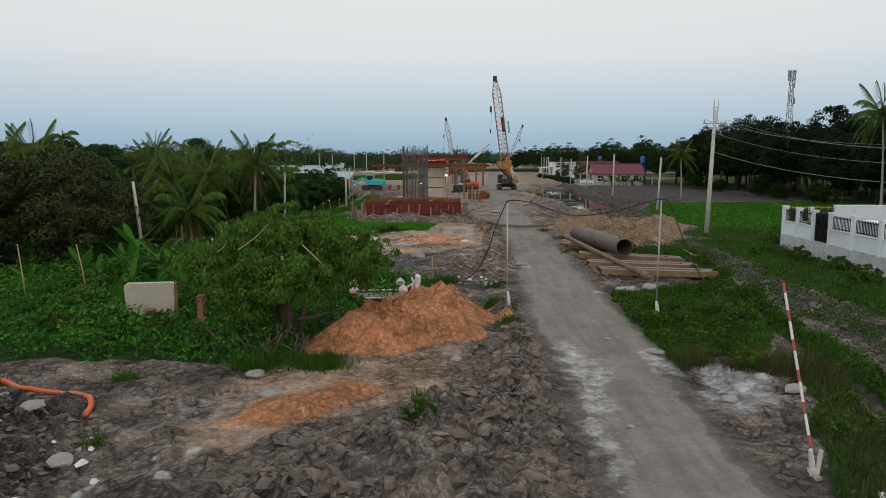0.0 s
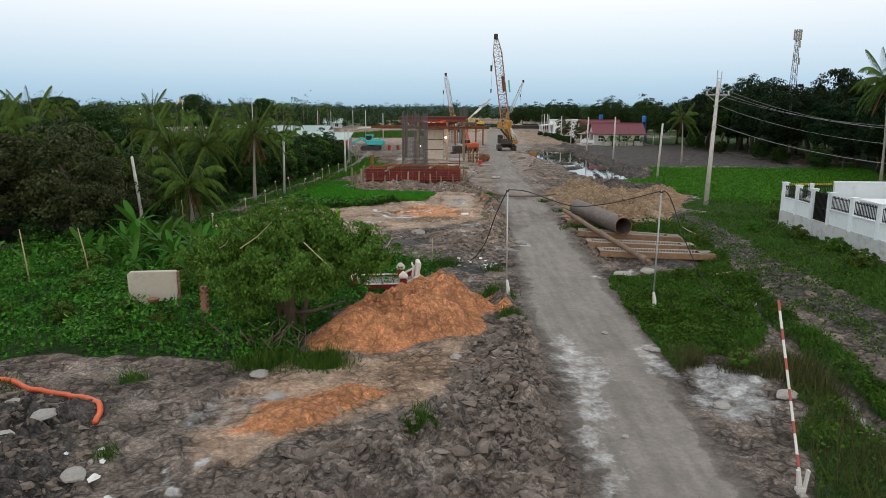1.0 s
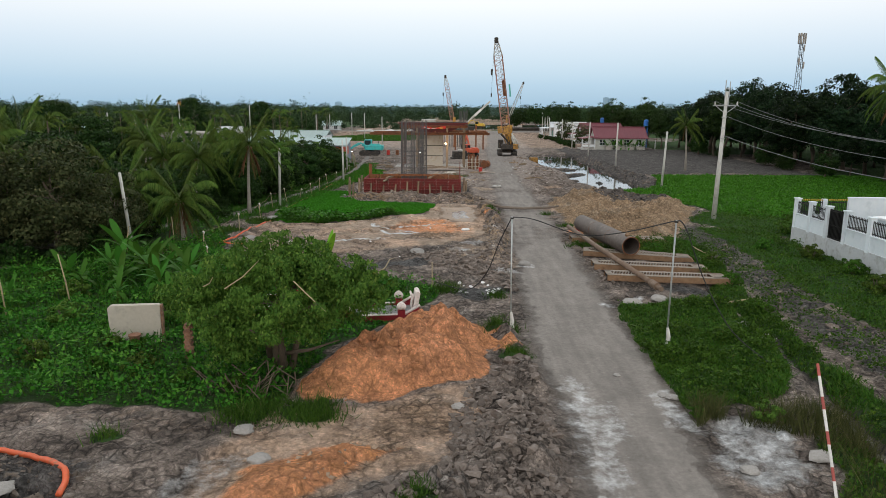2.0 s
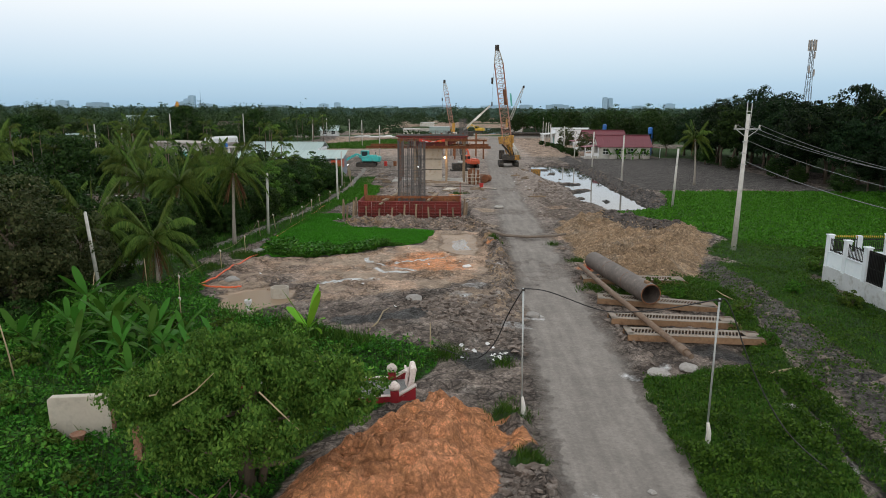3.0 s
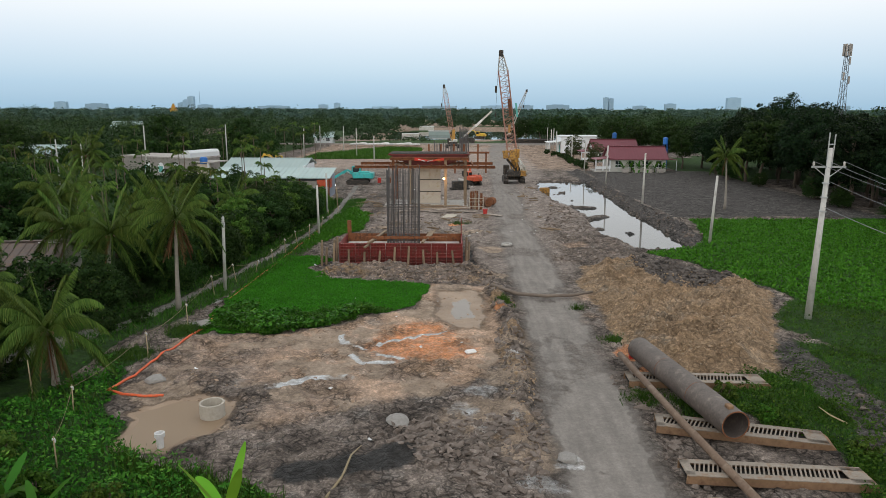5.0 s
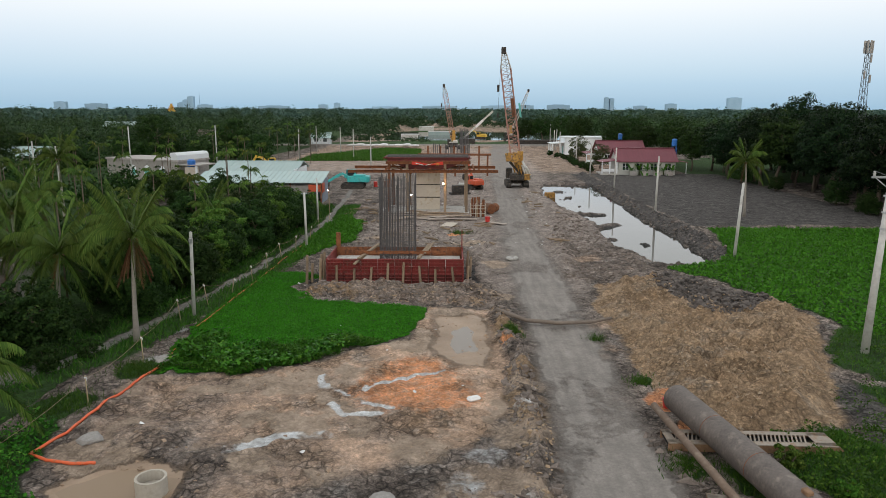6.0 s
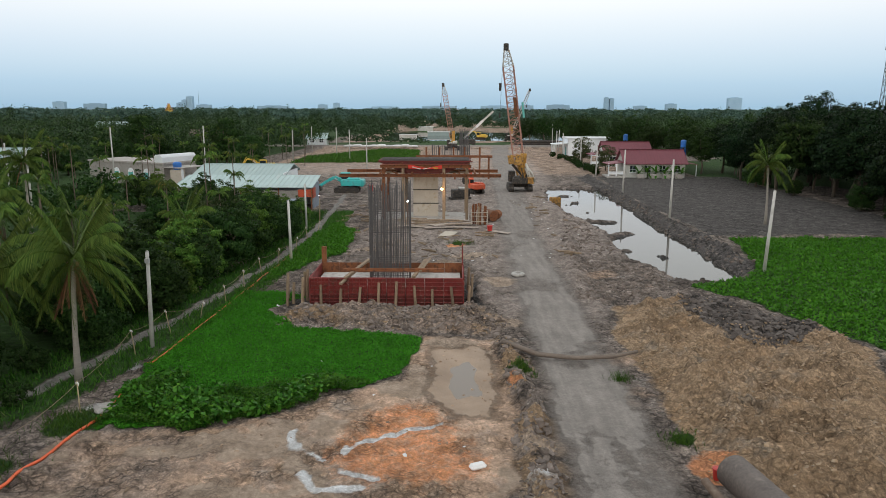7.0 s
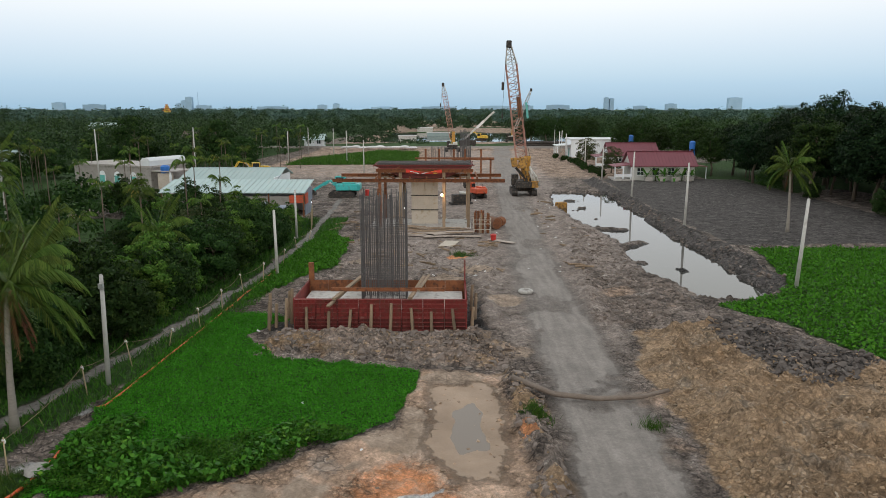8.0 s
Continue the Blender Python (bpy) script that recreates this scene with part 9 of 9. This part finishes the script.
stuff("taro_leaves", leaf_quads(p, k, k * 0.55, -0.35), TARO, "broad taro leaves along the edge of the bed", "taro")
p = np.concatenate([scatter(PADDY, 100000), scatter(STRIP, 9000)])
p[:, 2] += RNG.random(len(p)) * 0.12
k = RNG.uniform(0.14, 0.28, len(p))
stuff("paddy", leaf_quads(p, k, k * 0.6, 0.4), PADDY_LEAF, "level field of short bright green rice", "rice")
lane_side = np.concatenate([np.stack([np.interp(yy, [48, 59, 67, 76, 87, 100, 112], [-23.5, -18, -16.4, -15.0, -13.9, -13.5, -14]) + np.where(RNG.random(5000) < 0.5, -1, 1) * RNG.uniform(0.4, 2.6, 5000), yy], 1) for yy in (RNG.uniform(48, 112, 5000), RNG.uniform(48, 112, 5000), RNG.uniform(48, 112, 5000))])
p = np.concatenate([lane_side, lie(lane_side[:, 0], lane_side[:, 1])[:, None]], 1)
stuff("lane_grass", blade_quads(p, RNG.uniform(0.1, 0.4, len(p)), 0.05, 0.5), GRASS, "rank grass along both sides of the lane", "grass")
p = scatter(GREEN_BANK, 14000)
stuff("bank_grass", blade_quads(p, RNG.uniform(0.2, 0.6, len(p)), 0.16, 0.6), GRASS, "rough grass on the bank below the far road", "grass")
tuft = []
for px, py, pr, cnt in ((-5.6, 22.4, 1.0, 1500), (-3.9, 22.3, 0.8, 1100), (2.1, 30.2, 0.7, 500), (2.4, 27.2, 0.5, 260), (-13.2, 19.2, 1.2, 1400), (-14.5, 17.2, 1.2, 1200), (3.4, 61.5, 0.6, 300), (-0.6, 17.0, 0.4, 160), (8.3, 47.4, 0.9, 500), (-9.0, 20.6, 0.4, 120),
                        (8.6, 55, 0.6, 250), (7.9, 61, 0.5, 150), (-14.6, 56, 1.2, 700), (-16, 52, 1.5, 900), (10.2, 46.5, 1.2, 900), (-0.2, 36.3, 0.8, 600), (-7.6, 16.2, 0.3, 80), (0.9, 93, 1.0, 300), (2.2, 35.4, 0.5, 200)):
    x, y = RNG.normal(px, pr * 0.5, cnt), RNG.normal(py, pr * 0.5, cnt)
    tuft.append(np.stack([x, y, lie(x, y)], 1))
p = np.concatenate(tuft)
stuff("grass_tufts", blade_quads(p, RNG.uniform(0.1, 0.32, len(p)), 0.03, 0.5), GRASS, "scattered tufts of grass on bare soil", "grass")


# ---- stakes, ropes, hose, litter ----
for x, y, h, lx in ((-18.2, 31.0, 2.6, -0.25), (-16.5, 32.8, 2.4, -0.4), (-21.0, 54.4, 1.5, 0), (-13.9, 20.2, 1.6, -0.25), (-17.4, 46.6, 1.9, -0.1), (-0.85, 36.6, 1.3, -0.02), (-19.0, 43.5, 1.8, 0.2)):
    ob = thing("bamboo_stake", (x, y, gz(x, y)), "thin bamboo stake standing in the weeds", "stake", "bamboo stakes")
    part("cane", Geo().tube([(0, 0, -0.2), (lx * 0.4, 0, h * 0.5), (lx, 0.05, h)], [0.035, 0.03, 0.022], 7), BAMBOO, ob, smooth=True)
    part("knot", Geo().tube([(lx * 0.4, 0, h * 0.5 - 0.02), (lx * 0.4, 0, h * 0.5 + 0.02)], 0.04, 7), BAMBOO, ob)
FENCE = [(-13.4, 41.2), (-15.2, 45.6), (-14.9, 52.0), (-14.8, 57.0), (-15.5, 63.6), (-15.0, 66.8), (-14.6, 70.0), (-14.0, 73.0), (-13.8, 76.2), (-13.6, 80.0), (-13.4, 84.0), (-13.2, 89.0), (-13.1, 94.0), (-13.2, 99.0)]
tops = []
for i, (x, y) in enumerate(FENCE):
    rg = random.Random(i + 9)
    lx, h = rg.uniform(-0.35, 0.25), rg.uniform(1.0, 1.5)
    ob = thing("fence_stake", (x, y, gz(x, y)), "leaning stake of a rope fence with a white rag", "stake", "rope fence stakes")
    part("cane", Geo().tube([(0, 0, -0.2), (lx, 0.1, h)], [0.032, 0.022], 7), BAMBOO, ob, smooth=True)
    part("rag", Geo().box((lx, 0.1, h - 0.1), (0.10, 0.07, 0.07), rz=30, rx=12).box((lx + 0.04, 0.1, h - 0.17), (0.06, 0.03, 0.13), ry=20), RAG, ob, bevel=0.012)
    tops.append((x + lx, y + 0.1, gz(x, y) + h - 0.1))
rope = thing("fence_rope", (0, 0, 0), "slack grey rope strung between the stakes", "rope")
for a, b in zip(tops, tops[1:]):
    pts = [(a[0] + (b[0] - a[0]) * t, a[1] + (b[1] - a[1]) * t, a[2] + (b[2] - a[2]) * t - 0.8 * t * (1 - t)) for t in (0, 0.2, 0.4, 0.6, 0.8, 1)]
    part("rope", Geo().tube(pts, 0.009, 4, False), TIMBER, rope)


def hose(pts, r, label):
    fine = []
    for i in range(len(pts) - 1):
        p0, p1, p2, p3 = (pts[max(i - 1, 0)], pts[i], pts[i + 1], pts[min(i + 2, len(pts) - 1)])
        for k in range(6):
            t = k / 6
            x, y = (0.5 * ((2 * p1[j]) + (p2[j] - p0[j]) * t + (2 * p0[j] - 5 * p1[j] + 4 * p2[j] - p3[j]) * t * t + (3 * p1[j] - p0[j] - 3 * p2[j] + p3[j]) * t ** 3) for j in (0, 1))
            fine.append((x, y, gz(x, y) + r * 0.8))
    solo("orange_hose", Geo().tube(fine, r, 9), ORANGE_HOSE, (0, 0, 0), label, "hose", "orange hoses", smooth=True)


hose([(-15.5, 20.6), (-12.7, 20.5), (-11.6, 19.95), (-10.7, 19.8), (-9.7, 19.2), (-8.9, 18.5), (-8.6, 17.6)], 0.075, "thick orange corrugated hose ending on the rubble")
hose([(-15.0, 48.0), (-14.4, 50.0), (-14.1, 53.0), (-13.8, 56.8), (-14.0, 59.0)], 0.06, "orange hose lying along the clay edge")
hose([(-12.2, 47.2), (-13.6, 47.4), (-15.0, 48.0)], 0.06, "orange hose end on the clay")
hose([(-14.3, 62.0), (-14.0, 67.6), (-13.8, 74.0), (-13.4, 81.0), (-13.2, 90.0)], 0.05, "faded orange hose along the rope fence")
solo("crooked_stick", Geo().tube([(0, 0, 0.03), (0.35, 1.2, 0.12), (0.5, 2.2, 0.35), (0.75, 3.0, 0.30)], [0.05, 0.045, 0.035, 0.02], 7), BAMBOO, (-3.9, 39.6, gz(-3.9, 39.6)), "crooked pale stick lying at the edge of the muck", "stick", smooth=True)
solo("dead_branch", Geo().tube([(0, 0, 0.1), (1.0, 0.2, 0.2), (1.9, 0.7, 0.15)], [0.06, 0.05, 0.02], 7), BAMBOO, (12.6, 34.4, gz(12.6, 34.4) + 0.1), "pale dead branch across the ditch", "branch", smooth=True)
solo("dead_branch", Geo().tube([(0, 0, 0.05), (-0.6, 0.3, 0.3), (-0.9, 0.6, 0.5)], [0.04, 0.03, 0.015], 6), BAMBOO, (15.6, 45.0, gz(15.6, 45.0)), "small dead branch on the soil", "branch", smooth=True)


def lump_mesh(name, seed, mat, flat=0.7):
    """An angular lump of soil or stone."""
    rg = random.Random(seed)
    bm = bmesh.new()
    bmesh.ops.create_icosphere(bm, subdivisions=2, radius=1.0)
    for v in bm.verts:
        k = 1 + 0.35 * noise.noise(v.co * 1.3 + Vector((seed * 3.1, 0, 0))) + 0.15 * noise.noise(v.co * 3.1 + Vector((0, seed * 1.7, 0)))
        v.co = Vector((v.co.x * k, v.co.y * k * rg.uniform(0.9, 1.0), v.co.z * k * flat))
    me = bpy.data.meshes.new(name)
    bm.to_mesh(me)
    bm.free()
    me.materials.append(mat)
    return me


STONES = [lump_mesh("stone", s, STONE) for s in range(4)]
for i, (x, y, s) in enumerate(((-5.45, 21.0, 0.28), (-4.7, 19.7, 0.30), (7.35, 19.3, 0.24), (6.85, 23.7, 0.22), (6.6, 23.9, 0.16), (9.3, 19.8, 0.3), (-2.0, 44.9, 0.5), (-13.3, 49.0, 0.45), (5.6, 25.6, 0.13), (4.4, 17.6, 0.10), (-13.9, 57.2, 0.5), (-10.9, 18.2, 0.35),
                               (-9.6, 17.2, 0.3), (-9.9, 15.9, 0.4), (-7.8, 15.2, 0.28), (9.6, 34.7, 0.4), (8.3, 34.3, 0.45), (4.2, 42.2, 0.4), (12.3, 29.6, 0.35), (12.0, 31.2, 0.3), (0.3, 22.9, 0.2))):
    ob = solo("stone", STONES[i % 4], None, (x, y, gz(x, y) + s * 0.2), "pale weathered stone lying on the soil", "stone", "loose stones", rz=i * 47)
    ob.scale = (s, s, s * 0.5)
solo("stone_slab", Geo().box((0, 0, 0.05), (0.75, 0.5, 0.09), rx=6).box((0.3, 0.34, 0.04), (0.45, 0.3, 0.07), rz=20), RAG, (8.5, 14.0, gz(8.5, 14.0)), "broken pale slab lying in the grass", "slab", rz=-20, bevel=0.015)
LITTER = mesh_of("scrap", Geo().add([(0, 0, 0), (0.22, 0.03, 0.05), (0.25, 0.2, 0.02), (0.1, 0.26, 0.08), (-0.04, 0.14, 0.03)], [(0, 1, 2, 3, 4)]).add([(0.05, 0.05, 0.02), (0.2, 0.1, 0.12), (0.12, 0.22, 0.1)], [(0, 1, 2)]), RAG)
rg = random.Random(8)
for i in range(80):
    if i < 14:
        x, y = rg.gauss(1.4, 0.7), rg.gauss(36.2, 0.5)
    elif i < 22:
        x, y = rg.uniform(-9, -6), rg.uniform(13, 17)
    else:
        x, y = (rg.uniform(-12, 3), rg.uniform(42, 100)) if i < 40 else (rg.uniform(-11, 14), rg.uniform(84, 130))
    ob = solo("plastic_scrap", LITTER, None, (x, y, gz(x, y) + 0.03), "torn scrap of white plastic on the soil", "litter", "litter", rz=rg.uniform(0, 360))
    s = rg.uniform(0.4, 1.0)
    ob.scale = (s, s, s)
solo("white_sack", Geo().box((0, 0, 0.1), (0.6, 0.35, 0.2)), RAG, (1.05, 52.9, gz(1.05, 52.9)), "white sack lying on clay", "sack", rz=25, bevel=0.08)

# ---- clods of churned soil ----
def clod_shapes(seed, count):
    """Angular broken lumps: hulls round a few scattered corners."""
    rg = random.Random(seed)
    out = []
    for k in range(count):
        bm = bmesh.new()
        for q in range(10):
            d = Vector((rg.gauss(0, 1), rg.gauss(0, 1), rg.gauss(0, 1))).normalized() * rg.uniform(0.75, 1.15)
            bm.verts.new([max(-0.8, min(0.8, c)) for c in d])
        hull = bmesh.ops.convex_hull(bm, input=bm.verts[:])
        bmesh.ops.delete(bm, geom=[g for g in hull["geom_interior"] if isinstance(g, bmesh.types.BMVert)], context="VERTS")
        bmesh.ops.triangulate(bm, faces=bm.faces[:])
        bm.verts.index_update()
        out.append((np.array([v.co[:] for v in bm.verts]), np.array([[v.index for v in f.verts] for f in bm.faces])))
        bm.free()
    return out


CLOD_SHAPES = clod_shapes(3, 14)


def clods(name, places, size, mat, label, seed):
    """Lumps of soil, each turned and stretched its own way and half sunk in the ground."""
    rng = np.random.default_rng(seed)
    size = np.broadcast_to(size, len(places))
    pick = rng.integers(0, len(CLOD_SHAPES), len(places))
    vs, fs, n0 = [], [], 0
    for k, (hv, hf) in enumerate(CLOD_SHAPES):
        p, r = places[pick == k], size[pick == k]
        n = len(p)
        v = hv[None] * np.stack([rng.uniform(0.7, 1.5, n), rng.uniform(0.6, 1.1, n), rng.uniform(0.4, 0.85, n)], 1)[:, None] * r[:, None, None]
        a, tilt = rng.uniform(0, 2 * np.pi, (n, 1)), rng.normal(0, 0.4, (n, 1))
        y, z = v[:, :, 1].copy(), v[:, :, 2].copy()
        v[:, :, 1], v[:, :, 2] = y * np.cos(tilt) - z * np.sin(tilt), y * np.sin(tilt) + z * np.cos(tilt)
        x, y = v[:, :, 0].copy(), v[:, :, 1].copy()
        v[:, :, 0], v[:, :, 1] = x * np.cos(a) - y * np.sin(a), x * np.sin(a) + y * np.cos(a)
        v += p[:, None]
        vs.append(v.reshape(-1, 3))
        fs.append((hf[None] + (n0 + np.arange(n) * len(hv))[:, None, None]).reshape(-1, 3))
        n0 += n * len(hv)
    return tagged(new(name, tris_of(name, np.concatenate(vs), np.concatenate(fs), mat)), label, "soil", kind="stuff")


def clod_size(n, lo, hi):
    return lo + (hi - lo) * RNG.random(n) ** 4


def thinned(p, size, seed, least=0.15, gain=1.3):
    """Leaves clods in drifts, with barer ground between them."""
    return p[RNG.random(len(p)) < least + gain * np.clip(fbm(p[:, 0], p[:, 1], size, 4, seed) + 0.15, 0, 1)]


p = thinned(scatter(RUBBLE, 26000, keep=-0.2), 1.2, 88, 0.12)
flat = step(-2.2, -0.8, p[:, 0]) * (1 - step(17.0, 19.0, p[:, 1]))
p = p[RNG.random(len(p)) > 0.6 * flat]
clods("soil_clods", p, clod_size(len(p), 0.03, 0.24), CLOD, "heaps of broken grey soil clods beside the track", 1)
p = np.concatenate([scatter(BERM, 3200), scatter([(3.2, 36), (0.6, 40), (-3, 44.5), (1, 46), (3.6, 44)], 2200), scatter([(2.4, 44), (2.6, 66), (3.9, 66), (3.8, 44)], 1500), scatter([(8.0, 35), (7.4, 50), (8.8, 50), (8.4, 35)], 1300),
                    scatter([(14.5, 24), (15, 36), (17.2, 48), (18, 48), (17.2, 36), (16.2, 24)], 500), scatter([(8.4, 74), (10.5, 96), (13.2, 112), (14.6, 100), (14.2, 86), (16, 79), (12, 74)], 4600), scatter([(21.2, 82), (21.4, 136), (23.4, 136), (23.6, 82)], 1800),
                    scatter([(1.9, 80), (-9, 80), (-9, 98), (2.5, 98), (3.6, 84)], 2200)])
p = thinned(p, 1.6, 89, 0.25)
clods("soil_clods", p, clod_size(len(p), 0.03, 0.28), CLOD, "broken soil clods round the pile cap and along the banks", 2)
left = thinned(scatter(RUBBLE_LEFT, 15000, keep=-0.2), 1.2, 90, 0.2)
clods("side_clods", left, clod_size(len(left), 0.025, 0.17), CLOD_SIDE, "dark broken clods by the orange hose", 6)
p = np.concatenate([scatter(BROWN_CLODS, 5200, keep=-0.4), scatter(PONDS, 1800, keep=-0.8)])
p = p[p[:, 2] > -0.48]
clods("dark_clods", p, clod_size(len(p), 0.04, 0.26), CLOD_DARK, "dark clods on the spoil heap and pond edge", 3)
m = thinned(scatter(MOUND, 8000), 0.9, 91, 0.2)
m[:, 2] -= 0.01
clods("orange_clods", m, clod_size(len(m), 0.012, 0.07), CLOD_ORANGE, "crumbling orange clay clods on the heap", 5)
p = thinned(np.concatenate([scatter(BROWN, 30000), scatter(BERM, 2600), scatter([(2.4, 44), (2.6, 66), (3.9, 66), (3.8, 44)], 2600)]), 1.5, 66, 0.12)
p[:, 2] -= 0.02
clods("spoil_clods", p, clod_size(len(p), 0.025, 0.15), CLOD_SPOIL, "cracked tan clods covering the spoil heap", 7)
p = thinned(np.concatenate([scatter(YELLOW_HEAP, 260), scatter(CLAY, 6000), scatter(MUD_FLAT, 1400), scatter(BERM, 1200)]), 2.0, 67, 0.05, 0.9)
p[:, 2] -= 0.01
clods("clay_clods", p, clod_size(len(p), 0.012, 0.12), CLOD_TAN, "crumbling tan clay clods", 4)
